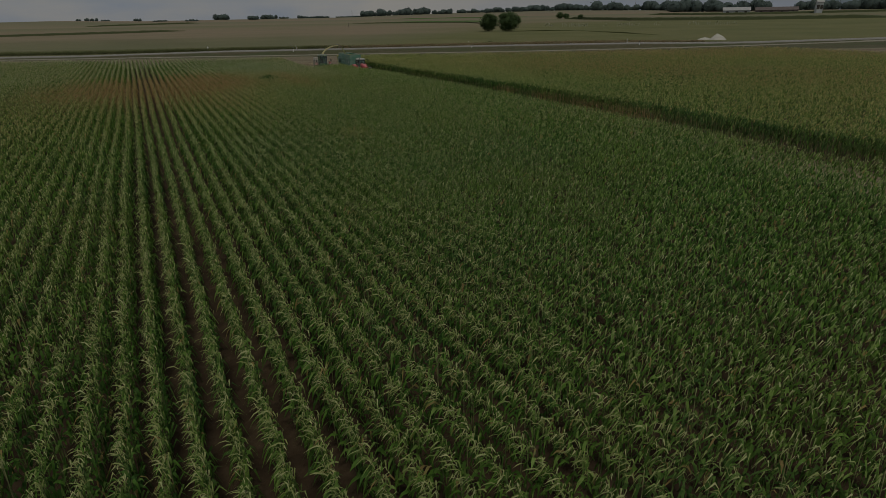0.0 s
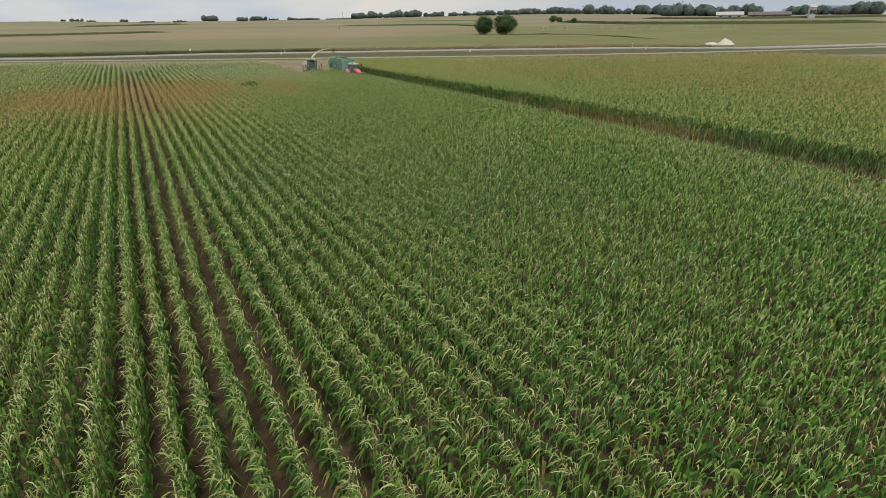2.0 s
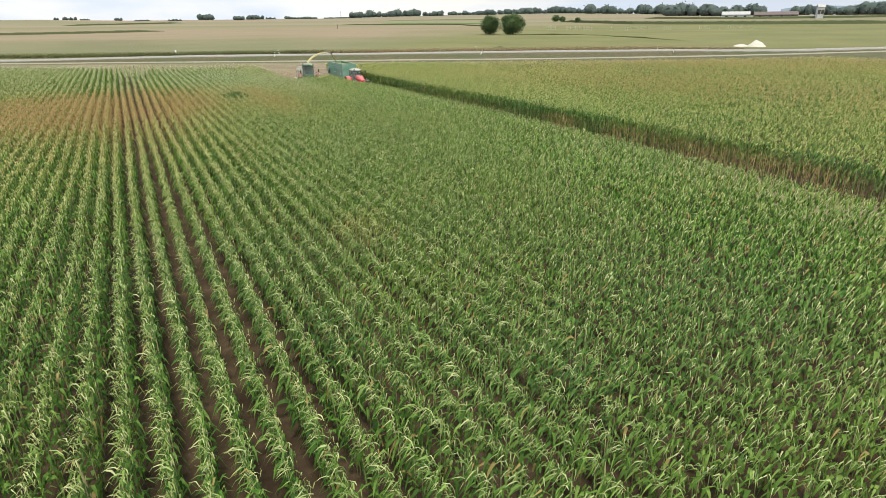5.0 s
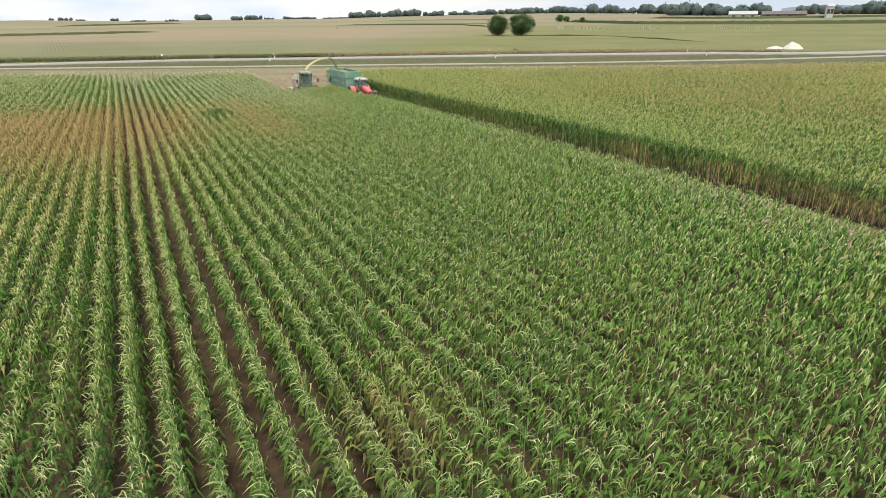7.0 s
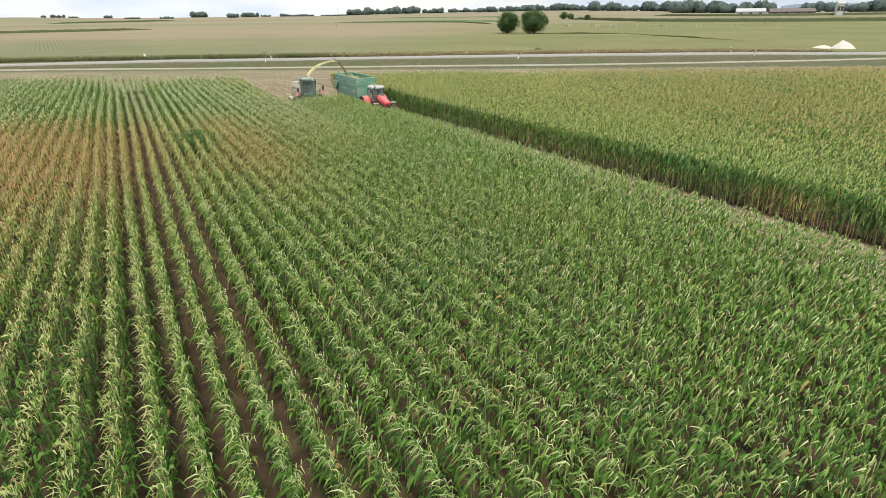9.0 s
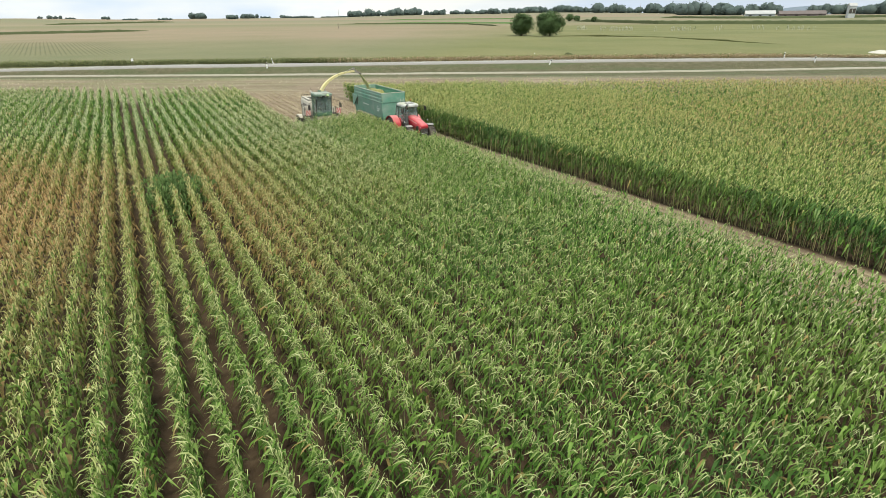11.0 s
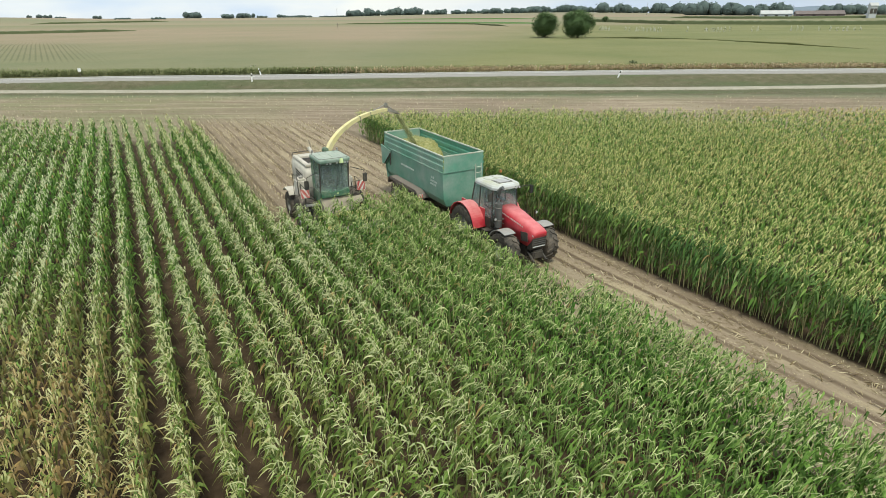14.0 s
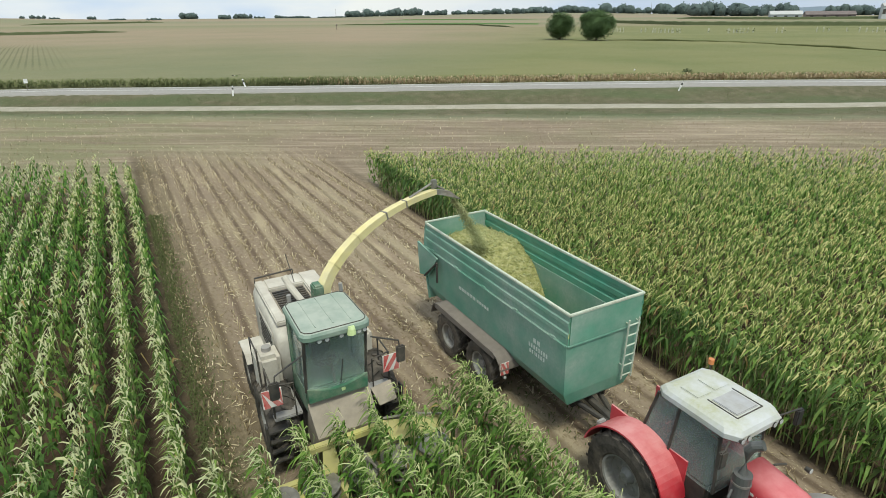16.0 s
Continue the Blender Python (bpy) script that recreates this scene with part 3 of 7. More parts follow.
def road_d(s):
    return np.interp(s, ROAD_S, ROAD_D)


def track_d(s):
    return np.interp(s, TRACK_S, TRACK_D)


def height(x, y):
    """The lie of the land: fields that rise gently away from the road, its bank, a shallow dip beyond, a ridge about a kilometre off."""
    far, az = np.hypot(x, y), np.degrees(np.arctan2(x, y))
    d, s = ROAD_N[0] * x + ROAD_N[1] * y, ROAD_U[0] * x + ROAD_U[1] * y
    field = 0.0053 * np.clip(-20 - y, 0, 140)
    rd = road_d(s)
    foot = np.minimum(np.maximum(rd - 7.6, track_d(s) + 1.5), rd - 5.0)
    near = field * (1 - soft((d - 10) / 25)) + 0.5 * soft((d - 22) / 18) + 0.88 * np.interp(s, [-80, -35, 85, 115], [0.25, 1, 1, 0.4]) * soft((d - foot) / (rd - 2.8 - foot))
    ridge = np.interp(az, RIDGE_AZ, RIDGE_Z)
    u = soft((far - 800) / 250)
    z = np.interp(far, SLOPE_D, SLOPE_Z)
    z = np.where(far > 800, SLOPE_Z[-1] + (ridge - SLOPE_Z[-1]) * u, z)
    z = np.where(far > 1050, ridge - 0.03 * (far - 1050), z)
    return near + (z - near) * soft((d - rd - 3.2) / 4)


radii = np.concatenate([np.linspace(0, 30, 16), np.linspace(31, 140, 110), np.linspace(143, 300, 36), np.linspace(315, 1100, 54), np.geomspace(1150, 4500, 16)])
angles = np.radians(np.arange(0, 360, 1.0))
rr, aa = np.meshgrid(radii[1:], angles, indexing="ij")
gx, gy = rr * np.sin(aa), rr * np.cos(aa)
gv = np.concatenate([[[0, 0, 0]], np.stack([gx, gy, height(gx, gy)], -1).reshape(-1, 3)])
na = len(angles)
ring_i = np.arange(na)
faces_tri = np.stack([np.zeros(na, int), 1 + (ring_i + 1) % na, 1 + ring_i], 1)
quads = []
for i in range(len(radii) - 2):
    a0, b0 = 1 + i * na, 1 + (i + 1) * na
    quads.append(np.stack([a0 + ring_i, a0 + (ring_i + 1) % na, b0 + (ring_i + 1) % na, b0 + ring_i], 1))
quads = np.concatenate(quads)
ground = raw_mesh("ground", gv, np.concatenate([faces_tri.ravel(), quads.ravel()]), np.concatenate([np.full(na, 3), np.full(len(quads), 4)]), M_GROUND)
tagged(ground, "brown field soil, straw-coloured stubble, grass verges and pale far fields", "ground", kind="structure")


def on_road(s, d):
    return (ROAD_U[0] * s + ROAD_N[0] * d, ROAD_U[1] * s + ROAD_N[1] * d)


def ribbon(name, line, d0, d1, z, material, label, ragged=0.0, crown=0.0, category="road", s0=-330, s1=330, step=4, side=0.35):
    """A strip of made ground along a line, near to far edge, as a low bank with sloping sides."""
    bm = bmesh.new()
    r = random.Random(5)
    rows = []
    for k in range(int((s1 - s0) / step) + 1):
        s = s0 + k * step
        mid = float(line(s))
        a, b = mid + d0 + r.uniform(-ragged, ragged), mid + d1 + r.uniform(-ragged, ragged)
        row = []
        for d, h in [(a - side, -0.2), (a, z), ((a + b) / 2, z + crown), (b, z), (b + side, -0.2)]:
            x, y = on_road(s, d)
            row.append(bm.verts.new((x, y, float(height(np.array(x), np.array(y))) + h)))
        rows.append(row)
    for a, b in zip(rows, rows[1:]):
        for i in range(4):
            bm.faces.new((a[i], a[i + 1], b[i + 1], b[i]))
    return tagged(part(name, bm, material), label, category, kind="structure")


ribbon("field_track", track_d, -1.25, 1.25, 0.07, M_GRAVEL, "pale gravel farm track between grass verges", 0.16, 0.02, "track", step=3)
ribbon("road", road_d, -2.6, 3.2, 0.10, M_ASPHALT, "grey worn asphalt country road on a low bank", 0.03, 0.04, side=0.3)
ribbon("road_line", road_d, 0.27, 0.43, 0.150, M_LINE, "white painted line along the asphalt road", 0.0, 0.0, "road marking", side=0.02)
ribbon("road_line", road_d, 2.85, 3.00, 0.114, M_LINE, "white painted line along the asphalt road", 0.0, 0.0, "road marking", side=0.02)


# ---- maize ----
ROW = 0.80                   # metres from row to row
LEFT_EDGE, RIGHT_EDGE = 2.5, 15.45
FRONT = -11.4                # where the swath is still uncut
D_LEFT, D_RIGHT = 14.7, 16.4


def drift(x, y):
    """The cut lane and the block beyond it swing a little away from the rows."""
    return 0.045 * np.clip(-20 - y, 0, 50) * np.interp(x, [2.5, 15], [0, 1])


def dryness(x, y):
    """Drought patches where the crop has yellowed."""
    a = 1.7 * np.exp(-(((x + 24) / 14) ** 2 + ((y + 28) / 13) ** 2))
    b = 0.6 * np.exp(-(((x + 4.4) / 2.4) ** 2 + ((y + 35) / 9) ** 2))
    c = 0.4 * np.exp(-(((x + 10.9) / 1.4) ** 2 + ((y + 78) / 1.6) ** 2))
    e = 0.22 * np.exp(-(((x - 1.7) / 2.2) ** 2 + ((y + 34) / 4) ** 2))
    f = 0.12 * np.exp(-(((x - 1) / 5) ** 2 + ((y + 24) / 6) ** 2))
    g = 0.35 * np.exp(-(((x + 5.2) / 2.2) ** 2 + ((y + 22) / 7) ** 2))
    return np.clip(a + b + c + e + f + g, 0, 1)


def ripeness(x, y):
    """Paler, yellower tassels over the drier parts of the fields."""
    return 0.04 + 0.16 * np.clip((-8 - x) / 10, 0, 1) + 0.5 * np.clip((-9 - x) / 8, 0, 1) * np.exp(-((y + 55) / 14) ** 2) + 0.14 * np.clip((x + 4) / 4, 0, 1) * np.clip((y + 62) / 15, 0, 1) + 0.25 * (x > 14) + 0.45 * np.clip((x - 17 - 0.15 * (y + 60)) / 22, 0, 1) + 0.2 * np.clip((y + 34) / 16, 0, 1) * np.clip((4.0 - x) / 1.5, 0, 1) + 0.1 * np.sin(x * 0.13 + y * 0.07)


def plants(x0, x1, step, keep):
    """Plant feet along the rows between two lines of the plan."""
    n_rows = int(round((x1 - x0) / ROW)) + 1
    xs, ys = [], []
    for i in range(n_rows):
        x = x0 + i * ROW
        y = np.arange(-132, 62, step) + rng.uniform(0, step)
        y = y + rng.normal(0, step * 0.22, len(y))
        xs.append(np.full(len(y), x) + 0.05 * np.sin(y * 0.11 + i) + rng.normal(0, 1, len(y)) * (0.035 + 0.075 * np.clip((x + 2) / 4, 0, 1) * np.interp(y, [-30, -12], [1, 0])))
        ys.append(y)
    x, y = np.concatenate(xs), np.concatenate(ys)
    x = x + drift(x, y)
    ok = keep(x, y) & (rng.random(len(x)) > 0.03)
    return x[ok], y[ok]


def off_way(x, y):
    """How far aside of the flight, or beyond its end, a plant stands."""
    return np.abs(x + 26 - (y + 120) * 0.31) + 0.7 * np.clip(y + 10, 0, 100)


def seen_plan(x, y):
    """The stretch of the plan that the flight looks over."""
    return (x > -34 - 0.18 * (y + 127)) & (x < 100) & (y > -121.5 + 0.55 * np.clip(-16 - x, 0, 40)) & (x < 14 + 1.9 * (y + 124))


# from the middle of the strip that is flown over: metres, plant spacing, body leaves, top leaves, strands, leaf size
ZONES = [(0, 8, 0.148, 4, 4, 5, 0.95), (8, 15, 0.178, 4, 3, 4, 1.1), (15, 30, 0.23, 4, 3, 4, 1.35), (30, 200, 0.35, 3, 2, 3, 1.5)]


def maize(name, x0, x1, keep, label, wall=None, thick=1.0, leaf_mat=None, tassel_mat=None, fringe=None):
    """A stand of maize: leaves, stalks and tassels, thinner where it is far from the flight."""
    field = thing(name, 0, 0, 0, 0, label, "maize field", kind="stuff")
    leaf, stalk, tassel, shade_leaf = Bunch(), Bunch(), Bunch(), Bunch()
    for lo, hi, step, n_body, n_top, n_fine, big in ZONES:
        def inside(x, y):
            return keep(x, y) & seen_plan(x, y) & (off_way(x, y) >= lo) & (off_way(x, y) < hi)
        x, y = plants(x0, x1, step * thick, inside)
        if fringe:
            # the outer rows stand thicker
            more = plants(*fringe, step * thick, inside)
            x, y = np.concatenate([x, more[0]]), np.concatenate([y, more[1]])
        if not len(x):
            continue
        n = len(x)
        lie = height(x, y)
        mean = np.full(n, 2.22) if wall else np.interp(x, [-3, 5], [2.0, 2.12])
        tall = mean + rng.normal(0, 0.08, n) + 0.07 * np.sin(x * 0.21 + 1) * np.sin(y * 0.13)
        dry = dryness(x, y)
        spin = rng.uniform(-0.7, 0.7, n) + np.pi / 2 * rng.integers(0, 2, n)
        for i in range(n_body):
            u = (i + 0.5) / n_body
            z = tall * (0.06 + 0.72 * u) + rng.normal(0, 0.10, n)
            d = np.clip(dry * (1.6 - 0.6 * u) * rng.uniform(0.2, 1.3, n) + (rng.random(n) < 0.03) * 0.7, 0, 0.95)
            az = spin + np.pi * i + rng.normal(0, 0.7, n)
            if hi < 20 and i > 0:
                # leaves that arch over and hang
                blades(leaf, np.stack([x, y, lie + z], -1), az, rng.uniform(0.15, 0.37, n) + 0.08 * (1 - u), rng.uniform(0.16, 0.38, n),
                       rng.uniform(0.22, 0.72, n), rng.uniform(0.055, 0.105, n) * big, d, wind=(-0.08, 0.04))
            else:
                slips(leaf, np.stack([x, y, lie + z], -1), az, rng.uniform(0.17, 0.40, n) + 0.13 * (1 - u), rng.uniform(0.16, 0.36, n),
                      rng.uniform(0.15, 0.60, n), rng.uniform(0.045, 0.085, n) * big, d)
        for i in range(n_top):
            u = (i + 0.5) / n_top
            z = tall * (0.72 + 0.20 * u) + rng.normal(0, 0.06, n)
            az = spin + np.pi * i + rng.normal(0, 0.7, n)
            d = np.clip((dry * 0.6 + 0.3 * ripeness(x, y)) * rng.uniform(0.2, 1.3, n) + (rng.random(n) < 0.03) * 0.7, 0, 0.95)
            length, width = rng.uniform(0.12, 0.28, n), rng.uniform(0.028, 0.052, n) * big
            if hi < 10 and i < 3 or hi < 20 and i < 2:
                blades(leaf, np.stack([x, y, lie + z], -1), az, length, rng.uniform(0.14, 0.30, n), rng.uniform(0.22, 0.52, n), width, d, wind=(-0.17, 0.06))
            else:
                wisps(leaf, np.stack([x, y, lie + z], -1), az, length, rng.uniform(0.12, 0.30, n), rng.uniform(0.10, 0.36, n), width * 1.2, d, -0.08)
        foot = np.stack([x, y, lie], -1)
        lean = np.stack([x + rng.normal(-0.03, 0.05, n), y + rng.normal(0, 0.05, n), lie + tall * 0.93], -1)
        if hi < 20:
            half = rng.random(n) < 0.3
            sticks(stalk, foot[half], lean[half], np.full(half.sum(), 0.017), dry[half])
        # feathery pale strands that the wind lays over
        for i in range(n_fine):
            az = rng.normal(2.5, 1.1, n)
            start = lean + np.stack([rng.normal(0, 0.06, n), rng.normal(0, 0.07, n), rng.uniform(-0.26, 0.10, n)], -1)
            fine = (tassel, start, az, rng.uniform(0.08, 0.26, n), rng.uniform(0.08, 0.24, n), rng.uniform(0.04, 0.30, n), rng.uniform(0.012, 0.032, n) * big * (1 + 0.9 * ripeness(x, y) + 0.45 * np.clip((y + 38) / 16, 0, 1) * np.clip((4.0 - x) / 1.5, 0, 1)),
                    np.clip((dry + ripeness(x, y)) * rng.uniform(0.5, 1.3, n), 0, 1))
            if hi < 10 and i < 2:
                blades(*fine, wind=(-0.16, 0.05))
            else:
                wisps(*fine, -0.07)
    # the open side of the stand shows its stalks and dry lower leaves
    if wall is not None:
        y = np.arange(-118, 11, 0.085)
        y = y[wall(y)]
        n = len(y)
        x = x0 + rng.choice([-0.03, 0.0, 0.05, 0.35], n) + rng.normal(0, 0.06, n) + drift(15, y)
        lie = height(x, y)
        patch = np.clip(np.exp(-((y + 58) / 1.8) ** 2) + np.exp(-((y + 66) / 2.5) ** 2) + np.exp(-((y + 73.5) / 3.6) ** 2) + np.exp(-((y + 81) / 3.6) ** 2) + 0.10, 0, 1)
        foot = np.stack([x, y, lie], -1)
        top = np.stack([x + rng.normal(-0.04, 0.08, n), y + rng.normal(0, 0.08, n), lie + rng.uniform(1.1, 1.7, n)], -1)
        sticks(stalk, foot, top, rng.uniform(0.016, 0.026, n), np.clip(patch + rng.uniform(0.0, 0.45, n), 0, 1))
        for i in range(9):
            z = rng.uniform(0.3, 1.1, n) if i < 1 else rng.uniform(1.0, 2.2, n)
            blades(shade_leaf, np.stack([x, y, lie + z], -1), rng.uniform(0, 6.28, n), rng.uniform(0.18, 0.38, n), rng.uniform(0.03, 0.18, n),
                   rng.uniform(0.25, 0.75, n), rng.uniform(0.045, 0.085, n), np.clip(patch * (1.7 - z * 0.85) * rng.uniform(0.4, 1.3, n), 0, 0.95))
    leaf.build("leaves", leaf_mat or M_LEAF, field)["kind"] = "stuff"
    if stalk.n:
        stalk.build("stalks", M_STALK, field)["kind"] = "stuff"
    tassel.build("tassels", tassel_mat or M_TASSEL, field)["kind"] = "stuff"
    if shade_leaf.n:
        shade_leaf.build("edge_leaves", M_EDGE_LEAF, field)["kind"] = "stuff"
    return field


def along(x, y):
    return ROAD_N[0] * x + ROAD_N[1] * y


LEFT_START = LEFT_EDGE - 84 * ROW
maize("maize_field", LEFT_START, LEFT_EDGE, lambda x, y: (along(x, y) < D_LEFT + 0.6 * np.sin(x * 2.1)) & (np.hypot(x + 7.9, (y + 27.3) * 0.8) > 0.7),
      "standing green maize in rows with brown dry patches")
maize("maize_swath", 3.2, 9.6, lambda x, y: (y < FRONT + 0.2 * np.sin(x * 3.0)) & ((x - drift(x, y) < 9.2) | (y < -24)),
      "uncut strip of green maize in front of the harvester", None, 0.78, fringe=(9.0, 9.8))
maize("maize_field", RIGHT_EDGE, RIGHT_EDGE + 104 * ROW, lambda x, y: along(x, y) < D_RIGHT + 0.055 * x + 0.6 * np.sin(x * 1.7),
      "tall green maize with dry stalks along its cut edge", lambda y: along(RIGHT_EDGE, y) < D_RIGHT, 0.84, M_RIPE_LEAF, M_RIPE_TASSEL)

def outer_rows(name, x0, x1, y0, y1, inside):
    """The fields go on to the sides and behind: ridges of maize, row after row."""
    xs = np.arange(x0, x1, ROW)
    ys = np.arange(y0, y1, 2.5)
    b = Bunch()
    for x in xs:
        ok = inside(x, ys) & inside(x, ys + 2.5)
        y = ys[ok]
        if not len(y):
            continue
        def ring(yy):
            w, h = 0.26 + 0.05 * np.sin(yy * 3.1 + x), 2.05 + 0.12 * np.sin(yy * 1.7 + x * 2)
            z, xx = height(np.full(len(yy), x), yy), x + drift(x, yy)
            return [np.stack([xx - w, yy, z], -1), np.stack([xx - w * 0.8, yy, z + h * 0.8], -1), np.stack([xx, yy, z + h], -1), np.stack([xx + w * 0.8, yy, z + h * 0.8], -1), np.stack([xx + w, yy, z], -1)]
        b.add(np.stack(ring(y) + ring(y + 2.5), 1), [(i, i + 1, i + 6, i + 5) for i in range(4)])
    field = b.build(name, M_OUTER)
    tagged(field, "outer rows of standing green maize", "maize field", kind="stuff")


outer_rows("maize_rows", LEFT_EDGE - 140 * ROW, LEFT_EDGE + 0.1, -175, 70, lambda x, y: ~seen_plan(x, y) & (along(x, y + 2.5) < D_LEFT))
outer_rows("maize_rows", 3.2, 9.7, -175, 0, lambda x, y: ~seen_plan(x, y))
outer_rows("maize_rows", RIGHT_EDGE, RIGHT_EDGE + 104 * ROW, -175, 20, lambda x, y: ~seen_plan(x, y) & (along(x, y + 2.5) < D_RIGHT))

# a dark clump of weeds among the rows
weed_clump = thing("weed_clump", -7.9, -27.3, 0.04, 0, "dark green tall weeds growing through the maize rows", "weeds", kind="stuff")
wb = Bunch()
n = 1500
rad, ang = 2.3 * np.sqrt(rng.random(n)) * rng.uniform(0.5, 1.0, n), rng.uniform(0, 6.28, n)
rad = rad * (1 + 0.35 * np.sin(ang * 3 + 1))
wz = rng.uniform(0.3, 2.15, n) * (1.0 - 0.3 * (rad / 2.4) ** 2)
slips(wb, np.stack([rad * np.cos(ang) * 0.9, rad * np.sin(ang) * 1.3, wz], -1), rng.uniform(0, 6.28, n), rng.uniform(0.15, 0.38, n),
      rng.uniform(0.05, 0.25, n), rng.uniform(0.05, 0.35, n), rng.uniform(0.06, 0.12, n), np.zeros(n))
wb.build("leaves", M_WEED, weed_clump)["kind"] = "stuff"

# the maize field across the road: ragged straw-coloured edge, then a canopy
def far_maize():
    field = thing("far_maize_field", 0, 0, 0, 0, "ripening maize beyond the road with a straw-coloured edge", "maize field", kind="stuff")
    leaf, stalk, verdant = Bunch(), Bunch(), Bunch()
    n = 6400
    s = np.where(rng.random(n) < 0.48, rng.uniform(-14, 104, n), rng.uniform(-120, -2, n))
    d = road_d(s) + 5.0 + np.abs(rng.normal(0, 0.7, n))
    x, y = ROAD_U[0] * s + ROAD_N[0] * d, ROAD_U[1] * s + ROAD_N[1] * d
    z0 = height(x, y)
    green = s + rng.normal(0, 6, n) < -2
    tall = rng.uniform(0.5, 0.95, n) * np.interp(s, [-12, 0, 75, 104], [1.15, 0.95, 0.95, 0.35])
    tall = tall * np.where(rng.random(n) < 0.12, 1.2, 1.0)
    for bunch, some in ((verdant, green), (leaf, ~green)):
        m = some.sum()
        foot, up = np.stack([x, y, z0], -1)[some], tall[some]
        sticks(stalk if bunch is leaf else verdant, foot, foot + np.stack([rng.normal(0, 0.12, m), rng.normal(0, 0.12, m), up], -1), rng.uniform(0.012, 0.024, m), rng.uniform(0, 0.6, m))
        for _ in range(3):
            base = foot + np.stack([np.zeros(m), np.zeros(m), up * rng.uniform(0.2, 0.9, m)], -1)
            slips(bunch, base, rng.uniform(0, 6.28, m), rng.uniform(0.2, 0.45, m), rng.uniform(0.1, 0.3, m), rng.uniform(0.1, 0.5, m), rng.uniform(0.06, 0.13, m), rng.uniform(0.1, 0.8, m))
        # green tops over the dry feet
        if bunch is leaf:
            base = foot + np.stack([rng.normal(0, 0.2, m), rng.normal(0, 0.2, m), up * rng.uniform(0.8, 1.0, m)], -1)
            slips(verdant, base, rng.uniform(0, 6.28, m), rng.uniform(0.15, 0.35, m), rng.uniform(0.1, 0.25, m), rng.uniform(0.1, 0.4, m), rng.uniform(0.05, 0.10, m), np.zeros(m))
    # the canopy behind the edge: a bumpy sheet at the height of the tassels, closed towards the road
    cols, rows = np.arange(-190, 106, 2.0), np.concatenate([np.arange(5.8, 45, 1.2), np.arange(45, 125, 2.5)])
    s, d = np.meshgrid(cols, rows)
    sink = np.clip((d - 85) / 38, 0, 1)
    d = d + road_d(s)
    x, y = ROAD_U[0] * s + ROAD_N[0] * d, ROAD_U[1] * s + ROAD_N[1] * d
    z = height(x, y) + (0.95 + rng.normal(0, 0.05, x.shape)) * (1 - sink) * np.interp(s, [-20, -5, 80, 104], [1.0, 1.0, 0.8, 0.05]) - 0.15 * sink
    z[0] = 0.8
    v = np.stack([x, y, z], -1).reshape(-1, 3)
    nr, nc = x.shape
    i = (np.arange(nr - 1)[:, None] * nc + np.arange(nc - 1)[None]).ravel()
    q = np.stack([i, i + 1, i + nc + 1, i + nc], 1)
    raw_mesh("canopy", v, q.ravel(), np.full(len(q), 4), M_CANOPY, field)["kind"] = "stuff"
    leaf.build("leaves", M_FARLEAF, field)["kind"] = "stuff"
    verdant.build("green_leaves", M_FARGREEN, field)["kind"] = "stuff"
    stalk.build("stalks", M_FARLEAF, field)["kind"] = "stuff"


far_maize()


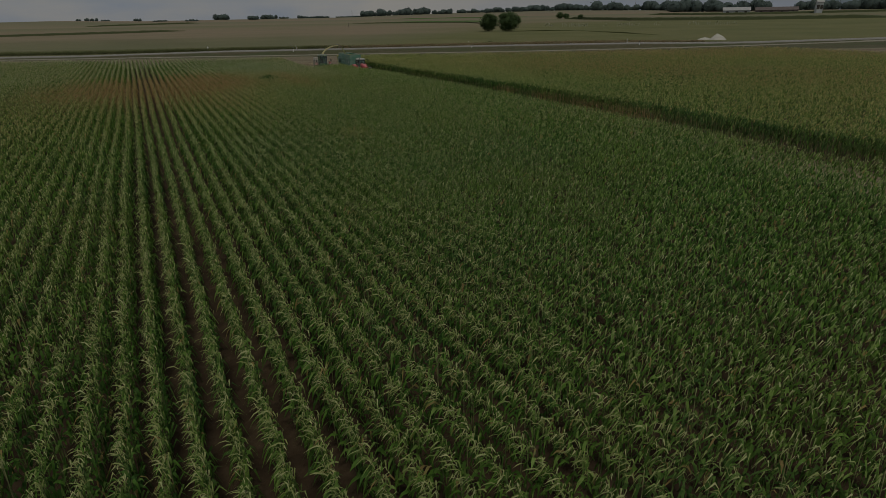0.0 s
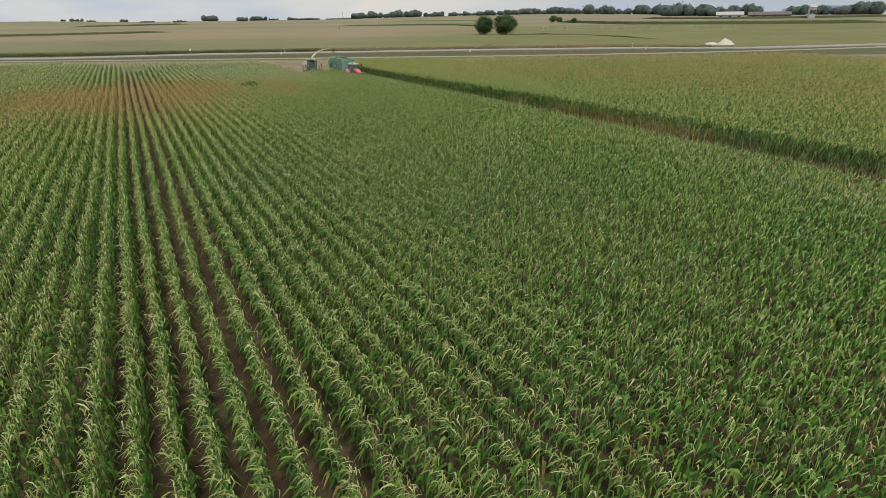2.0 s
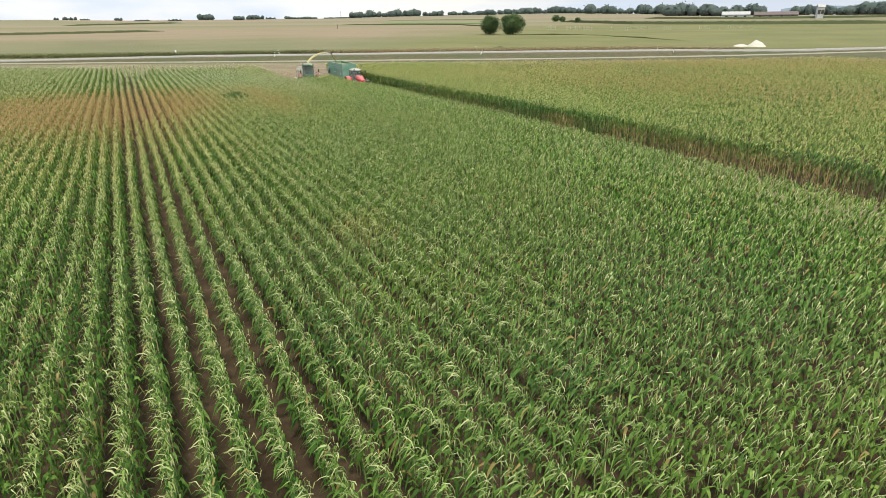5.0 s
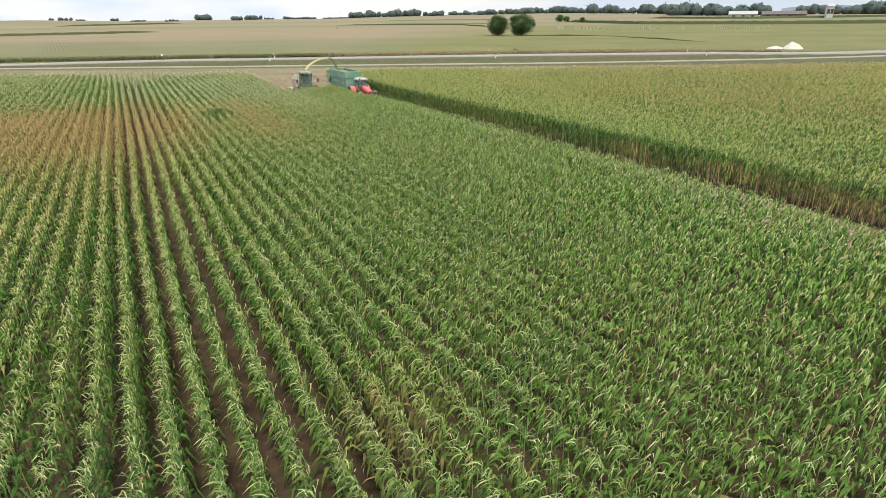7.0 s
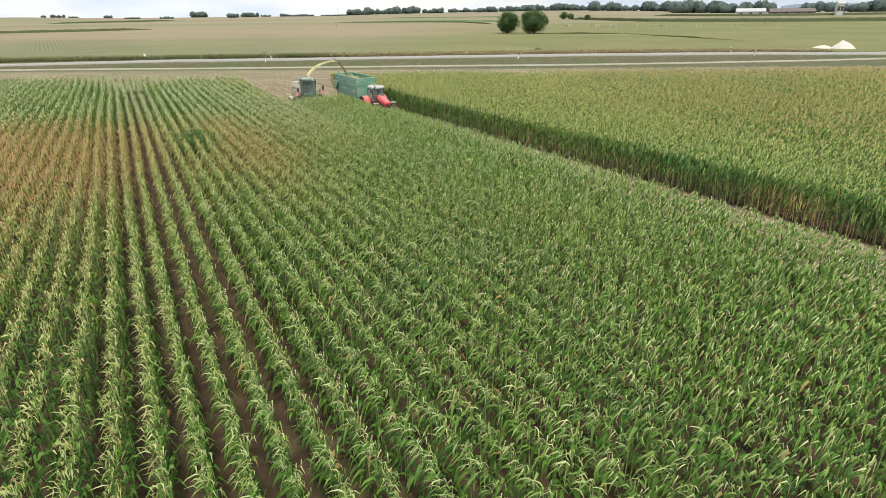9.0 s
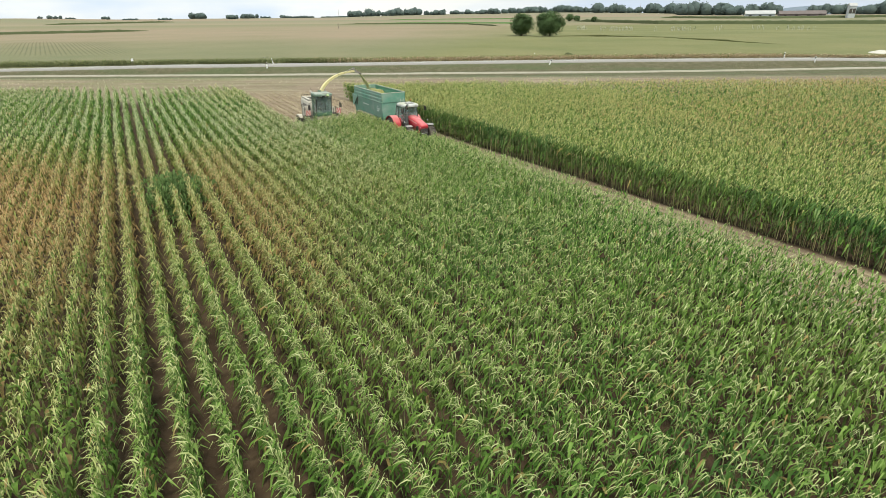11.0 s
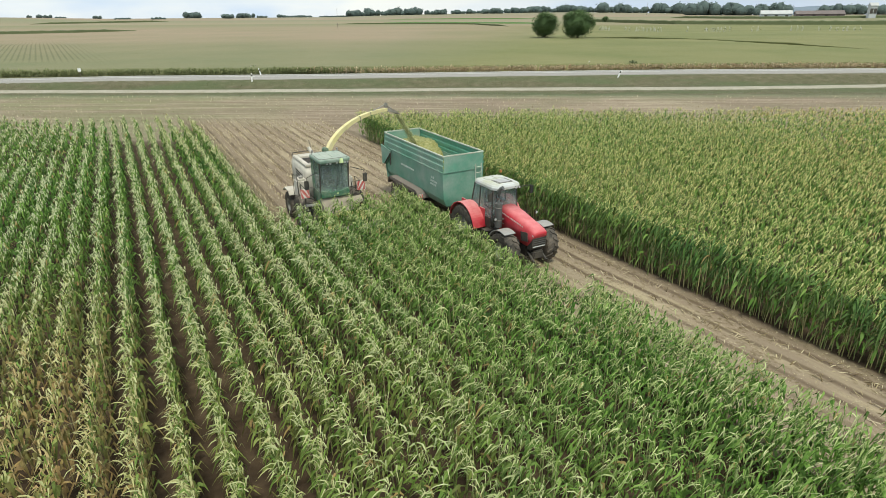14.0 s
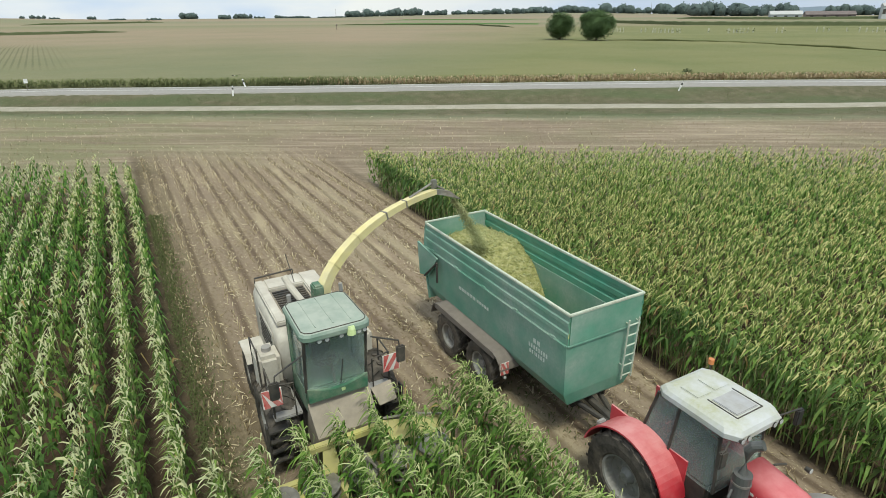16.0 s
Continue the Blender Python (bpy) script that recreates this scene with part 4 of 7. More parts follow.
# ---- stubble, litter, verge ----
def stubble():
    field = thing("stubble", 0, 0, 0, 0, "cut maize stubs in rows and scattered straw on bare soil", "stubble", kind="stuff")
    stub, straw = Bunch(), Bunch()
    feet = []
    for i in range(1, 16):
        x = LEFT_EDGE + i * ROW
        y0 = -124 if i > 8 else FRONT + 1.2
        y = np.arange(y0, (24 - ROAD_N[0] * x) / ROAD_N[1], 0.12)
        feet.append(np.stack([x + rng.normal(0, 0.045, len(y)), y + rng.normal(0, 0.05, len(y))], -1))
    for i in range(21):
        d = 22.0 + i * ROW
        s = np.arange(-70, 95, 0.6)
        p = np.stack([ROAD_U[0] * s + ROAD_N[0] * d, ROAD_U[1] * s + ROAD_N[1] * d], -1)
        feet.append(p + rng.normal(0, 0.05, p.shape))
    f = np.concatenate(feet)
    f = f[rng.random(len(f)) < 0.58 + 0.35 * np.sin(f[:, 1] * 1.9 + f[:, 0] * 5) * np.sin(f[:, 1] * 0.7 + f[:, 0])]
    n = len(f)
    f[:, 0] += drift(f[:, 0], f[:, 1])
    foot = np.concatenate([f, height(f[:, 0], f[:, 1])[:, None]], 1)
    # driven over: many stubs lie along the way of the machines
    flat = rng.uniform(0, 0.30, n) * (f[:, 0] > 9) * (along(f[:, 0], f[:, 1]) < 15)
    top = foot + np.stack([rng.normal(0, 0.06, n), rng.normal(0, 0.06, n) + flat * rng.choice([-1, 1], n, p=[0.7, 0.3]), rng.uniform(0.08, 0.24, n) * (1 - 1.5 * flat)], -1)
    sticks(stub, foot, top, rng.uniform(0.012, 0.024, n))
    n = 120000
    x = rng.uniform(2.8, 15.2, n)
    y = np.where(rng.random(n) < 0.3, rng.uniform(-120, -34, n), rng.uniform(-34, 27, n))
    between = 0.5 - 0.5 * np.cos((x - LEFT_EDGE) / ROW * 2 * np.pi)
    ok = ((x > np.where(y < -24, 9.9, 9.15)) | (y > FRONT + 0.8)) & (rng.random(n) < (0.2 + 0.6 * between) * (0.55 + 0.45 * np.sin(x * 2 * np.pi / 1.6 + 0.5 * np.sin(y * 0.3))))
    ok &= along(x, y) < rng.uniform(18, 28, n)
    m = 42000
    hs, hd = rng.uniform(-70, 110, m), rng.uniform(15, 40, m)
    ok2 = rng.random(m) < 0.35 + 0.65 * (0.5 + 0.5 * np.sin(hd * 2 * np.pi / ROW / 2 + np.sin(hs * 0.2)))
    hp = np.stack([ROAD_U[0] * hs + ROAD_N[0] * hd, ROAD_U[1] * hs + ROAD_N[1] * hd], -1)[ok2]
    hp = hp[along(hp[:, 0], hp[:, 1]) > np.where(hp[:, 0] > 15, 16.5, 14)]
    near = np.stack([x, y], -1)[ok]
    near[:, 0] += drift(near[:, 0], near[:, 1])
    p = np.concatenate([near, hp])
    n = len(p)
    size = np.concatenate([np.where((near[:, 0] < 10.5) & (near[:, 1] > FRONT), 1.25, 1.0), np.full(len(hp), 0.85)])
    az = np.concatenate([rng.normal(1.57, 1.2, len(near)), rng.normal(-0.57, 0.8, len(hp))]) + np.pi * rng.integers(0, 2, n)
    size = size * np.where(rng.random(n) < 0.06, 1.5, 0.7)
    wisps(straw, np.concatenate([p, height(p[:, 0], p[:, 1])[:, None] + rng.uniform(0.012, 0.04, (n, 1))], 1), az, rng.uniform(0.03, 0.20, n) * size, rng.uniform(0.0, 0.02, n),
          rng.uniform(-0.01, 0.012, n), rng.uniform(0.008, 0.030, n) * np.minimum(size, 1.4), np.zeros(n), 0.0)
    # husks and torn leaves, thickest along the stub rows
    n = 16000
    x = LEFT_EDGE + ROW * rng.integers(1, 16, n) + rng.normal(0.12, 0.16, n)
    y = np.where(rng.random(n) < 0.75, rng.uniform(FRONT + 0.6, 26, n), rng.uniform(-60, FRONT, n))
    ok = ((x > 9.15) | (y > FRONT + 0.8)) & (x < 15.1) & (along(x, y) < rng.uniform(18, 27, n))
    ok &= np.sin(y * 1.3 + x * 4) + 0.7 * np.sin(y * 0.45 + x) + rng.normal(0, 0.6, n) > -0.1
    x, y = x[ok], y[ok]
    x = x + drift(x, y)
    n = len(x)
    slips(straw, np.stack([x, y, height(x, y) + 0.015], -1), rng.normal(1.57, 0.9, n), rng.uniform(0.06, 0.24, n), rng.uniform(0.01, 0.07, n), rng.uniform(0.0, 0.05, n), rng.uniform(0.015, 0.04, n), np.zeros(n))
    # low green weeds along the edge of the uncut strip and in patches on the track
    weed = Bunch()
    n = 9000
    wx = np.where(rng.random(n) < 0.7, 9.0 + np.abs(rng.normal(0, 0.55, n)), rng.normal(11.6, 0.35, n))
    wy = rng.uniform(-60, -9, n)
    ok = np.sin(wy * 0.9 + wx) + np.sin(wy * 0.37) + rng.normal(0, 0.5, n) > 0.1
    # and at the foot of the rows left standing, thicker
    ex, ey = 2.95 + np.abs(rng.normal(0, 0.38, 5000)), rng.uniform(FRONT - 1, 11, 5000)
    ey = np.minimum(ey, (14.5 - ROAD_N[0] * ex) / ROAD_N[1])
    # a green flush on the headland beyond the standing rows
    gs, gd = rng.uniform(-75, -8, 7000), 16.2 + np.abs(rng.normal(0, 8.5, 7000))
    thick = np.sin(gd * 2.1 + np.sin(gs * 0.13)) + 0.6 * np.sin(gs * 0.31 + gd * 0.4) + rng.normal(0, 0.7, 7000) > -0.2
    thick &= (gd < 38) & (rng.random(7000) < np.interp(gs, [-16, -8], [1, 0]))
    gs, gd = gs[thick], gd[thick]
    wx = np.concatenate([wx[ok], ex, ROAD_U[0] * gs + ROAD_N[0] * gd])
    wy = np.concatenate([wy[ok], ey, ROAD_U[1] * gs + ROAD_N[1] * gd])
    m = len(wx)
    wx = wx + drift(wx, wy)
    wisps(weed, np.stack([wx, wy, height(wx, wy)], -1), rng.uniform(0, 6.28, m), rng.uniform(0.06, 0.20, m), rng.uniform(0.05, 0.16, m), rng.uniform(0.0, 0.10, m),
          rng.uniform(0.015, 0.045, m), np.zeros(m), -0.02)
    weed.build("weeds", M_SPROUT, field)["kind"] = "stuff"
    stub.build("stubs", M_STRAW, field)["kind"] = "stuff"
    straw.build("straw", M_STRAW, field)["kind"] = "stuff"


stubble()


def verge():
    grass = thing("verge_grass", 0, 0, 0, 0, "rough dry grass along the road and the farm track", "grass", kind="stuff")
    b = Bunch()
    n = 14000
    s = rng.uniform(-120, 160, n)
    td, rd, u = track_d(s), road_d(s), rng.random(n)
    d = np.where(rng.random(n) < 0.62, td + 1.6 + u * np.maximum(rd - td - 5.4, 0.1), np.where(rng.random(n) < 0.6, td - 1.7 - 3.6 * u, rd + 3.6 + 1.8 * u))
    x, y = ROAD_U[0] * s + ROAD_N[0] * d, ROAD_U[1] * s + ROAD_N[1] * d
    slips(b, np.stack([x, y, height(x, y)], -1), rng.uniform(0, 6.28, n), rng.uniform(0.08, 0.22, n), rng.uniform(0.04, 0.14, n), rng.uniform(0.0, 0.12, n),
           rng.uniform(0.03, 0.07, n), np.zeros(n))
    b.build("blades", M_GRASS, grass)["kind"] = "stuff"


verge()


# ---- vehicles ----
def wheel(parent, x, y, radius, width, rim_r, side, lugs=0, rim_mat=None):
    """A tyre with a rounded carcass and tread bars, and its dished rim. side: -1 or 1, where its outer face looks."""
    bm = bmesh.new()
    w, r = width / 2, radius
    prof = [(rim_r, -w * 0.8), (rim_r + 0.05, -w * 0.95), ((r + rim_r) / 2, -w), (r - 0.08, -w * 0.96), (r - 0.03, -w * 0.75), (r - 0.025, 0), (r - 0.03, w * 0.75),
            (r - 0.08, w * 0.96), ((r + rim_r) / 2, w), (rim_r + 0.05, w * 0.95), (rim_r, w * 0.8)]
    lathe_x(bm, prof, 40)
    bmesh.ops.translate(bm, vec=(x, y, radius), verts=bm.verts[:])
    tyre = part("wheel", bm, M_RUBBER, parent, "dusty black rubber tyre")
    for sgn in (-1, 1):
        bar = bmesh.new()
        sections = []
        for u, ang in ((0.04, 0.0), (0.55, 0.10), (0.97, 0.24)):
            h0, h1, t = r - 0.06 - 0.05 * (u > 0.9), r + 0.022 - 0.05 * (u > 0.9), 0.04 / r
            sections.append([(sgn * w * u, rad * math.cos(ang + da), rad * math.sin(ang + da)) for rad, da in ((h0, -t), (h1, -t), (h1, t), (h0, t))])
        loft(bar, sections)
        first = part("tread_bar", bar, M_RUBBER, tyre)
        for k in range(lugs):
            ob = new("tread_bar", first.data) if k else first
            ob.parent = tyre
            ob.matrix_basis = Matrix.Translation((x, y, radius)) @ Matrix.Rotation(2 * math.pi * k / lugs + (math.pi / lugs if sgn > 0 else 0), 4, "X")
    bm = bmesh.new()
    o = side * w
    lathe_x(bm, [(rim_r + 0.02, o * 0.85), (rim_r - 0.03, o * 0.8), (rim_r * 0.85, o * 0.25), (rim_r * 0.35, o * 0.2), (0.10, o * 0.55), (0.02, o * 0.58), (0.02, -o * 0.6), (rim_r * 0.8, -o * 0.6), (rim_r + 0.02, -o * 0.8)], 28, x, y, radius)
    for k in range(8):
        a = 2 * math.pi * k / 8
        cy, cz = y + 0.27 * rim_r / 0.4 * math.cos(a) * 0.8, radius + 0.27 * rim_r / 0.4 * math.sin(a) * 0.8
        box(bm, x + o * 0.22, x + o * 0.32, cy - 0.025, cy + 0.025, cz - 0.025, cz + 0.025)
    part("rim", bm, rim_mat or M_RIM, tyre, "grey dusty steel rim")
    return tyre


def warning_board(parent, x, y, z, w=0.42, h=0.42, turn=0.0, lean=1):
    """A square board with slanting red and white bands."""
    bm = bmesh.new()
    box(bm, -w / 2, w / 2, -0.012, 0.012, -h / 2, h / 2, 0.006)
    bmesh.ops.transform(bm, matrix=pose(x, y, z, 0, 0, turn), verts=bm.verts[:])
    board = part("warning_board", bm, M_SIGNWHITE, parent, "red and white striped warning board")
    bm = bmesh.new()
    for k in range(-1, 2):
        c = k * w * 0.62
        pts = [(c - w * 0.16 - lean * w * 0.35, -h / 2), (c + w * 0.16 - lean * w * 0.35, -h / 2), (c + w * 0.16 + lean * w * 0.35, h / 2), (c - w * 0.16 + lean * w * 0.35, h / 2)]
        pts = [(max(-w / 2, min(w / 2, u)), v) for u, v in pts]
        prism(bm, pts, "y", -0.0165, -0.0125)
    bmesh.ops.transform(bm, matrix=pose(x, y, z, 0, 0, turn), verts=bm.verts[:])
    part("stripes", bm, M_SIGNRED, board)


def lamp(parent, x, y, z, r=0.06, name="work_lamp"):
    bm = bmesh.new()
    tube(bm, [(x, y + 0.05, z), (x, y, z), (x, y - 0.05, z)], r * 0.75, 12, r)
    body = part(name, bm, M_DARK, parent)
    bm = bmesh.new()
    tube(bm, [(x, y - 0.052, z), (x, y - 0.06, z)], r * 0.9, 12)
    part("lens", bm, M_LAMP, body, "clear lamp lens")


def mirror(parent, pts, w, h):
    bm = bmesh.new()
    tube(bm, pts, 0.018, 6)
    arm = part("mirror_arm", bm, M_DARK, parent)
    x, y, z = pts[-1]
    bm = bmesh.new()
    box(bm, x - w / 2, x + w / 2, y - 0.04, y + 0.05, z - h / 2, z + h / 2, 0.025)
    part("mirror", bm, M_DARK, arm, "black wing mirror housing")


def seat_and_wheel(parent, x, y, z):
    bm = bmesh.new()
    box(bm, x - 0.26, x + 0.26, y - 0.05, y + 0.42, z, z + 0.16, 0.04)
    box(bm, x - 0.25, x + 0.25, y + 0.36, y + 0.50, z + 0.12, z + 0.75, 0.05)
    box(bm, x - 0.12, x + 0.12, y + 0.08, y + 0.30, z - 0.5, z, 0.02)
    part("driver_seat", bm, M_DARK, parent, "empty black operator seat")
    bm = bmesh.new()
    ring = [(x + 0.19 * math.cos(a), y - 0.42 + 0.15 * math.sin(a), z + 0.38 + 0.11 * math.sin(a)) for a in [k * math.pi / 8 for k in range(17)]]
    tube(bm, ring, 0.014, 6)
    tube(bm, [(x, y - 0.42, z + 0.38), (x, y - 0.62, z - 0.35)], 0.035, 8)
    part("steering_wheel", bm, M_DARK, parent)


def panel_between(bm, a, b, c, d, t=0.02):
    """A thin plate through four corners."""
    a, b, c, d = (Vector(p) for p in (a, b, c, d))
    n = (b - a).cross(d - a).normalized() * t
    loft(bm, [[a, b, c, d], [p + n for p in (a, b, c, d)]])


def harvester():
    h = thing("forage_harvester", 5.92, -9.7, 0, 0, "dusty green forage harvester with cream panels and yellow maize header", "harvester")
    wheel(h, -1.22, 0, 0.95, 0.70, 0.45, -1, 18)
    wheel(h, 1.22, 0, 0.95, 0.70, 0.45, 1, 18)
    wheel(h, -1.18, 2.65, 0.68, 0.5, 0.33, -1, 16)
    wheel(h, 1.18, 2.65, 0.68, 0.5, 0.33, 1, 16)
    bm = bmesh.new()
    box(bm, -0.72, 0.72, -0.5, 3.35, 0.62, 1.55, 0.05)
    box(bm, -1.0, 1.0, -0.16, 0.16, 0.75, 1.1, 0.03)
    box(bm, -1.0, 1.0, 2.5, 2.8, 0.5, 0.85, 0.03)
    part("chassis", bm, M_DARK, h)
    # engine hood: rounded cream shell that narrows to the rear
    bm = bmesh.new()
    def ring(y, w, z0, z1, c):
        return [(-w, y, z0), (-w, y, z1 - c), (-w + c * 0.35, y, z1 - c * 0.3), (-w + c, y, z1), (w - c, y, z1), (w - c * 0.35, y, z1 - c * 0.3), (w, y, z1 - c), (w, y, z0)]
    loft(bm, [ring(0.15, 0.92, 1.5, 2.95, 0.14), ring(0.6, 0.93, 1.45, 3.02, 0.16), ring(2.4, 0.93, 1.42, 3.06, 0.18), ring(3.1, 0.9, 1.4, 3.05, 0.22), ring(3.4, 0.82, 1.5, 2.8, 0.24)])
    hood = part("engine_hood", bm, M_BEIGE, h, "dust-covered cream engine hood", True)
    bm = bmesh.new()
    box(bm, -0.60, 0.30, 0.95, 2.35, 3.055, 3.075, 0.008)
    well = part("engine_well", bm, M_DUSTED, hood, "dust-filled recess in the hood top")
    for x0, x1, ya, yb in ((-0.86, -0.62, 0.5, 3.0), (0.32, 0.80, 0.5, 3.0), (-0.62, 0.32, 2.37, 3.0), (-0.62, 0.32, 0.5, 0.93)):
        bm = bmesh.new()
        box(bm, x0, x1, ya, yb, 3.04, 3.17, 0.03)
        part("cover_plate", bm, M_BEIGE, hood)
    for k in range(10):
        bm = bmesh.new()
        y = 1.02 + k * 0.13
        box(bm, -0.56, 0.26, y, y + 0.07, 3.076, 3.11, 0.008)
        part("grille", bm, M_DARK, well, "dark radiator grille")
    bm = bmesh.new()
    tube(bm, [(-0.84, 2.95, 3.1), (-0.84, 2.95, 3.28), (0.2, 3.0, 3.30), (0.2, 3.0, 3.1)], 0.022, 6)
    part("deck_rail", bm, M_DARK, hood)
    # louvred side openings
    for side in (-1, 1):
        bm = bmesh.new()
        box(bm, side * 0.925, side * 0.95, 0.75, 2.3, 1.85, 2.75, 0.01)
        side_panel = part("side_vent", bm, M_BEIGE, hood, "cream side panel with black slots")
        for k in range(5):
            bm = bmesh.new()
            z = 2.02 + k * 0.15
            prism(bm, [(0.95, z - 0.10), (2.15, z), (2.15, z + 0.08), (0.95, z - 0.02)], "x", side * 0.951, side * 0.962)
            part("louvre", bm, M_DARK, side_panel, "black slanting slot")
    # cab
    bm = bmesh.new()
    box(bm, -0.72, 0.66, -1.06, 0.15, 1.55, 2.22, 0.05)
    box(bm, -0.72, 0.66, 0.02, 0.15, 1.8, 3.62, 0.03)
    low = [(-0.72 + 1.38 * k / 8, 2.30 - 0.16 * math.sin(math.pi * k / 8)) for k in range(9)]
    prism(bm, [(-0.70, 1.95), (0.64, 1.95)] + low[::-1], "y", -1.20, -1.04)
    cab = part("cab", bm, M_CAB_GREEN, h, "green cab body")
    bm = bmesh.new()
    panel_between(bm, (-0.70, -1.10, 2.16), (0.64, -1.10, 2.16), (0.62, -1.34, 3.64), (-0.68, -1.34, 3.64))
    part("windscreen", bm, M_GLASS, cab, "large tinted windscreen")
    for side, x in ((-1, -0.72), (1, 0.64)):
        bm = bmesh.new()
        panel_between(bm, (x, -1.10, 2.2), (x, 0.0, 2.2), (x, 0.0, 3.64), (x, -1.32, 3.64))
        part("side_window", bm, M_GLASS, cab)
        bm = bmesh.new()
        tube(bm, [(x, -1.10, 2.2), (x, -1.35, 3.64)], 0.035, 6)
        part("pillar", bm, M_DARK, cab)
        bm = bmesh.new()
        tube(bm, [(x + side * 0.02, -0.25, 2.2), (x + side * 0.02, -0.28, 3.62)], 0.03, 6)
        part("pillar", bm, M_CAB_GREEN, cab)
    seat_and_wheel(cab, -0.05, -0.45, 2.35)
    bm = bmesh.new()
    def roof_ring(z, g):
        c = [(-0.80, -1.36), (-0.74, -1.48), (-0.62, -1.53), (0.56, -1.53), (0.66, -1.48), (0.72, -1.36), (0.70, 0.02), (0.60, 0.14), (-0.68, 0.14), (-0.78, 0.02)]
        return [(x * (1 - g) - 0.04 * g, (y + 0.7) * (1 - g) - 0.7, z) for x, y in c]
    loft(bm, [roof_ring(3.62, 0.05), roof_ring(3.66, 0.0), roof_ring(3.75, 0.0), roof_ring(3.80, 0.04), roof_ring(3.82, 0.10), roof_ring(3.835, 0.4)])
    roof = part("cab_roof", bm, M_ROOF_GREEN, cab, "dust-covered pale green cab roof")
    for x in (-0.42, -0.04, 0.34):
        bm = bmesh.new()
        box(bm, x - 0.015, x + 0.015, -1.3, 0.0, 3.822, 3.842, 0.004)
        part("rib", bm, M_ROOF_GREEN, roof)
    bm = bmesh.new()
    loop = [(x, y, 3.822) for x, y, z in roof_ring(0, 0.085)]
    tube(bm, loop + loop[:1], 0.010, 5)
    part("gutter", bm, M_DARK, roof)
    bm = bmesh.new()
    tube(bm, [(0.26, -1.52, 3.60), (0.26, -1.52, 3.72), (0.26, -1.50, 3.78)], 0.10, 14, 0.07)
    part("camera_lamp", bm, M_LIME, roof, "pale green lamp pod above the windscreen")
    for x in (-0.42, -0.26, 0.05, 0.44, 0.56):
        lamp(cab, x, -1.44, 3.60, 0.05)
    bm = bmesh.new()
    tube(bm, [(0.05, -1.13, 2.2), (0.10, -1.27, 2.9)], 0.012, 5)
    part("wiper", bm, M_DARK, cab)
    bm = bmesh.new()
    box(bm, 0.03, 0.12, -1.215, -1.20, 2.04, 2.12, 0.01)
    part("badge", bm, M_LIME, cab, "small pale badge")
    # platforms with rails, tank, boards
    for side in (-1, 1):
        bm = bmesh.new()
        x = -1.42 if side < 0 else 0.72
        box(bm, x, x + 0.62, -0.9, 0.3, 1.52, 1.6, 0.02)
        plat = part("platform", bm, M_GREY, h, "dusty step platform beside the cab")
        o = -1.40 if side < 0 else 1.32
        bm = bmesh.new()
        tube(bm, [(o, -0.85, 1.6), (o, -0.85, 2.45), (o, -0.2, 2.5), (o, -0.2, 1.6)], 0.02, 6)
        tube(bm, [(o, -0.85, 2.05), (o, -0.2, 2.05)], 0.018, 6)
        tube(bm, [(o, -0.85, 2.45), (o - side * 0.45, -0.95, 2.45), (o - side * 0.45, -0.95, 1.6)], 0.02, 6)
        part("hand_rail", bm, M_DARK, plat)
        warning_board(plat, o + side * 0.02, -0.96, 2.22, 0.42, 0.44, 0, side)
        bm = bmesh.new()
        for k in range(4):
            z = 0.55 + k * 0.27
            box(bm, o - 0.22, o + 0.22, -1.05, -0.85, z, z + 0.04)
        box(bm, o - 0.25, o - 0.21, -1.05, -0.85, 0.5, 1.55)
        box(bm, o + 0.21, o + 0.25, -1.05, -0.85, 0.5, 1.55)
        part("ladder", bm, M_DARK, plat)
        mirror(h, [(o * 0.55, -1.35, 3.3), (o * 1.0, -1.5, 3.1), (o * 1.03, -1.5, 2.75)], 0.20, 0.42)
    bm = bmesh.new()
    box(bm, -1.48, -0.95, 0.0, 0.75, 1.6, 2.62, 0.10)
    tank = part("tank", bm, M_BEIGE, h, "cream plastic tank with filler cap")
    bm = bmesh.new()
    tube(bm, [(-1.2, 0.35, 2.60), (-1.2, 0.35, 2.72)], 0.11, 12)
    part("cap", bm, M_GREY, tank)
    bm = bmesh.new()
    tube(bm, [(-1.46, 0.9, 1.7), (-1.46, 0.9, 2.75), (-1.46, 0.1, 2.8), (-1.46, 0.0, 1.7)], 0.02, 6)
    part("tank_rail", bm, M_DARK, tank)
    bm = bmesh.new()
    box(bm, 0.95, 1.40, 0.3, 1.4, 1.6, 2.4, 0.08)
    part("side_box", bm, M_BEIGE, h, "cream side locker")
    # fenders over the rear wheels
    for side in (-1, 1):
        bm = bmesh.new()
        prism(bm, [(1.95, 1.35), (2.15, 1.52), (2.9, 1.52), (3.25, 1.30), (3.25, 1.34), (2.92, 1.57), (2.13, 1.57), (1.92, 1.38)], "x", side * 0.9, side * 1.48)
        part("rear_fender", bm, M_BEIGE, h, "dusty rear wheel fender")
    # rear service mast, aerials and exhaust
    bm = bmesh.new()
    tube(bm, [(0.02, 0.85, 3.1), (-0.25, 1.45, 3.55), (-0.32, 1.65, 3.75)], 0.085, 10)
    part("exhaust", bm, M_BEIGE, h, "dusty exhaust pipe")
    bm = bmesh.new()
    tube(bm, [(0.1, 2.4, 3.05), (0.0, 2.7, 3.9)], 0.012, 5)
    part("aerial", bm, M_DARK, h)
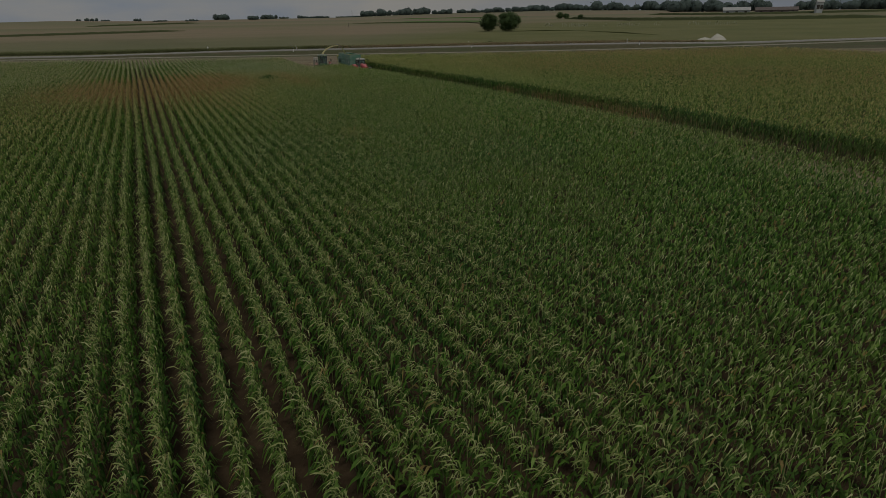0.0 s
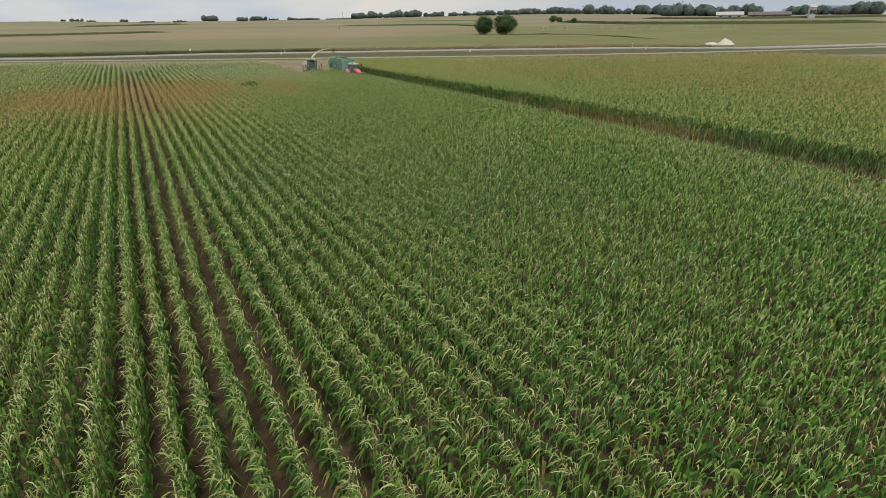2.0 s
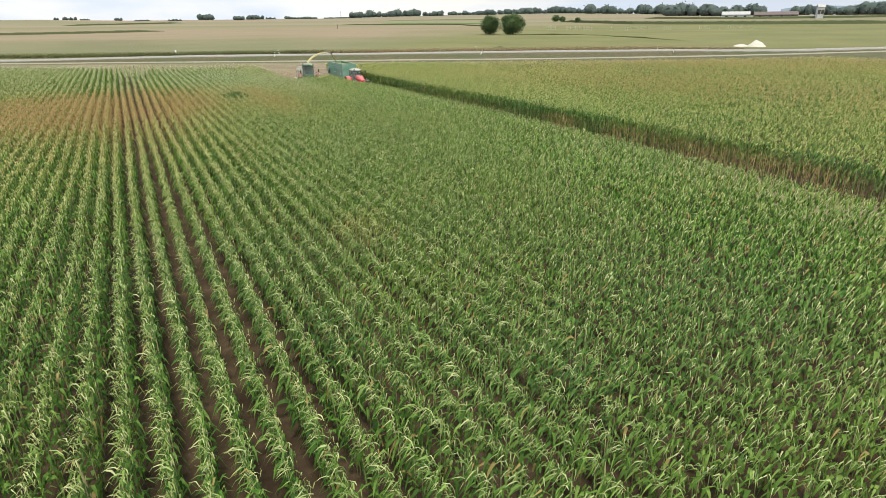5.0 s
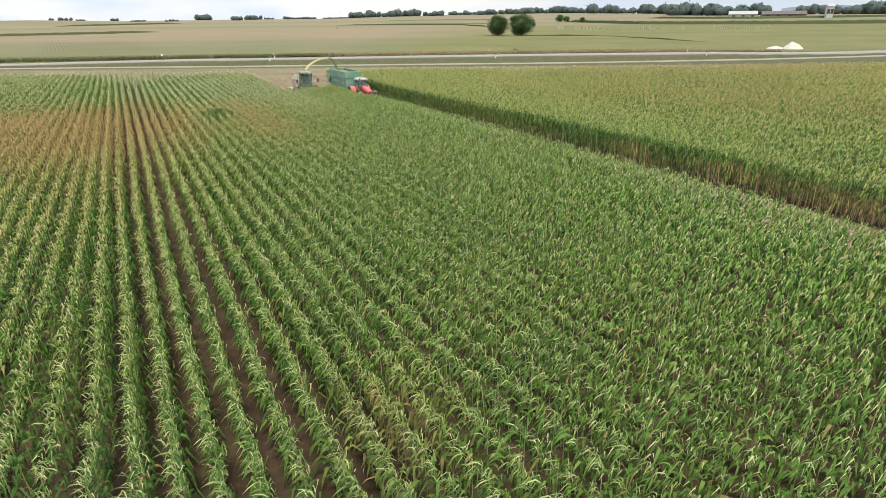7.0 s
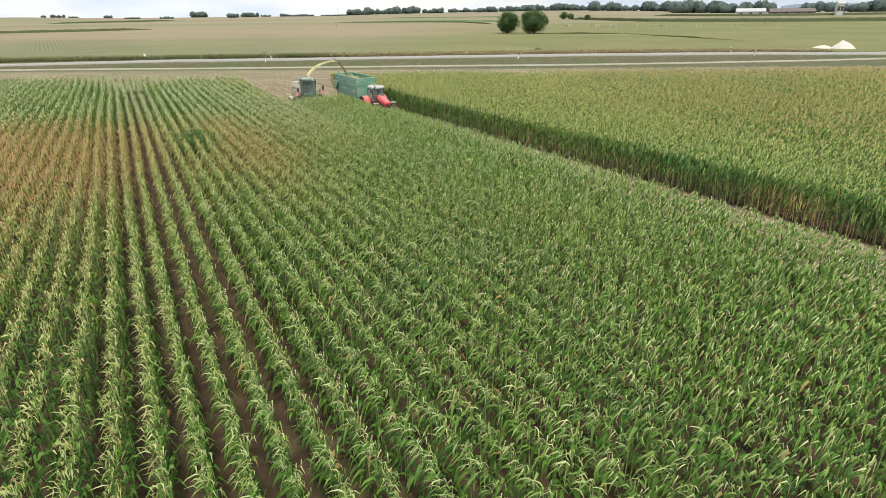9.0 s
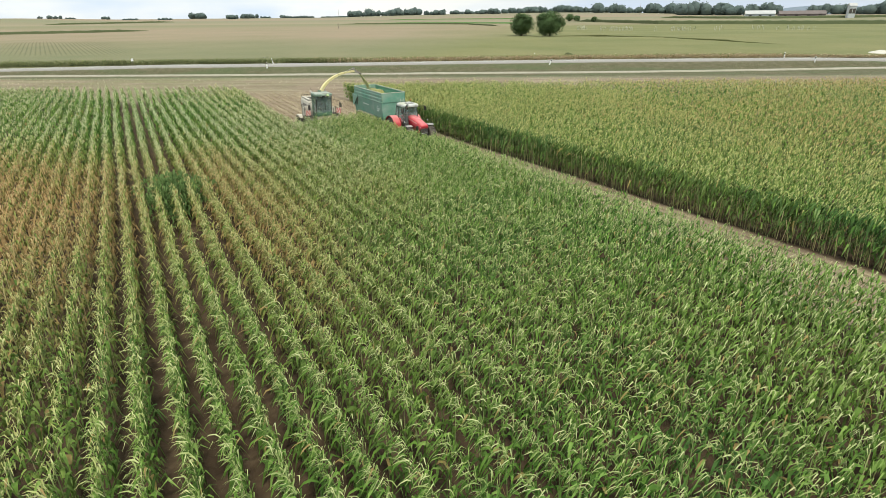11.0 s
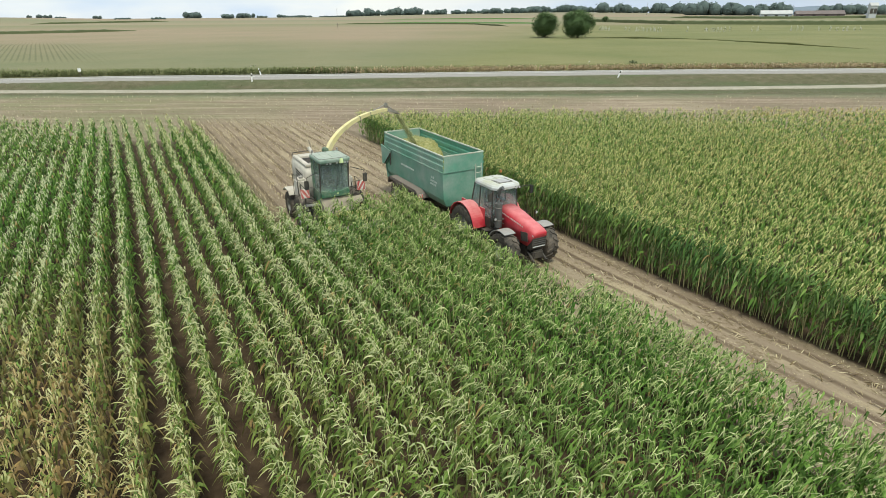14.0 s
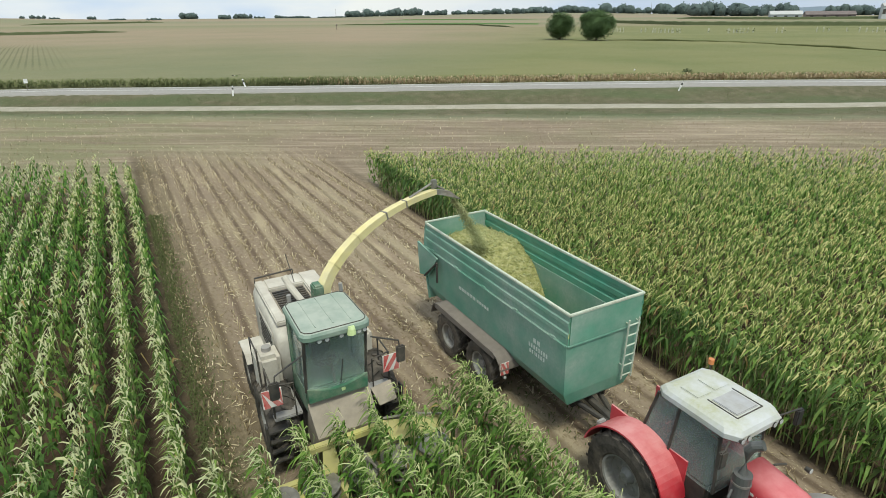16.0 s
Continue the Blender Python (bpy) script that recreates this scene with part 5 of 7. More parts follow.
    for x, y in ((-0.55, 0.3), (0.68, 0.3)):
        bm = bmesh.new()
        tube(bm, [(x, y, 3.0), (x, y, 3.75), (x, y, 3.9)], 0.05, 8)
        part("marker_lamp", bm, M_GREY, h)
    # spout: turret, tapering boxed arch with bolted seams, deflector at the end
    bm = bmesh.new()
    tube(bm, [(0.25, 0.55, 2.9), (0.25, 0.55, 3.35)], 0.34, 18)
    box(bm, 0.06, 0.30, 0.36, 0.72, 3.3, 3.9, 0.04)
    part("spout_turret", bm, M_CAB_GREEN, h, "green spout base")
    base, tip = Vector((0.30, 0.55, 3.55)), Vector((4.05, 1.85, 5.22))
    sec, arch = [], []
    across = Vector((tip.y - base.y, -(tip.x - base.x), 0)).normalized()
    for k in range(15):
        u = k / 14
        p = base.lerp(tip, u ** 1.45)
        p.z = base.z + (tip.z - base.z) * math.sin(u * math.pi / 2 * 1.04) ** 0.85
        arch.append(p)
    for k, p in enumerate(arch):
        way = (arch[min(k + 1, 14)] - arch[max(k - 1, 0)]).normalized()
        up = across.cross(way).normalized()
        if up.z < 0:
            up = -up
        w, g = 0.12 - 0.03 * k / 14, 0.125 - 0.055 * k / 14
        sec.append([p + across * w + up * g, p - across * w + up * g, p - across * w - up * g, p + across * w - up * g])
    bm = bmesh.new()
    loft(bm, sec)
    spout = part("spout", bm, M_SPOUT, h, "long arched pale yellow discharge spout")
    for k in (3, 6, 9, 11):
        bm = bmesh.new()
        p = arch[k]
        way = (arch[k + 1] - arch[k - 1]).normalized()
        loft(bm, [[p + (q - p) * 1.14 + way * s for q in sec[k]] for s in (-0.02, 0.02)])
        part("flange", bm, M_SPOUT if k < 9 else M_STEEL, spout)
    bm = bmesh.new()
    e1 = tip + Vector((0.36, 0.02, -0.10))
    e2 = tip + Vector((0.66, 0.0, -0.30))
    loft(bm, [sec[-1], [e1 + across * 0.11 + Vector((0.06, 0, 0.06)), e1 - across * 0.11 + Vector((0.06, 0, 0.06)), e1 - across * 0.13 - Vector((0.05, 0, 0.06)), e1 + across * 0.13 - Vector((0.05, 0, 0.06))],
              [e2 + across * 0.14 + Vector((0.05, 0, 0)), e2 - across * 0.14 + Vector((0.05, 0, 0)), e2 - across * 0.12 + Vector((-0.02, 0, 0)), e2 + across * 0.12 + Vector((-0.02, 0, 0))]])
    part("deflector", bm, M_STEEL, spout, "worn grey deflector flap")
    bm = bmesh.new()
    tube(bm, [tip + Vector((-0.9, -0.3, 0.05)), tip + Vector((-0.1, 0, 0.24)), tip + Vector((0.3, 0, 0.02))], 0.03, 6)
    box(bm, tip.x - 0.1, tip.x + 0.06, tip.y - 0.06, tip.y + 0.06, tip.z + 0.1, tip.z + 0.34, 0.02)
    part("deflector_ram", bm, M_STEEL, spout)
    # feeder house and maize header
    bm = bmesh.new()
    loft(bm, [[(-0.72, -0.70, 0.8), (0.72, -0.70, 0.8), (0.72, -1.06, 1.86), (-0.72, -1.06, 1.86)], [(-0.70, -1.45, 0.5), (0.70, -1.45, 0.5), (0.70, -1.62, 1.30), (-0.70, -1.62, 1.30)]])
    part("feeder_house", bm, M_DUSTED, h, "dust-caked feeder housing")
    bm = bmesh.new()
    panel_between(bm, (0.76, -1.05, 1.75), (1.28, -1.0, 1.78), (1.22, -1.5, 1.6), (0.8, -1.5, 1.55), 0.03)
    part("guard_plate", bm, M_DUSTED, h)
    bm = bmesh.new()
    box(bm, -2.2, 2.2, -1.82, -1.62, 0.25, 0.50, 0.03)
    box(bm, -1.08, 0.82, -1.80, -1.64, 1.10, 1.26, 0.02)
    for x in (-1.0, -0.2, 0.75):
        box(bm, x - 0.05, x + 0.05, -1.78, -1.66, 0.45, 1.15)
    header = part("header", bm, M_YELLOW, h, "yellow maize header frame")
    bm = bmesh.new()
    panel_between(bm, (0.80, -1.66, 1.25), (2.05, -1.95, 1.1), (2.0, -2.2, 0.85), (0.85, -1.95, 0.85), 0.03)
    part("shield", bm, M_YELLOW, header, "yellow guide shield")
    bm = bmesh.new()
    panel_between(bm, (-0.66, -1.74, 1.2), (-0.42, -1.76, 1.2), (-0.36, -2.0, 0.6), (-0.78, -1.98, 0.55), 0.03)
    part("shield", bm, M_YELLOW, header, "yellow guide shield")
    for pts in ([(0.78, -1.68, 1.32), (1.5, -1.85, 1.3), (2.1, -2.0, 1.15)], [(-0.2, -1.75, 1.25), (0.1, -2.1, 1.0), (0.3, -2.45, 0.7)]):
        bm = bmesh.new()
        tube(bm, pts, 0.03, 6)
        part("guide_bar", bm, M_STEEL, header)
    for k in range(5):
        x = -1.76 + k * 0.88
        bm = bmesh.new()
        for z in (0.22, 0.40, 0.58):
            tube(bm, [(x, -2.2, z), (x, -2.2, z + 0.04)], 0.40, 20)
        tube(bm, [(x, -2.2, 0.18), (x, -2.2, 0.66)], 0.2, 12)
        part("drum", bm, M_STEEL, header, "toothed collecting drum")
    for k in range(6):
        x = -2.2 + k * 0.88
        bm = bmesh.new()
        w = 0.14 if 0 < k < 5 else 0.2
        loft(bm, [[(x - w, -2.1, 0.2), (x + w, -2.1, 0.2), (x + w * 0.7, -2.1, 0.58), (x - w * 0.7, -2.1, 0.58)], [(x - w * 0.6, -2.6, 0.16), (x + w * 0.6, -2.6, 0.16), (x + w * 0.4, -2.6, 0.52), (x - w * 0.4, -2.6, 0.52)],
                  [(x - 0.02, -3.1, 0.12), (x + 0.02, -3.1, 0.12), (x + 0.02, -3.1, 0.16), (x - 0.02, -3.1, 0.16)]])
        part("crop_divider", bm, M_YELLOW, header, "pointed yellow crop divider")
    return h


def bars(parent, at, u, v, rows, material, face):
    """Unreadable or brand lettering as rows of short plain bars on a flat side."""
    at, u, v, face = Vector(at), Vector(u), Vector(v), Vector(face)
    for r, words in enumerate(rows):
        s = 0.0
        for w, hgt in words:
            a = at + u * s - v * (r * 0.17)
            bm = bmesh.new()
            loft(bm, [[a + face * k, a + u * w + face * k, a + u * w + v * hgt + face * k, a + v * hgt + face * k] for k in (0.004, 0.009)])
            part("letter", bm, material, parent, "pale letter shown as a plain bar")
            s += w + 0.045


def tipping_trailer():
    t = thing("tipping_trailer", 11.6, -9.65, 0, 0, "green tandem-axle tipping trailer part filled with chopped maize", "trailer")
    hw, y0, y1, zt, zm, zb = 1.13, -3.4, 3.4, 3.72, 2.92, 1.15
    bm = bmesh.new()
    def ring(x, ya, yb, z):
        return [(-x, ya, z), (x, ya, z), (x, yb, z), (-x, yb, z)]
    outer = [ring(0.82, y0 + 0.14, y1 - 0.20, zb), ring(0.90, y0 + 0.09, y1 - 0.10, 1.22), ring(1.07, y0 + 0.05, y1 - 0.02, 1.56), ring(hw, y0 + 0.02, y1, zm)]
    inner = [ring(hw - 0.06, y0 + 0.08, y1 - 0.06, zm), ring(1.01, y0 + 0.12, y1 - 0.08, 1.70), ring(0.78, y0 + 0.26, y1 - 0.25, zb + 0.06)]
    rings = loft(bm, outer + inner)
    part("tub", bm, M_TRAILER, t, "dusty green trailer tub")
    # upper boards with pressed horizontal ribs
    ribs = [(zm + 0.012, 0.0), (3.10, 0.0), (3.13, 0.025), (3.22, 0.025), (3.25, 0.0), (3.38, 0.0), (3.41, 0.025), (3.50, 0.025), (3.53, 0.0), (zt - 0.06, 0.0)]
    for side in (-1, 1):
        bm = bmesh.new()
        x = side * (hw - 0.03)
        poly = [(x + side * (0.012 + o), z) for z, o in ribs] + [(x - side * 0.012 + side * o, z) for z, o in reversed(ribs)]
        prism(bm, poly, "y", y0 + 0.01, y1)
        b = part("side_board", bm, M_TRAILER_IN, t, "ribbed green side board")
        b.data.materials.append(M_TRAILER)
        for f in b.data.polygons:
            f.material_index = 1 if f.normal.x * side > 0.3 else 0
        bm = bmesh.new()
        box(bm, x - 0.04, x + 0.04, y0, y1, zt - 0.06, zt, 0.012)
        part("rail", bm, M_TRAILER_RIM, b, "pale worn top rail")
        for k in range(5):
            bm = bmesh.new()
            y = y0 + 0.5 + k * (y1 - y0 - 1.0) / 4
            box(bm, x + side * 0.012, x + side * 0.06, y - 0.09, y + 0.09, zm - 0.05, zm + 0.05, 0.01)
            part("hinge", bm, M_TRAILER, b)
        bm = bmesh.new()
        box(bm, side * hw, side * (hw + 0.035), y0 + 0.05, y1, zm - 0.035, zm + 0.01, 0.008)
        part("ledge", bm, M_TRAILER, b)
    bm = bmesh.new()
    box(bm, -hw + 0.06, hw - 0.06, y0 - 0.005, y0 + 0.03, zm + 0.012, zt - 0.05)
    b = part("front_board", bm, M_TRAILER_IN, t, "green front board")
    b.data.materials.append(M_TRAILER)
    for f in b.data.polygons:
        f.material_index = 1 if f.normal.y < -0.3 else 0
    bm = bmesh.new()
    box(bm, -hw, hw, y0 - 0.02, y0 + 0.05, zt - 0.055, zt + 0.004, 0.012)
    part("rail", bm, M_TRAILER_RIM, b, "pale worn top rail")
    bm = bmesh.new()
    box(bm, -hw + 0.02, hw - 0.02, y0 - 0.015, y0 + 0.07, zm - 0.04, zm + 0.01, 0.008)
    part("ledge", bm, M_TRAILER, b)
    # tailgate with bulged upper wings
    bm = bmesh.new()
    prism(bm, [(y1 - 0.02, zt - 0.02), (y1 + 0.04, zt - 0.02), (y1 + 0.16, zm + 0.1), (y1 + 0.12, 2.0), (y1 - 0.10, zb), (y1 - 0.16, zb), (y1 + 0.04, 2.0), (y1 + 0.02, zm)], "x", -hw + 0.01, hw - 0.01)
    gate = part("tailgate", bm, M_TRAILER, t, "green hydraulic tailgate")
    bm = bmesh.new()
    box(bm, -hw, hw, y1 - 0.03, y1 + 0.05, zt - 0.02, zt + 0.03, 0.012)
    part("rail", bm, M_TRAILER_RIM, gate)
    for side in (-1, 1):
        bm = bmesh.new()
        a = side * (hw + 0.03)
        prism(bm, [(y1 + 0.42, zm + 0.05), (y1 - 0.9, zm - 0.10), (y1 - 0.35, zm - 0.85), (y1 + 0.30, zm - 1.05)], "x", a, a + side * 0.06)
        part("gate_wing", bm, M_TRAILER, gate, "green tailgate side wing")
        bm = bmesh.new()
        tube(bm, [(a + side * 0.09, y1 - 0.95, zm - 0.2), (a + side * 0.09, y1 - 0.95, zm - 0.85)], 0.035, 8)
        tube(bm, [(a + side * 0.09, y1 - 0.95, zm - 0.2), (a + side * 0.09, y1 - 0.1, zm - 0.95)], 0.03, 8)
        part("gate_ram", bm, M_DARK, gate)
    # running gear
    bm = bmesh.new()
    for x in (-0.45, 0.45):
        box(bm, x - 0.09, x + 0.09, y0 + 0.3, y1 - 0.2, 0.84, 1.13, 0.02)
    for y in (-2.0, -0.6, 0.9, 2.4):
        box(bm, -0.45, 0.45, y - 0.06, y + 0.06, 0.9, 1.08)
    part("chassis", bm, M_DARK, t)
    bm = bmesh.new()
    tube(bm, [(0, y0 + 0.9, 0.98), (0, y0 - 0.3, 0.88), (0, y0 - 1.35, 0.68)], 0.10, 8)
    tube(bm, [(-0.45, y0 + 0.6, 0.98), (0, y0 - 0.9, 0.76)], 0.07, 8)
    tube(bm, [(0.45, y0 + 0.6, 0.98), (0, y0 - 0.9, 0.76)], 0.07, 8)
    part("drawbar", bm, M_DARK, t, "dark drawbar to the tractor hitch")
    bm = bmesh.new()
    tube(bm, [(0.3, y0 - 0.5, 1.0), (0.3, y0 - 0.5, 0.22)], 0.05, 8)
    tube(bm, [(0.3, y0 - 0.5, 0.24), (0.3, y0 - 0.5, 0.20)], 0.13, 12)
    part("support_leg", bm, M_DARK, t)
    for y in (-0.25, 1.5):
        for side in (-1, 1):
            wheel(t, side * 1.16, y, 0.72, 0.56, 0.36, side, 16)
    for y in (-0.25, 1.5):
        bm = bmesh.new()
        tube(bm, [(-1.1, y, 0.72), (1.1, y, 0.72)], 0.09, 8)
        box(bm, -0.55, -0.35, y - 0.5, y + 0.5, 0.72, 0.86)
        box(bm, 0.35, 0.55, y - 0.5, y + 0.5, 0.72, 0.86)
        part("axle", bm, M_DARK, t)
    for side in (-1, 1):
        bm = bmesh.new()
        pts = [(-1.34, 1.12), (-1.28, 1.30), (-1.15, 1.42), (-0.98, 1.49), (2.12, 1.51), (2.30, 1.44), (2.42, 1.30), (2.48, 1.08)]
        prism(bm, pts + [(u, v + 0.035) for u, v in reversed(pts)], "x", side * 0.86, side * 1.46)
        box(bm, side * 1.43, side * 1.462, -1.05, 2.2, 1.36, 1.50, 0.01)
        part("mudguard", bm, M_MUD, t, "dusty grey mudguard over both axles")
        warning_board(t, side * 1.30, -1.32, 1.18, 0.26, 0.36, 0, side)
        lamp(t, side * 1.30, -1.30, 0.92, 0.05, "marker_lamp")
    # front ladder
    bm = bmesh.new()
    for x in (0.62, 0.94):
        tube(bm, [(x, y0 - 0.06, 1.5), (x, y0 - 0.10, 3.15)], 0.022, 6)
    for k in range(6):
        z = 1.6 + k * 0.28
        y = y0 - 0.06 - 0.04 * (z - 1.5) / 1.65
        tube(bm, [(0.62, y, z), (0.94, y, z)], 0.018, 6)
    for x in (0.62, 0.94):
        for z in (1.9, 3.05):
            tube(bm, [(x, y0 - 0.08, z), (x, y0 + 0.06, z)], 0.016, 6)
    part("ladder", bm, M_TRAILER_RIM, t, "pale green front ladder")
    bars(t, (-hw + 0.028, 1.35, 2.30), (0, -1, 0), (-0.048, 0, 1), [[(0.11, 0.10)] * 6 + [(0.01, 0.10)] + [(0.08, 0.09)] * 5], M_LETTER, (-1, 0, 0))
    bars(t, (-hw + 0.024, -2.2, 2.40), (0, -1, 0), (-0.048, 0, 1), [[(0.10, 0.12), (0.10, 0.12)]], M_LETTER, (-1, 0, 0))
    bars(t, (-hw + 0.031, -2.02, 2.22), (0, -1, 0), (-0.048, 0, 1), [[(0.05, 0.11)] * 8], M_LETTER, (-1, 0, 0))
    bars(t, (-hw + 0.039, -2.05, 2.06), (0, -1, 0), (-0.048, 0, 1), [[(0.05, 0.10)] * 2 + [(0.01, 0.1)] + [(0.05, 0.10)] * 4], M_LETTER, (-1, 0, 0))
    # load
    bm = bmesh.new()
    n_u, n_v = 40, 16
    grid = []
    for i in range(n_u + 1):
        y = y1 - 0.12 - i * (y1 - y0 - 0.3) / n_u
        row = []
        for j in range(n_v + 1):
            v = -1 + 2 * j / n_v
            hgt = 3.42 * math.exp(-((y - 1.3) / 2.6) ** 2 * (1 if y < 1.3 else 0.12)) - 0.28 * v * v
            hgt += 0.11 * noise.noise((y * 2.1, v * 2, 0)) + 0.05 * noise.noise((y * 7, v * 7, 3))
            hgt = max(hgt, 1.5)
            x_lim = 0.88 + (1.05 - 0.88) * min(1, (hgt - 1.48) / 1.4)
            row.append(bm.verts.new((v * x_lim, y if hgt > 2.0 or y > y0 + 0.5 else max(y, y0 + 0.42), hgt)))
        grid.append(row)
    for a, b in zip(grid, grid[1:]):
        for j in range(n_v):
            bm.faces.new((a[j], a[j + 1], b[j + 1], b[j]))
    load_pts = [tuple(v.co) for row in grid for v in row]
    load = part("silage_load", bm, M_SILAGE, None, smooth=True)
    load.matrix_world = pose(12.02, -9.2, 0)
    flakes = Bunch()
    pick = [grid_pt for grid_pt in load_pts if grid_pt[2] > 1.6]
    at = np.array(pick)[rng.integers(0, len(pick), 5200)] + rng.normal(0, (0.05, 0.07, 0.012), (5200, 3))
    wisps(flakes, at, rng.uniform(0, 6.28, 5200), rng.uniform(0.03, 0.09, 5200), rng.uniform(0.0, 0.04, 5200), rng.uniform(0, 0.03, 5200), rng.uniform(0.015, 0.035, 5200), np.zeros(5200), 0)
    flakes.build("chaff", M_CHOP, load)["kind"] = "stuff"
    tagged(load, "heap of chopped yellow-green maize inside the trailer", "silage")
    return t


def tractor():
    t = thing("tractor", 11.55, -15.1, 0, 0, "red farm tractor with a white-grey cab roof towing the trailer", "tractor")
    for side in (-1, 1):
        wheel(t, side * 0.98, 0, 0.98, 0.66, 0.50, side, 20)
        wheel(t, side * 0.97, -3.0, 0.80, 0.58, 0.38, side, 18)
    bm = bmesh.new()
    box(bm, -0.32, 0.32, -3.6, 0.5, 0.6, 1.2, 0.05)
    box(bm, -0.9, 0.9, -0.18, 0.18, 0.8, 1.16, 0.05)
    box(bm, -0.8, 0.8, -3.12, -2.88, 0.62, 0.88, 0.04)
    box(bm, -0.62, -0.34, -1.95, -0.95, 0.7, 1.25, 0.06)
    box(bm, 0.34, 0.62, -1.95, -0.95, 0.7, 1.25, 0.06)
    part("chassis", bm, M_DARK, t)
    # hood
    bm = bmesh.new()
    def ring(y, w, z0, z1, c):
        return [(-w, y, z0), (-w, y, z1 - c), (-w + c * 0.5, y, z1 - c * 0.25), (-w * 0.4, y, z1), (w * 0.4, y, z1), (w - c * 0.5, y, z1 - c * 0.25), (w, y, z1 - c), (w, y, z0)]
    loft(bm, [ring(-1.75, 0.43, 1.25, 2.30, 0.20), ring(-2.6, 0.415, 1.2, 2.20, 0.22), ring(-3.35, 0.375, 1.12, 2.05, 0.22), ring(-3.7, 0.37, 1.12, 1.96, 0.19), ring(-3.96, 0.36, 1.42, 1.88, 0.16), ring(-4.06, 0.33, 1.60, 1.80, 0.10), ring(-4.10, 0.26, 1.66, 1.75, 0.05)])
    hood = part("hood", bm, M_HOOD, t, "glossy red engine hood", True)
    bm = bmesh.new()
    prism(bm, [(-3.65, 0.95), (-3.90, 1.0), (-4.0, 1.14), (-4.02, 1.58), (-3.65, 1.58)], "x", -0.34, 0.34)
    part("grille", bm, M_DARK, hood, "black front grille")
    for side in (-1, 1):
        bm = bmesh.new()
        prism(bm, [(side * 0.06, 1.575), (side * 0.345, 1.60), (side * 0.355, 1.68), (side * 0.27, 1.65), (side * 0.06, 1.61)], "y", -4.045, -3.88)
        part("headlight", bm, M_LAMP, hood, "clear slanting headlight")
        bm = bmesh.new()
        prism(bm, [(-3.75, 1.32), (-3.35, 1.25), (-3.25, 1.62), (-3.70, 1.70)], "x", side * 0.36, side * 0.398)
        part("side_grille", bm, M_DARK, hood, "dark side grille")
    bm = bmesh.new()
    box(bm, -0.30, 0.30, -4.02, -3.95, 1.12, 1.17, 0.015)
    part("chrome_strip", bm, M_LAMP, hood, "pale strip below the grille")
    for k in range(4):
        bm = bmesh.new()
        box(bm, -0.32, 0.32, -4.03, -4.0, 1.25 + k * 0.085, 1.275 + k * 0.085, 0.005)
        part("grille_bar", bm, M_STACK, hood)
    bars(hood, (-0.428, -1.85, 2.04), (0.018, -1, -0.13), (0, 0, 1), [[(0.065, 0.055)] * 6 + [(0.02, 0.055)] + [(0.065, 0.055)] * 8], M_SIGNWHITE, (-1, 0, 0))
    bars(hood, (-0.430, -1.98, 1.76), (0, -1, 0), (0, 0, 1), [[(0.10, 0.05)], [(0.14, 0.02)]], M_LETTER, (-1, 0, 0))
    bm = bmesh.new()
    box(bm, -0.26, 0.26, -4.02, -3.6, 0.6, 0.95, 0.05)
    for x in (-0.3, 0.3):
        tube(bm, [(x, -3.7, 0.85), (x, -4.15, 0.55)], 0.05, 6)
    part("front_linkage", bm, M_DARK, t, "black front linkage and weight")
    for side in (-1, 1):
        bm = bmesh.new()
        box(bm, side * 0.37, side * 0.425, -3.2, -1.8, 1.02, 1.22, 0.02)
        part("engine_side", bm, M_STACK, t, "bare grey engine side below the hood")
        bm = bmesh.new()
        tube(bm, [(side * 0.5, -2.3, 1.0), (side * 0.5, -2.3, 1.32)], 0.07, 10)
        part("filter", bm, M_GREY, t)
    # cab
    bm = bmesh.new()
    box(bm, -0.76, 0.76, -1.75, 0.0, 1.15, 1.75, 0.06)
    cab = part("cab", bm, M_DARK, t, "dark cab frame")
    posts = {(-1, 0): ((-0.74, -1.85, 1.7), (-0.70, -1.75, 3.18)), (1, 0): ((0.74, -1.85, 1.7), (0.70, -1.75, 3.18)), (-1, 1): ((-0.78, 0.0, 1.75), (-0.72, -0.3, 3.18)), (1, 1): ((0.78, 0.0, 1.75), (0.72, -0.3, 3.18)),
             (-1, 2): ((-0.80, -0.75, 1.7), (-0.74, -0.85, 3.18)), (1, 2): ((0.80, -0.75, 1.7), (0.74, -0.85, 3.18))}
    for a, b in posts.values():
        bm = bmesh.new()
        tube(bm, [a, b], 0.035, 6)
        part("pillar", bm, M_DARK, cab)
    def pane(name, a, b):
        bm = bmesh.new()
        panel_between(bm, posts[a][0], posts[b][0], posts[b][1], posts[a][1], 0.012)
        part(name, bm, M_GLASS, cab)
    pane("windscreen", (-1, 0), (1, 0))
    pane("rear_window", (-1, 1), (1, 1))
    for side in (-1, 1):
        pane("side_window", (side, 0), (side, 2))
        pane("side_window", (side, 2), (side, 1))
    seat_and_wheel(cab, 0, -0.85, 1.85)
    bm = bmesh.new()
    def rr(z, g):
        return [(-0.80 + g, -1.85 + g, z), (-0.62 + g, -2.10 + g, z), (0.62 - g, -2.10 + g, z), (0.80 - g, -1.85 + g, z), (0.80 - g, -0.45 - g, z), (0.66 - g, -0.26 - g, z), (-0.66 + g, -0.26 - g, z), (-0.80 + g, -0.45 - g, z)]
    loft(bm, [rr(3.14, 0.08), rr(3.17, 0.0), rr(3.28, 0.0), rr(3.36, 0.06), rr(3.41, 0.16), rr(3.42, 0.3)])
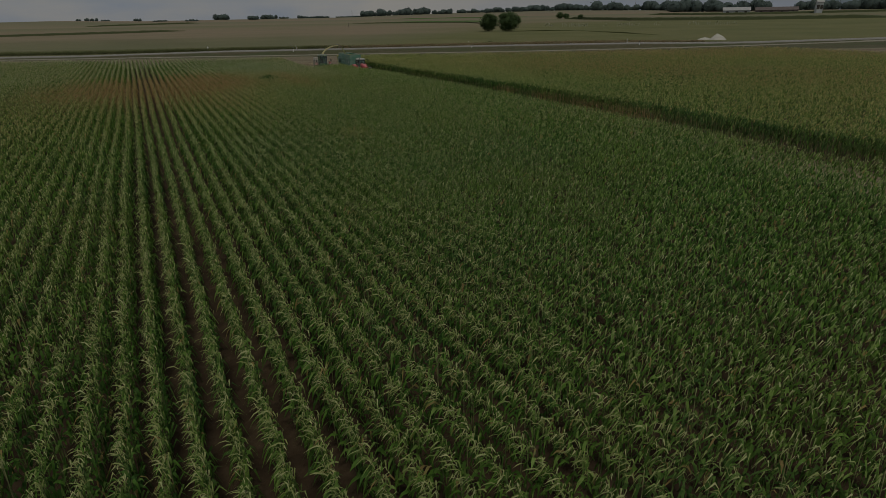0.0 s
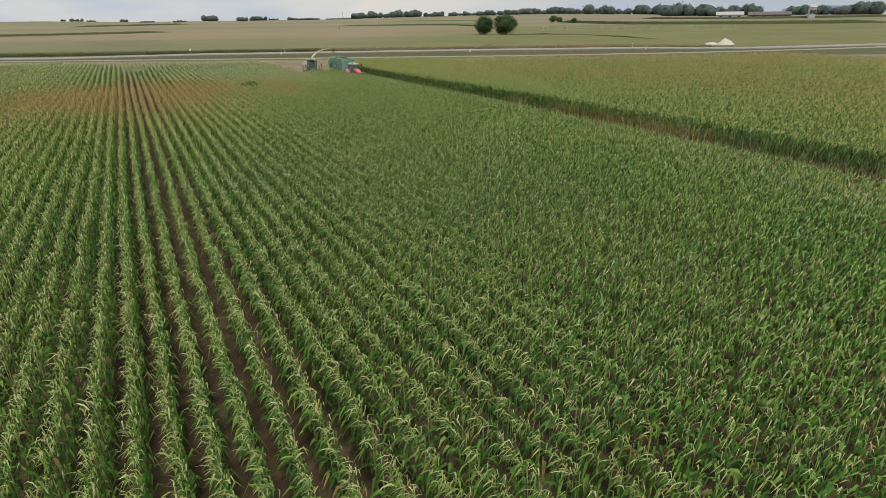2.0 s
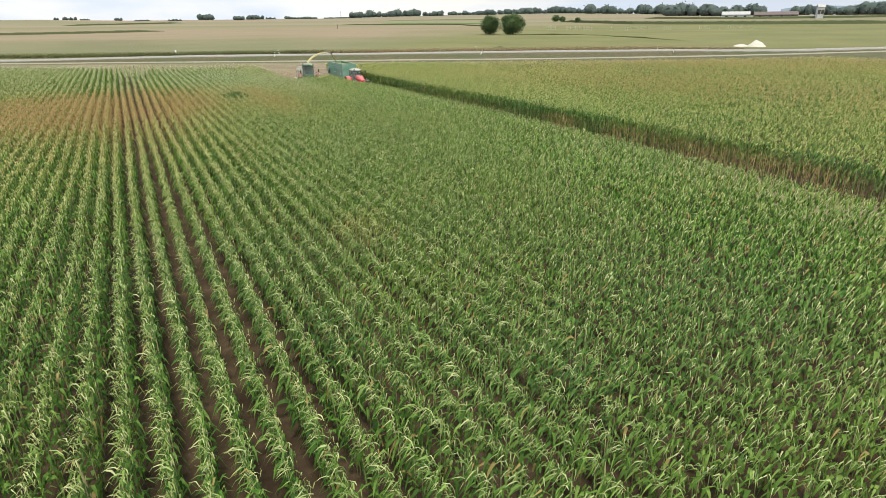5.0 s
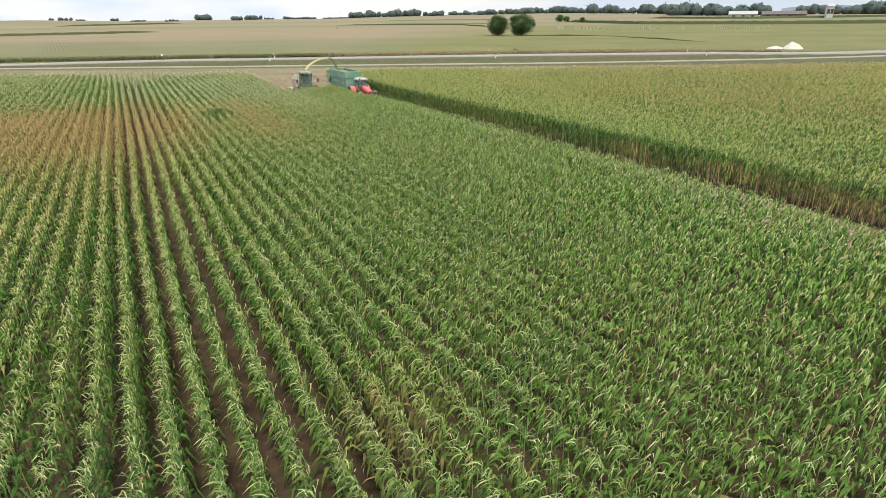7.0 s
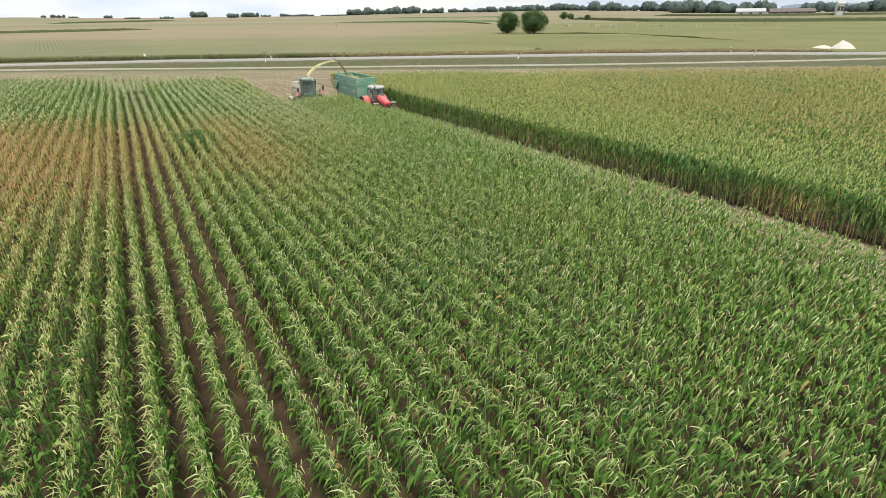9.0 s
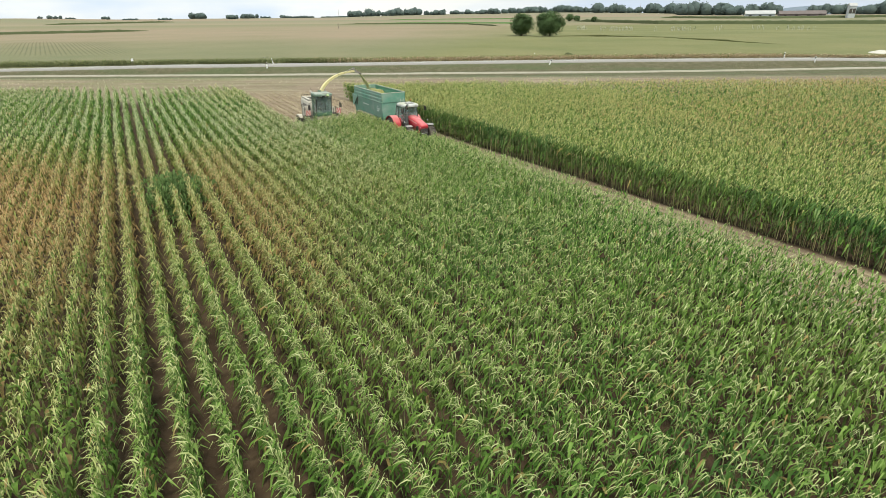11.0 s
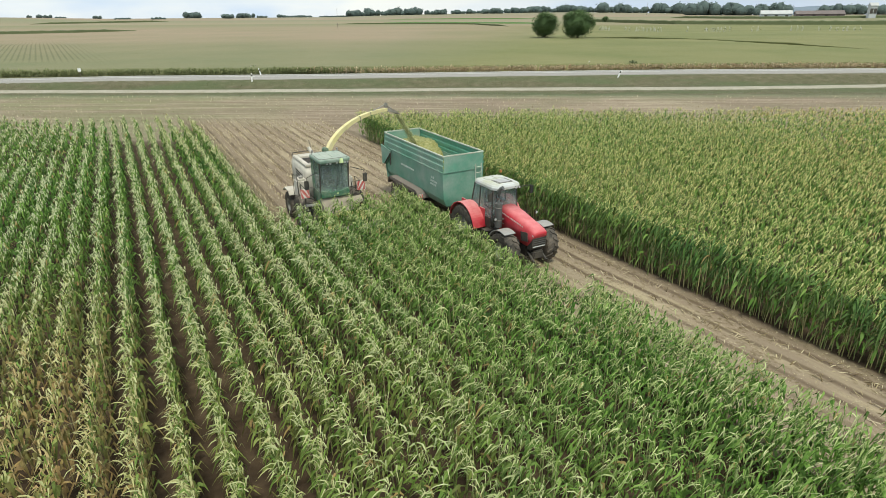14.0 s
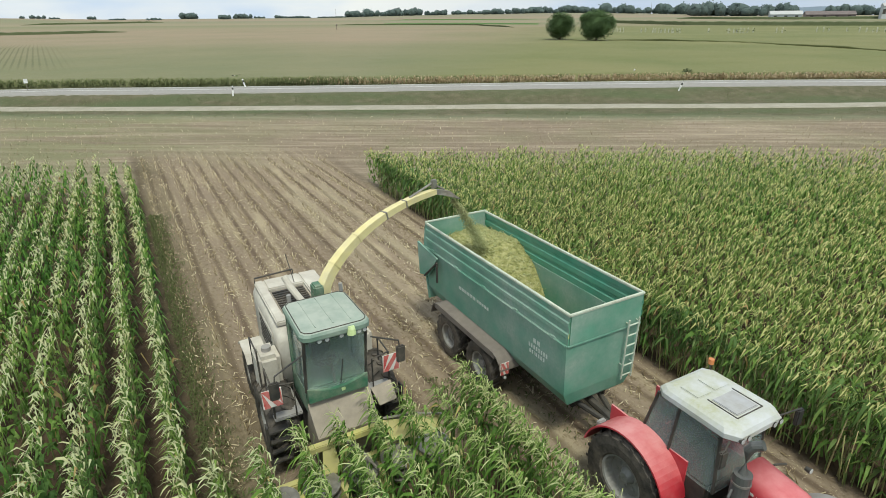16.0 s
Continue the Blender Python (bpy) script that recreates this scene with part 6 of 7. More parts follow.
    roof = part("cab_roof", bm, M_WHITE, cab, "grey-white cab roof strewn with chaff")
    for x0, x1, ya, yb in ((-0.52, -0.05, -1.05, -0.6), (0.02, 0.5, -1.05, -0.6)):
        bm = bmesh.new()
        box(bm, x0, x1, ya, yb, 3.40, 3.445, 0.018)
        part("roof_panel", bm, M_WHITE, roof)
    bm = bmesh.new()
    box(bm, -0.30, 0.36, -1.75, -1.2, 3.40, 3.45, 0.015)
    hatch = part("roof_hatch", bm, M_HATCH, roof, "pale grey stained roof hatch")
    bm = bmesh.new()
    for a, b in (((-0.36, -1.80), (0.42, -1.80)), ((0.42, -1.80), (0.42, -1.15)), ((-0.36, -1.80), (-0.36, -1.15))):
        tube(bm, [(*a, 3.425), (*b, 3.425)], 0.014, 5)
    part("hatch_seal", bm, M_DARK, hatch)
    bm = bmesh.new()
    tube(bm, [(0.72, -0.42, 3.3), (0.72, -0.42, 3.5)], 0.02, 6)
    stem = part("beacon_stem", bm, M_DARK, roof)
    bm = bmesh.new()
    tube(bm, [(0.72, -0.42, 3.5), (0.72, -0.42, 3.60), (0.72, -0.42, 3.62)], 0.065, 14)
    part("beacon", bm, M_ORANGE, stem, "orange beacon")
    for x in (-0.6, -0.4, 0.4, 0.6):
        lamp(cab, x, -2.07, 3.2, 0.06)
    mirror(cab, [(0.74, -1.95, 3.15), (1.35, -2.05, 3.18), (1.4, -2.05, 2.95)], 0.2, 0.4)
    mirror(cab, [(-0.74, -1.95, 3.15), (-1.0, -2.05, 3.1), (-1.03, -2.05, 2.9)], 0.2, 0.4)
    bm = bmesh.new()
    tube(bm, [(0.6, -1.95, 1.7), (0.85, -2.1, 1.95), (1.2, -2.15, 1.85)], 0.025, 6)
    part("hand_rail", bm, M_DARK, cab)
    lamp(t, 1.22, -2.15, 1.85, 0.06, "indicator_lamp")
    lamp(t, -0.85, -2.05, 1.85, 0.06, "indicator_lamp")
    bm = bmesh.new()
    tube(bm, [(-0.62, -1.98, 1.45), (-0.62, -1.98, 2.45), (-0.62, -1.98, 2.5)], 0.155, 16)
    stack = part("exhaust_pipe", bm, M_STACK, t, "dark grey exhaust stack beside the hood")
    for z in (1.75, 2.3):
        bm = bmesh.new()
        tube(bm, [(-0.62, -1.98, z), (-0.62, -1.98, z + 0.04)], 0.165, 16)
        part("clamp", bm, M_STEEL, stack)
    bm = bmesh.new()
    tube(bm, [(-0.62, -1.98, 2.48), (-0.62, -1.98, 3.0), (-0.60, -2.04, 3.12), (-0.55, -2.16, 3.2)], 0.085, 12)
    part("tail_pipe", bm, M_STACK, stack)
    bm = bmesh.new()
    tube(bm, [(-0.80, -1.95, 2.2), (-0.95, -2.0, 2.15), (-0.97, -2.0, 1.8), (-0.85, -2.05, 1.65)], 0.022, 6)
    part("grab_rail", bm, M_STACK, stack)
    cab.matrix_basis = Matrix.Translation((0, -0.72, 1.5)) @ Matrix.Diagonal((0.88, 0.93, 0.88, 1)) @ Matrix.Translation((0, 0.95, -1.5))
    # fenders
    for side in (-1, 1):
        bm = bmesh.new()
        arc_o = [(1.10 * math.cos(a) , 0.98 + 1.10 * math.sin(a)) for a in [math.radians(d) for d in range(14, 176, 6)]]
        arc_o = [(u, v + 0.02) for u, v in arc_o]
        arc_i = [(u * 0.97, 0.98 + (v - 0.98) * 0.965) for u, v in arc_o]
        prism(bm, arc_o + arc_i[::-1], "x", side * 0.68, side * 1.30)
        box(bm, side * 0.66, side * 0.70, -1.0, 0.95, 1.2, 1.98)
        fender = part("rear_fender", bm, M_RED, t, "red rear fender with dust on top")
        bm = bmesh.new()
        box(bm, side * 1.02, side * 1.22, 0.74, 0.84, 1.75, 1.86, 0.02)
        part("tail_lamp", bm, M_GREY, fender)
        bm = bmesh.new()
        arc_o = [(-3.0 + 0.95 * math.cos(a), 0.80 + 0.90 * math.sin(a)) for a in [math.radians(d) for d in range(32, 113, 10)]]
        arc_i = [(-3.0 + (u + 3.0) * 0.96, 0.76 + (v - 0.80) * 0.96 + 0.04) for u, v in arc_o]
        prism(bm, arc_o + arc_i[::-1], "x", side * 0.70, side * 1.24)
        part("front_fender", bm, M_GREY, t, "grey front fender")
        bm = bmesh.new()
        for k in range(3):
            box(bm, side * 0.62, side * 0.98, -1.55, -1.2, 0.5 + k * 0.32, 0.54 + k * 0.32)
        box(bm, side * 0.62, side * 0.66, -1.55, -1.2, 0.5, 1.25)
        part("step", bm, M_DARK, t)
    bm = bmesh.new()
    box(bm, -0.25, 0.25, 0.4, 0.75, 0.55, 0.95, 0.04)
    for x in (-0.4, 0.4):
        tube(bm, [(x, 0.2, 0.75), (x * 1.1, 1.05, 0.62)], 0.05, 6)
        tube(bm, [(x, 0.3, 1.3), (x * 1.1, 1.0, 0.65)], 0.035, 6)
    part("rear_linkage", bm, M_DARK, t)
    return t


def open_panes():
    for ob in scene.objects:
        if ob.type == "MESH" and ob.data.materials and ob.data.materials[0] is M_GLASS:
            ob.visible_shadow = False


harvester()
tipping_trailer()
tractor()

open_panes()

# the jet of chopped maize between spout and load
jet = Bunch()
n = 4500
u = rng.random(n)
jx = 10.57 + 0.80 * u + rng.normal(0, 0.04 + 0.08 * u, n)
jy = -7.82 - 0.40 * u + rng.normal(0, 0.04 + 0.08 * u, n)
jz = 4.85 - 1.55 * u ** 1.25 + rng.normal(0, 0.03, n)
blades(jet, np.stack([jx, jy, jz], -1), rng.uniform(0, 6.28, n), rng.uniform(0.02, 0.06, n), rng.uniform(-0.02, 0.02, n), rng.uniform(0, 0.04, n), rng.uniform(0.015, 0.03, n), np.zeros(n), (0, 0))
jet_ob = jet.build("chopped_maize_jet", M_CHOP)
tagged(jet_ob, "jet of chopped green maize falling from the spout", "chopped maize", kind="stuff")


# ---- roadside ----
def marker_post(x, y, lean=0.0, tall=1.0):
    p = thing("marker_post", x, y, float(height(np.array(x), np.array(y))), 0, "white plastic roadside marker post with dark band", "marker post", "roadside marker posts")
    p.matrix_world = pose(x, y, float(height(np.array(x), np.array(y))), 0, lean, 0)
    bm = bmesh.new()
    loft(bm, [[(-0.09, -0.05, z), (0.09, -0.05, z), (0.06, 0.06, z), (-0.06, 0.06, z)] for z in (-0.05, tall)] + [[(-0.07, -0.04, tall + 0.08), (0.07, -0.04, tall + 0.08), (0.05, 0.05, tall + 0.03), (-0.05, 0.05, tall + 0.03)]])
    body = part("post", bm, M_POSTW, p)
    bm = bmesh.new()
    loft(bm, [[(-0.095, -0.055, z), (0.095, -0.055, z), (0.065, 0.065, z), (-0.065, 0.065, z)] for z in (tall - 0.32, tall - 0.10)])
    part("band", bm, M_DARK, body, "black reflector band")


for px_, py_, lean in ((16.6, 54.4, -14), (65.3, 37.6, 0), (101.4, 8.0, 0), (99.0, 0.8, 0), (14.0, 48.3, 4), (58.8, 24.5, 28)):
    marker_post(px_, py_, lean)

sx, sy = -6.9, 65.8
sign = thing("sign_board", sx, sy, 1.1, 20, "small pale sign board on a short post", "sign")
bm = bmesh.new()
tube(bm, [(0, 0, 0), (0, 0, 1.6)], 0.035, 8)
pst = part("post", bm, M_POLE, sign)
bm = bmesh.new()
box(bm, -0.22, 0.22, -0.04, -0.015, 1.2, 1.7, 0.01)
part("board", bm, M_POSTW, pst, "pale board")

chevron = thing("chevron_sign", 17.1, 62.6, 1.15, 12, "low road sign with two white chevrons on a dark board", "sign")
for px_ in (-0.45, 0.45):
    bm = bmesh.new()
    tube(bm, [(px_, 0, 0), (px_, 0, 1.05)], 0.03, 8)
    part("post", bm, M_POLE, chevron)
bm = bmesh.new()
box(bm, -0.62, 0.62, -0.035, -0.01, 0.55, 1.05, 0.008)
board = part("board", bm, M_DARK, chevron, "dark board")
for px_ in (-0.30, 0.30):
    for up in (-1, 1):
        bm = bmesh.new()
        prism(bm, [(px_ - 0.22, 0.8), (px_ - 0.06, 0.8), (px_ + 0.14, 0.8 + up * 0.22), (px_ - 0.02, 0.8 + up * 0.22)], "y", -0.048, -0.038)
        part("stripe", bm, M_POSTW, board, "white stripe")

bush = thing("roadside_bush", 70.0, 32.6, 1.1, 0, "low dark brown-green bush beside the road", "bush", kind="stuff")
bb = Bunch()
n = 400
d3 = rng.normal(0, 1, (n, 3))
d3 /= np.linalg.norm(d3, axis=1)[:, None]
pp = d3 * np.array([1.1, 1.1, 0.8]) * rng.random((n, 1)) ** 0.4
pp[:, 2] = np.abs(pp[:, 2]) * 1.6
blades(bb, pp, rng.uniform(0, 6.28, n), rng.uniform(0.2, 0.5, n), rng.uniform(0, 0.3, n), rng.uniform(0, 0.3, n), rng.uniform(0.08, 0.2, n), np.zeros(n))
bb.build("leaves", M_HEDGE, bush)["kind"] = "stuff"

# lime heap at the roadside: a high cone and a low spill
bm = bmesh.new()
rows = []
for i in range(13):
    rho = i / 12
    row = []
    for k in range(36):
        a = 2 * math.pi * k / 36
        x, y = 2.5 * rho * math.cos(a), 2.5 * rho * math.sin(a)
        z = 1.65 * max(0, 1 - rho ** 1.6) * (1 + 0.38 * noise.noise((x * 0.7, y * 0.7, 1))) + 0.10 * noise.noise((x * 2, y * 2, 5)) * (1 - rho)
        row.append(bm.verts.new((x, y, z - 0.03)))
    rows.append(row)
for a, b in zip(rows, rows[1:]):
    for k in range(36):
        j = (k + 1) % 36
        bm.faces.new((a[k], a[j], b[j], b[k]))
bmesh.ops.remove_doubles(bm, verts=bm.verts[:], dist=0.0005)
heap = part("lime_heap", bm, M_HEAP, smooth=True)
heap.matrix_world = pose(132.8, 2.6, float(height(np.array(132.8), np.array(2.6))), 0, 0, -33)
tagged(heap, "white heap of spread lime beside the road", "heap")
low = copy_thing(heap, pose(131.5, 6.2, float(height(np.array(131.5), np.array(6.2))), 0, 0, 40))
low.name = "lime_spill"
low.scale = (1.15, 0.85, 0.36)
low["label"] = "low white spill of lime beside the heap"


# ---- trees ----
CORE_U, CORE_V = np.meshgrid(np.arange(8) * math.pi / 4, np.array([-1.25, -0.65, 0.0, 0.65, 1.25]))
CORE = np.stack([np.cos(CORE_U) * np.cos(CORE_V), np.sin(CORE_U) * np.cos(CORE_V), np.sin(CORE_V)], -1).reshape(-1, 3)
CORE_FACES = [(r * 8 + i, r * 8 + (i + 1) % 8, r * 8 + 8 + (i + 1) % 8, r * 8 + 8 + i) for r in range(4) for i in range(8)] + [tuple(range(7, -1, -1)), tuple(range(32, 40))]


def crown_leaves(bunch, cx, cy, cz, rx, ry, rz, n, size, full=(0.66, 0.80)):
    """Leaf sprays in lumps over an uneven crown, round a dense lumpy heart."""
    heart = CORE * np.array([rx, ry, rz]) * rng.uniform(*full, (40, 1)) + np.array([cx, cy, cz])
    bunch.add(heart[None], CORE_FACES)
    lumps = rng.normal(0, 1, (34, 3))
    lumps /= np.linalg.norm(lumps, axis=1)[:, None]
    lumps *= rng.uniform(0.45, 0.80, (34, 1))
    pick = rng.integers(0, 34, n)
    d = rng.normal(0, 1, (n, 3))
    d /= np.linalg.norm(d, axis=1)[:, None]
    p = lumps[pick] + d * rng.uniform(0.10, 0.30, (n, 1))
    round_ = rng.random(n) < 0.15
    p[round_] = d[round_] * rng.uniform(0.75, 1.0, (round_.sum(), 1))
    p[:, 2] = np.where(p[:, 2] < -0.92, -0.92 + 0.3 * rng.random(n), p[:, 2])
    p = p * np.array([rx, ry, rz]) + np.array([cx, cy, cz])
    slips(bunch, p, rng.uniform(0, 6.28, n), size * rng.uniform(0.6, 1.3, n), size * rng.uniform(-0.2, 0.6, n), size * rng.uniform(0, 0.7, n), size * rng.uniform(0.5, 0.9, n), np.zeros(n))


def tree(x, y, tall, rx, label, seed):
    z = float(height(np.array(x), np.array(y)))
    t = thing("tree", x, y, z, 0, label, "tree", "trees in the far field")
    r = random.Random(seed)
    bm = bmesh.new()
    tube(bm, [(0, 0, -0.2), (0.1, 0, tall * 0.15), (0.0, 0.15, tall * 0.4), (0.1, 0.1, tall * 0.7)], 0.34, 10, 0.08)
    for k in range(7):
        a = k * 0.9 + r.uniform(-0.2, 0.2)
        z0 = tall * r.uniform(0.12, 0.4)
        tube(bm, [(0, 0, z0), (rx * 0.35 * math.cos(a), rx * 0.35 * math.sin(a), z0 + tall * 0.16), (rx * 0.75 * math.cos(a), rx * 0.75 * math.sin(a), z0 + tall * 0.3)], 0.14, 7, 0.03)
    part("trunk", bm, M_BARK, t, "forked brown trunk")
    b = Bunch()
    crown_leaves(b, 0, 0, tall * 0.50, rx, rx, tall * 0.52, 9000, 0.42)
    b.build("crown", M_TREE, t)
    return t


tree(129.7, 131.1, 8.1, 5.0, "round dark green broadleaf tree standing in the far field", 1)
tree(132.4, 117.6, 8.8, 5.7, "broad dark green tree with a bushy base in the far field", 2)


def tree_belt(az0, az1, far, tall, n_each, label, seed):
    """A belt of trees on the skyline: trunks and crowns of many leaf sprays."""
    width = math.radians(az1 - az0) * far
    count = max(1, int(width / (tall * 0.42)))
    mid = math.radians((az0 + az1) / 2)
    wood = thing("tree_belt", 0, 0, 0, 0, label, "trees", "far tree belts", "stuff")
    crown, trunk = Bunch(), Bunch()
    r = random.Random(seed)
    for k in range(count):
        az = math.radians(az0 + (az1 - az0) * (k + 0.5) / count) + r.uniform(-0.1, 0.1) * tall / far
        d = far + r.uniform(-12, 12)
        x, y = d * math.sin(az), d * math.cos(az)
        z = float(height(np.array(x), np.array(y)))
        hgt = tall * r.choice((0.62, 0.8, 0.9, 1.0, 1.12)) * r.uniform(0.92, 1.06)
        rad = max(hgt * r.uniform(0.4, 0.8), width / count * r.uniform(0.5, 0.75))
        crown_leaves(crown, x, y, z + hgt * 0.40, rad, rad, hgt * 0.54, n_each, hgt * 0.14, (0.78, 0.95))
        sticks(trunk, np.array([[x, y, z - 0.3]]), np.array([[x, y, z + hgt * 0.6]]), np.array([hgt * 0.025]))
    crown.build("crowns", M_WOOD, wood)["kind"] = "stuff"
    trunk.build("trunks", M_BARK, wood)["kind"] = "stuff"


BUSHES = [(-5.66, -5.36, 1045, 4.2), (-4.99, -3.96, 1045, 5.2), (-3.73, -2.99, 1045, 2.4), (-1.03, -0.45, 1026, 4.7), (0.46, 1.74, 987, 2.3), (3.32, 4.49, 962, 3.1), (9.27, 10.19, 983, 6.5),
          (12.25, 13.1, 1045, 4.0), (14.11, 14.77, 1045, 5.5), (14.77, 17.19, 1045, 3.5), (17.87, 20.5, 1045, 2.4), (32.19, 33.7, 1028, 4.9)]
BELTS = [(6.01, 7.41, 1045, 10.7), (10.38, 12.01, 1022, 7.7), (11.22, 11.51, 1021, 10.2), (20.5, 21.67, 1045, 10.9), (21.68, 23.97, 1045, 12.6), (23.99, 27.5, 1020, 12.8), (27.89, 29.95, 1000, 8.3),
         (30.47, 32.2, 1026, 8.0), (33.45, 35.33, 1007, 9.1), (35.58, 37.7, 1025, 11.0), (37.68, 41.08, 1045, 11.1), (41.08, 44.15, 1045, 12.4), (44.44, 47.57, 1014, 16.4), (47.53, 48.41, 1045, 11.0),
         (48.6, 49.8, 1045, 15.5), (50.05, 51.69, 1040, 16.7), (51.87, 57.66, 928, 18.9), (57.51, 59.79, 1017, 16.2), (61.91, 63.24, 1045, 18.4), (63.63, 68.5, 1045, 17.8)]
for i, (a0, a1, far, tall) in enumerate(BUSHES):
    tree_belt(a0, a1, far, tall, 160, "low dark bushes on the far ridge", 40 + i)
for i, (a0, a1, far, tall) in enumerate(BELTS):
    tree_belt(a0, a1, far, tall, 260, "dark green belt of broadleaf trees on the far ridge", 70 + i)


# bushes that stand up from the long hedge
for bx, by, wide in ((393, 415, 7.5), (396, 408, 6.0), (386, 372, 5.0)):
    bz = float(height(np.array(bx), np.array(by)))
    far_bush = thing("bush", bx, by, bz, 0, "round green bush on the far hedge line", "bush", "bushes on the hedge", "stuff")
    fb = Bunch()
    crown_leaves(fb, 0, 0, wide * 0.45, wide * 0.6, wide * 0.6, wide * 0.5, 500, 1.1)
    fb.build("leaves", M_TREE, far_bush)["kind"] = "stuff"


# ---- strips of other crops, hedges ----
def strip(name, pts, wide, tall, material, label, category, ragged=0.1):
    """A low band of crop or hedge over the land, with a ragged top."""
    bm = bmesh.new()
    r = random.Random(11)
    rows = []
    for (x0, y0), (x1, y1) in zip(pts, pts[1:]):
        n = max(2, int(math.hypot(x1 - x0, y1 - y0) / 2.5))
        for k in range(n):
            u = k / n
            x, y = x0 + (x1 - x0) * u, y0 + (y1 - y0) * u
            f = math.hypot(x, y)
            ox, oy = x / f * wide, y / f * wide
            z = float(height(np.array(x), np.array(y)))
            zb = float(height(np.array(x + ox), np.array(y + oy)))
            h = tall * r.uniform(1 - ragged, 1 + ragged) * min(1, (len(rows) + 1) / 9)
            if (x1, y1) == pts[-1]:
                h *= min(1, (n - k) / 9)
            rows.append([bm.verts.new(p) for p in ((x, y, z - 0.3), (x + ox * 0.05, y + oy * 0.05, z + h * 0.85), (x + ox * 0.3, y + oy * 0.3, z + h), (x + ox, y + oy, zb + h * 0.9), (x + ox, y + oy, zb - 0.3))])
    for a, b in zip(rows, rows[1:]):
        for i in range(4):
            bm.faces.new((a[i], a[i + 1], b[i + 1], b[i]))
    return tagged(part(name, bm, material), label, category, kind="stuff")


strip("crop_strip", [(-170, 455), (-59.4, 422), (-23.5, 414), (17.0, 432)], 12, 1.6, M_HEDGE, "dark green strip of crop across the pale far field", "crop strip")
strip("crop_strip", [(-78.5, 792), (-12.3, 806), (70.3, 832)], 12, 1.8, M_HEDGE, "thin green crop strip below the far ridge", "crop strip")
strip("crop_strip", [(189.8, 521), (248.6, 447), (266.6, 400), (240.8, 311)], 4, 1.0, M_HEDGE, "thin dark green boundary strip in the far fields", "crop strip")
strip("crop_strip", [(322, 699), (386, 648), (459, 568)], 14, 0.7, M_LUSH, "fresh green crop strip on the far slope", "crop strip")
strip("crop_strip", [(233, 512), (278, 458), (313, 377)], 40, 0.5, M_LUSH, "fresh green crop strip on the far slope", "crop strip")
strip("hedge", [(395, 406), (373, 328), (362, 275), (381, 222), (400, 192), (423, 168), (470, 120)], 14, 2.4, M_HEDGE, "long dark green hedge across the far meadows", "hedge")
strip("hedge", [(554, 446), (552, 367), (568, 319), (630, 268), (700, 225)], 16, 2.2, M_HEDGE, "dark hedge in front of the far farm", "hedge")
strip("hedge", [(134, 120.5), (138.5, 104), (141, 85), (141.5, 66), (142, 48), (144, 32)], 1.2, 0.95, M_BALK, "low dark field edge beyond the road", "hedge", 0.07)


def utility_pole(x, y, tall):
    z = float(height(np.array(x), np.array(y)))
    p = thing("utility_pole", x, y, z, 35, "thin grey wooden utility pole in the far fields", "pole", "utility poles")
    bm = bmesh.new()
    tube(bm, [(0, 0, -0.3), (0, 0, tall)], 0.22, 8, 0.14)
    pole = part("pole", bm, M_POLE, p)
    bm = bmesh.new()
    box(bm, -1.1, 1.1, -0.08, 0.08, tall - 0.9, tall - 0.7, 0.01)
    part("crossarm", bm, M_POLE, pole)


utility_pole(132.8, 356.0, 3.4)
utility_pole(338.3, 952.0, 13.0)
utility_pole(728.0, 553.0, 18.0)
utility_pole(690.0, 608.0, 17.0)


def vineyard(a, b, n):
    rows = thing("vineyard_posts", 0, 0, 0, 0, "rows of pale vineyard posts on the far slope", "vineyard", kind="stuff")
    post, vine = Bunch(), Bunch()
    u = np.linspace(0, 1, n)
    x, y = a[0] + (b[0] - a[0]) * u, a[1] + (b[1] - a[1]) * u
    clear = np.sin(u * 9 + a[0]) + rng.normal(0, 0.6, n) > -0.4
    x, y = (x + rng.normal(0, 0.3, n))[clear], (y + rng.normal(0, 0.3, n))[clear]
    far, n = np.hypot(x, y), len(x)
    for k in range(2):
        px, py = x * (1 + k * 4 / far), y * (1 + k * 4 / far)
        z = height(px, py)
        sticks(post, np.stack([px, py, z], -1), np.stack([px + rng.normal(0, 0.08, n), py, z + rng.uniform(1.5, 2.2, n)], -1), rng.uniform(0.05, 0.08, n))
        m = n * 3
        pick = rng.integers(0, n, m)
        blades(vine, np.stack([px[pick] + rng.normal(0, 0.4, m), py[pick] + rng.normal(0, 0.4, m), z[pick] + rng.uniform(0.3, 1.5, m)], -1), rng.uniform(0, 6.28, m), rng.uniform(0.3, 0.7, m),
               rng.uniform(0, 0.3, m), rng.uniform(0, 0.3, m), rng.uniform(0.2, 0.4, m), np.zeros(m))
    post.build("posts", M_STAKE, rows)["kind"] = "stuff"
    vine.build("vines", M_HEDGE, rows)["kind"] = "stuff"


vineyard((197.1, 177.2), (202.2, 138.8), 28)
vineyard((204.9, 135.4), (236.5, 124.9), 24)
vineyard((260.0, 125.0), (275.0, 97.7), 16)


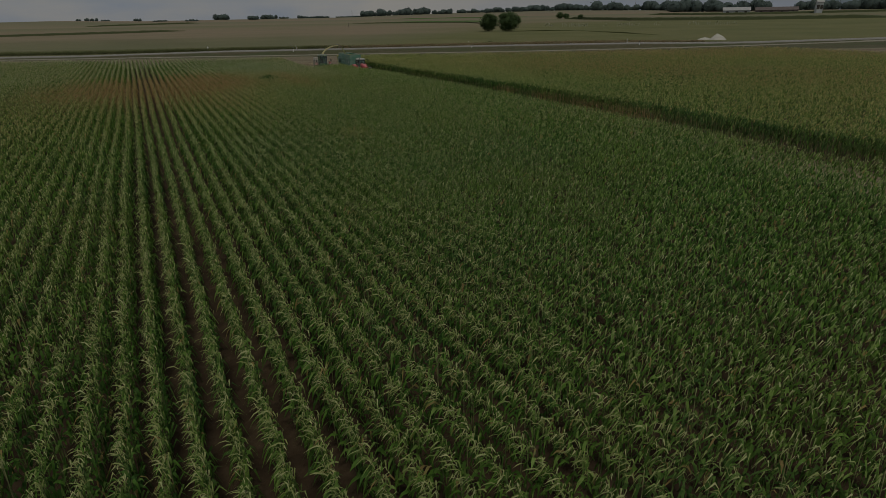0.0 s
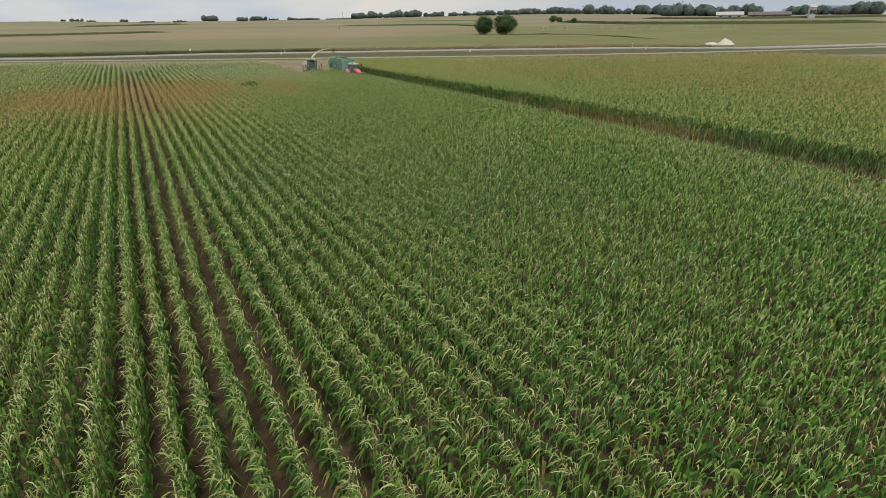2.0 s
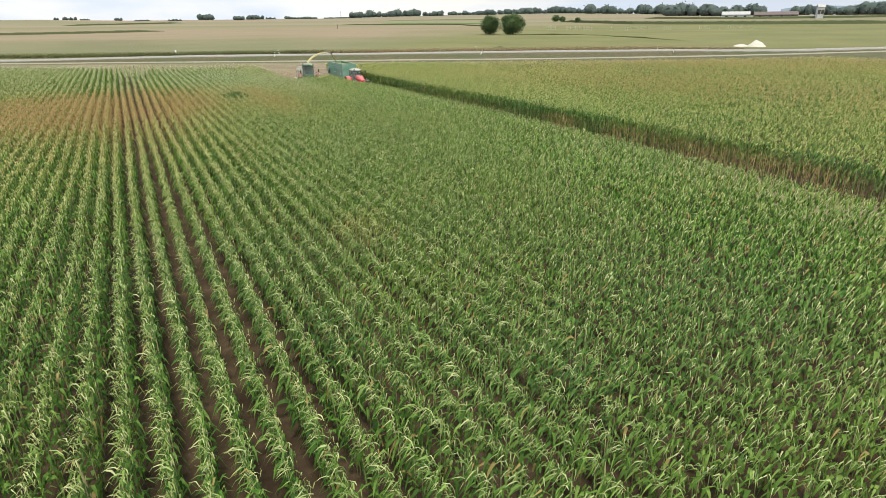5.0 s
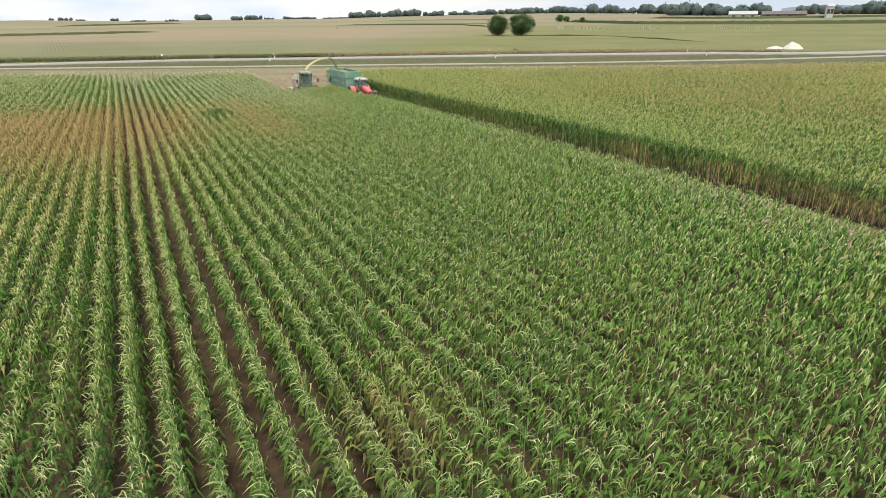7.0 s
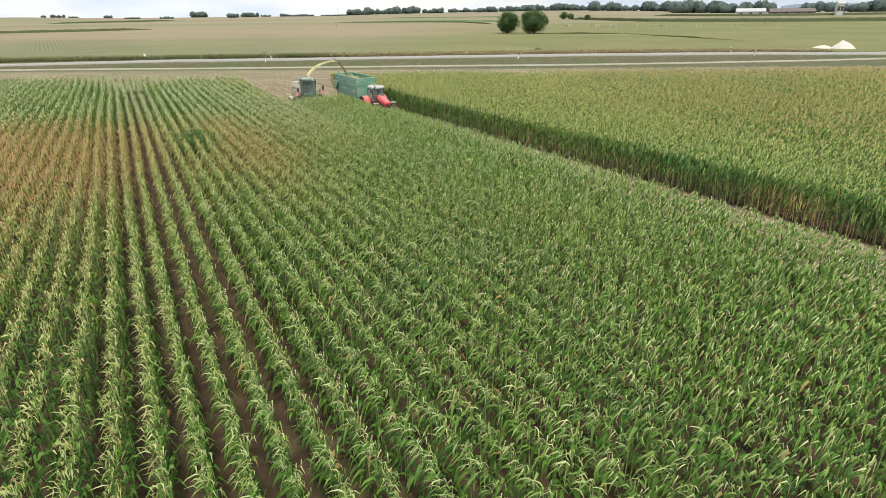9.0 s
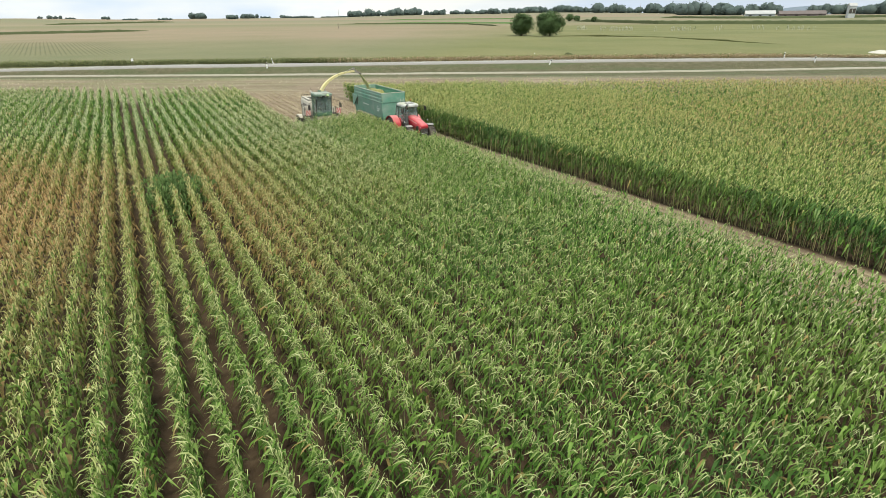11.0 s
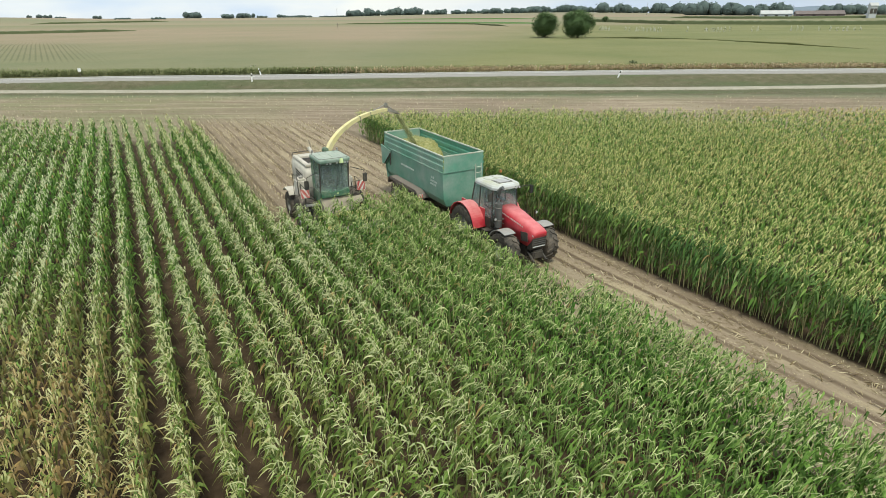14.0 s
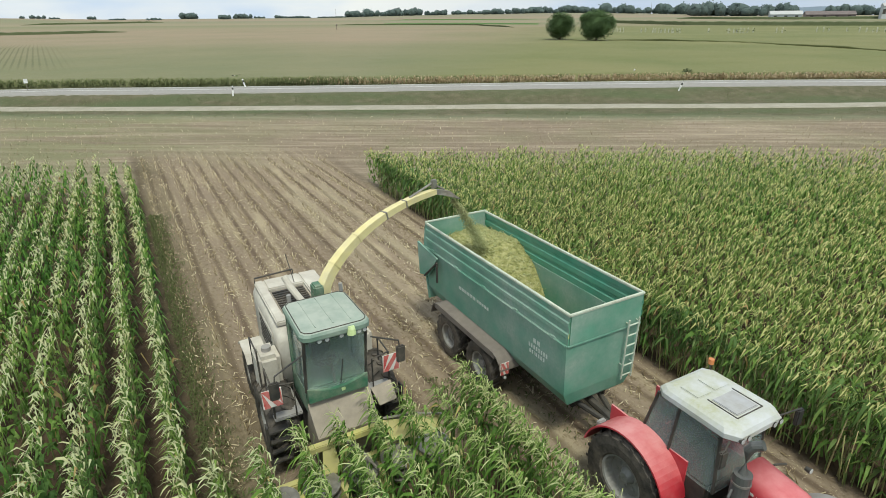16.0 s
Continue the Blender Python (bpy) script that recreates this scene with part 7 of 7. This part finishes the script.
def barn(x, y, turn, length, wide, eave, ridge_h, wall_mat, label, name="barn", roof_mat=None):
    z = float(height(np.array(x), np.array(y)))
    b = thing(name, x, y, z, turn, label, "building")
    bm = bmesh.new()
    hl, hw = length / 2, wide / 2
    prism(bm, [(-hw, -0.5), (hw, -0.5), (hw, eave), (0, ridge_h), (-hw, eave)], "x", -hl, hl)
    walls = part("wall", bm, wall_mat, b)
    for s in (-1, 1):
        bm = bmesh.new()
        k = (ridge_h - eave) / hw
        loft(bm, [[(e, s * (hw + 0.6), eave - 0.6 * k + o), (e, 0, ridge_h + o), (e, 0, ridge_h + o + 0.25), (e, s * (hw + 0.6), eave - 0.6 * k + o + 0.25)] for e, o in ((-hl - 0.5, 0.03), (hl + 0.5, 0.03))])
        part("roof", bm, roof_mat or M_BARN_ROOF, b, "weathered roof" if roof_mat else "pale grey sheet roof")
    for k in range(max(2, int(length / 9))):
        xx = -hl + length * (k + 0.5) / max(2, int(length / 9))
        bm = bmesh.new()
        box(bm, xx - 1.3, xx + 1.3, -hw - 0.06, -hw + 0.02, eave * 0.35, eave * 0.75)
        part("window", bm, M_DARK, walls, "dark window opening")


barn(577, 338, -50, 27, 12, 4.4, 7.2, M_BARN, "long low white barn with a grey roof before the woods")
barn(622, 322, -48, 42, 12, 3.6, 6.4, M_BRICK, "low reddish brick farm building far off", "farm_building", M_BRICK)
barn(618, 272, -40, 6, 5, 11, 13.0, M_BARN, "tall pale house among the far trees", "house")


# a hill far behind the farm, with blue haze put into its colour
bm = bmesh.new()
hill_az = [58.0 + 0.5 * k for k in range(13)]
loft(bm, [[(3800 * math.sin(math.radians(a)), 3800 * math.cos(math.radians(a)), -60), (3800 * math.sin(math.radians(a)), 3800 * math.cos(math.radians(a)), 2 + 15 * max(0.0, math.sin(math.pi * (a - 58) / 6)) ** 0.7 + 2 * noise.noise((a, 0, 0))),
           (4100 * math.sin(math.radians(a)), 4100 * math.cos(math.radians(a)), 0), (4100 * math.sin(math.radians(a)), 4100 * math.cos(math.radians(a)), -60)] for a in hill_az])
tagged(part("far_hill", bm, M_HILL), "wooded hill on the horizon, tinted blue-grey by haze", "hill", kind="structure")
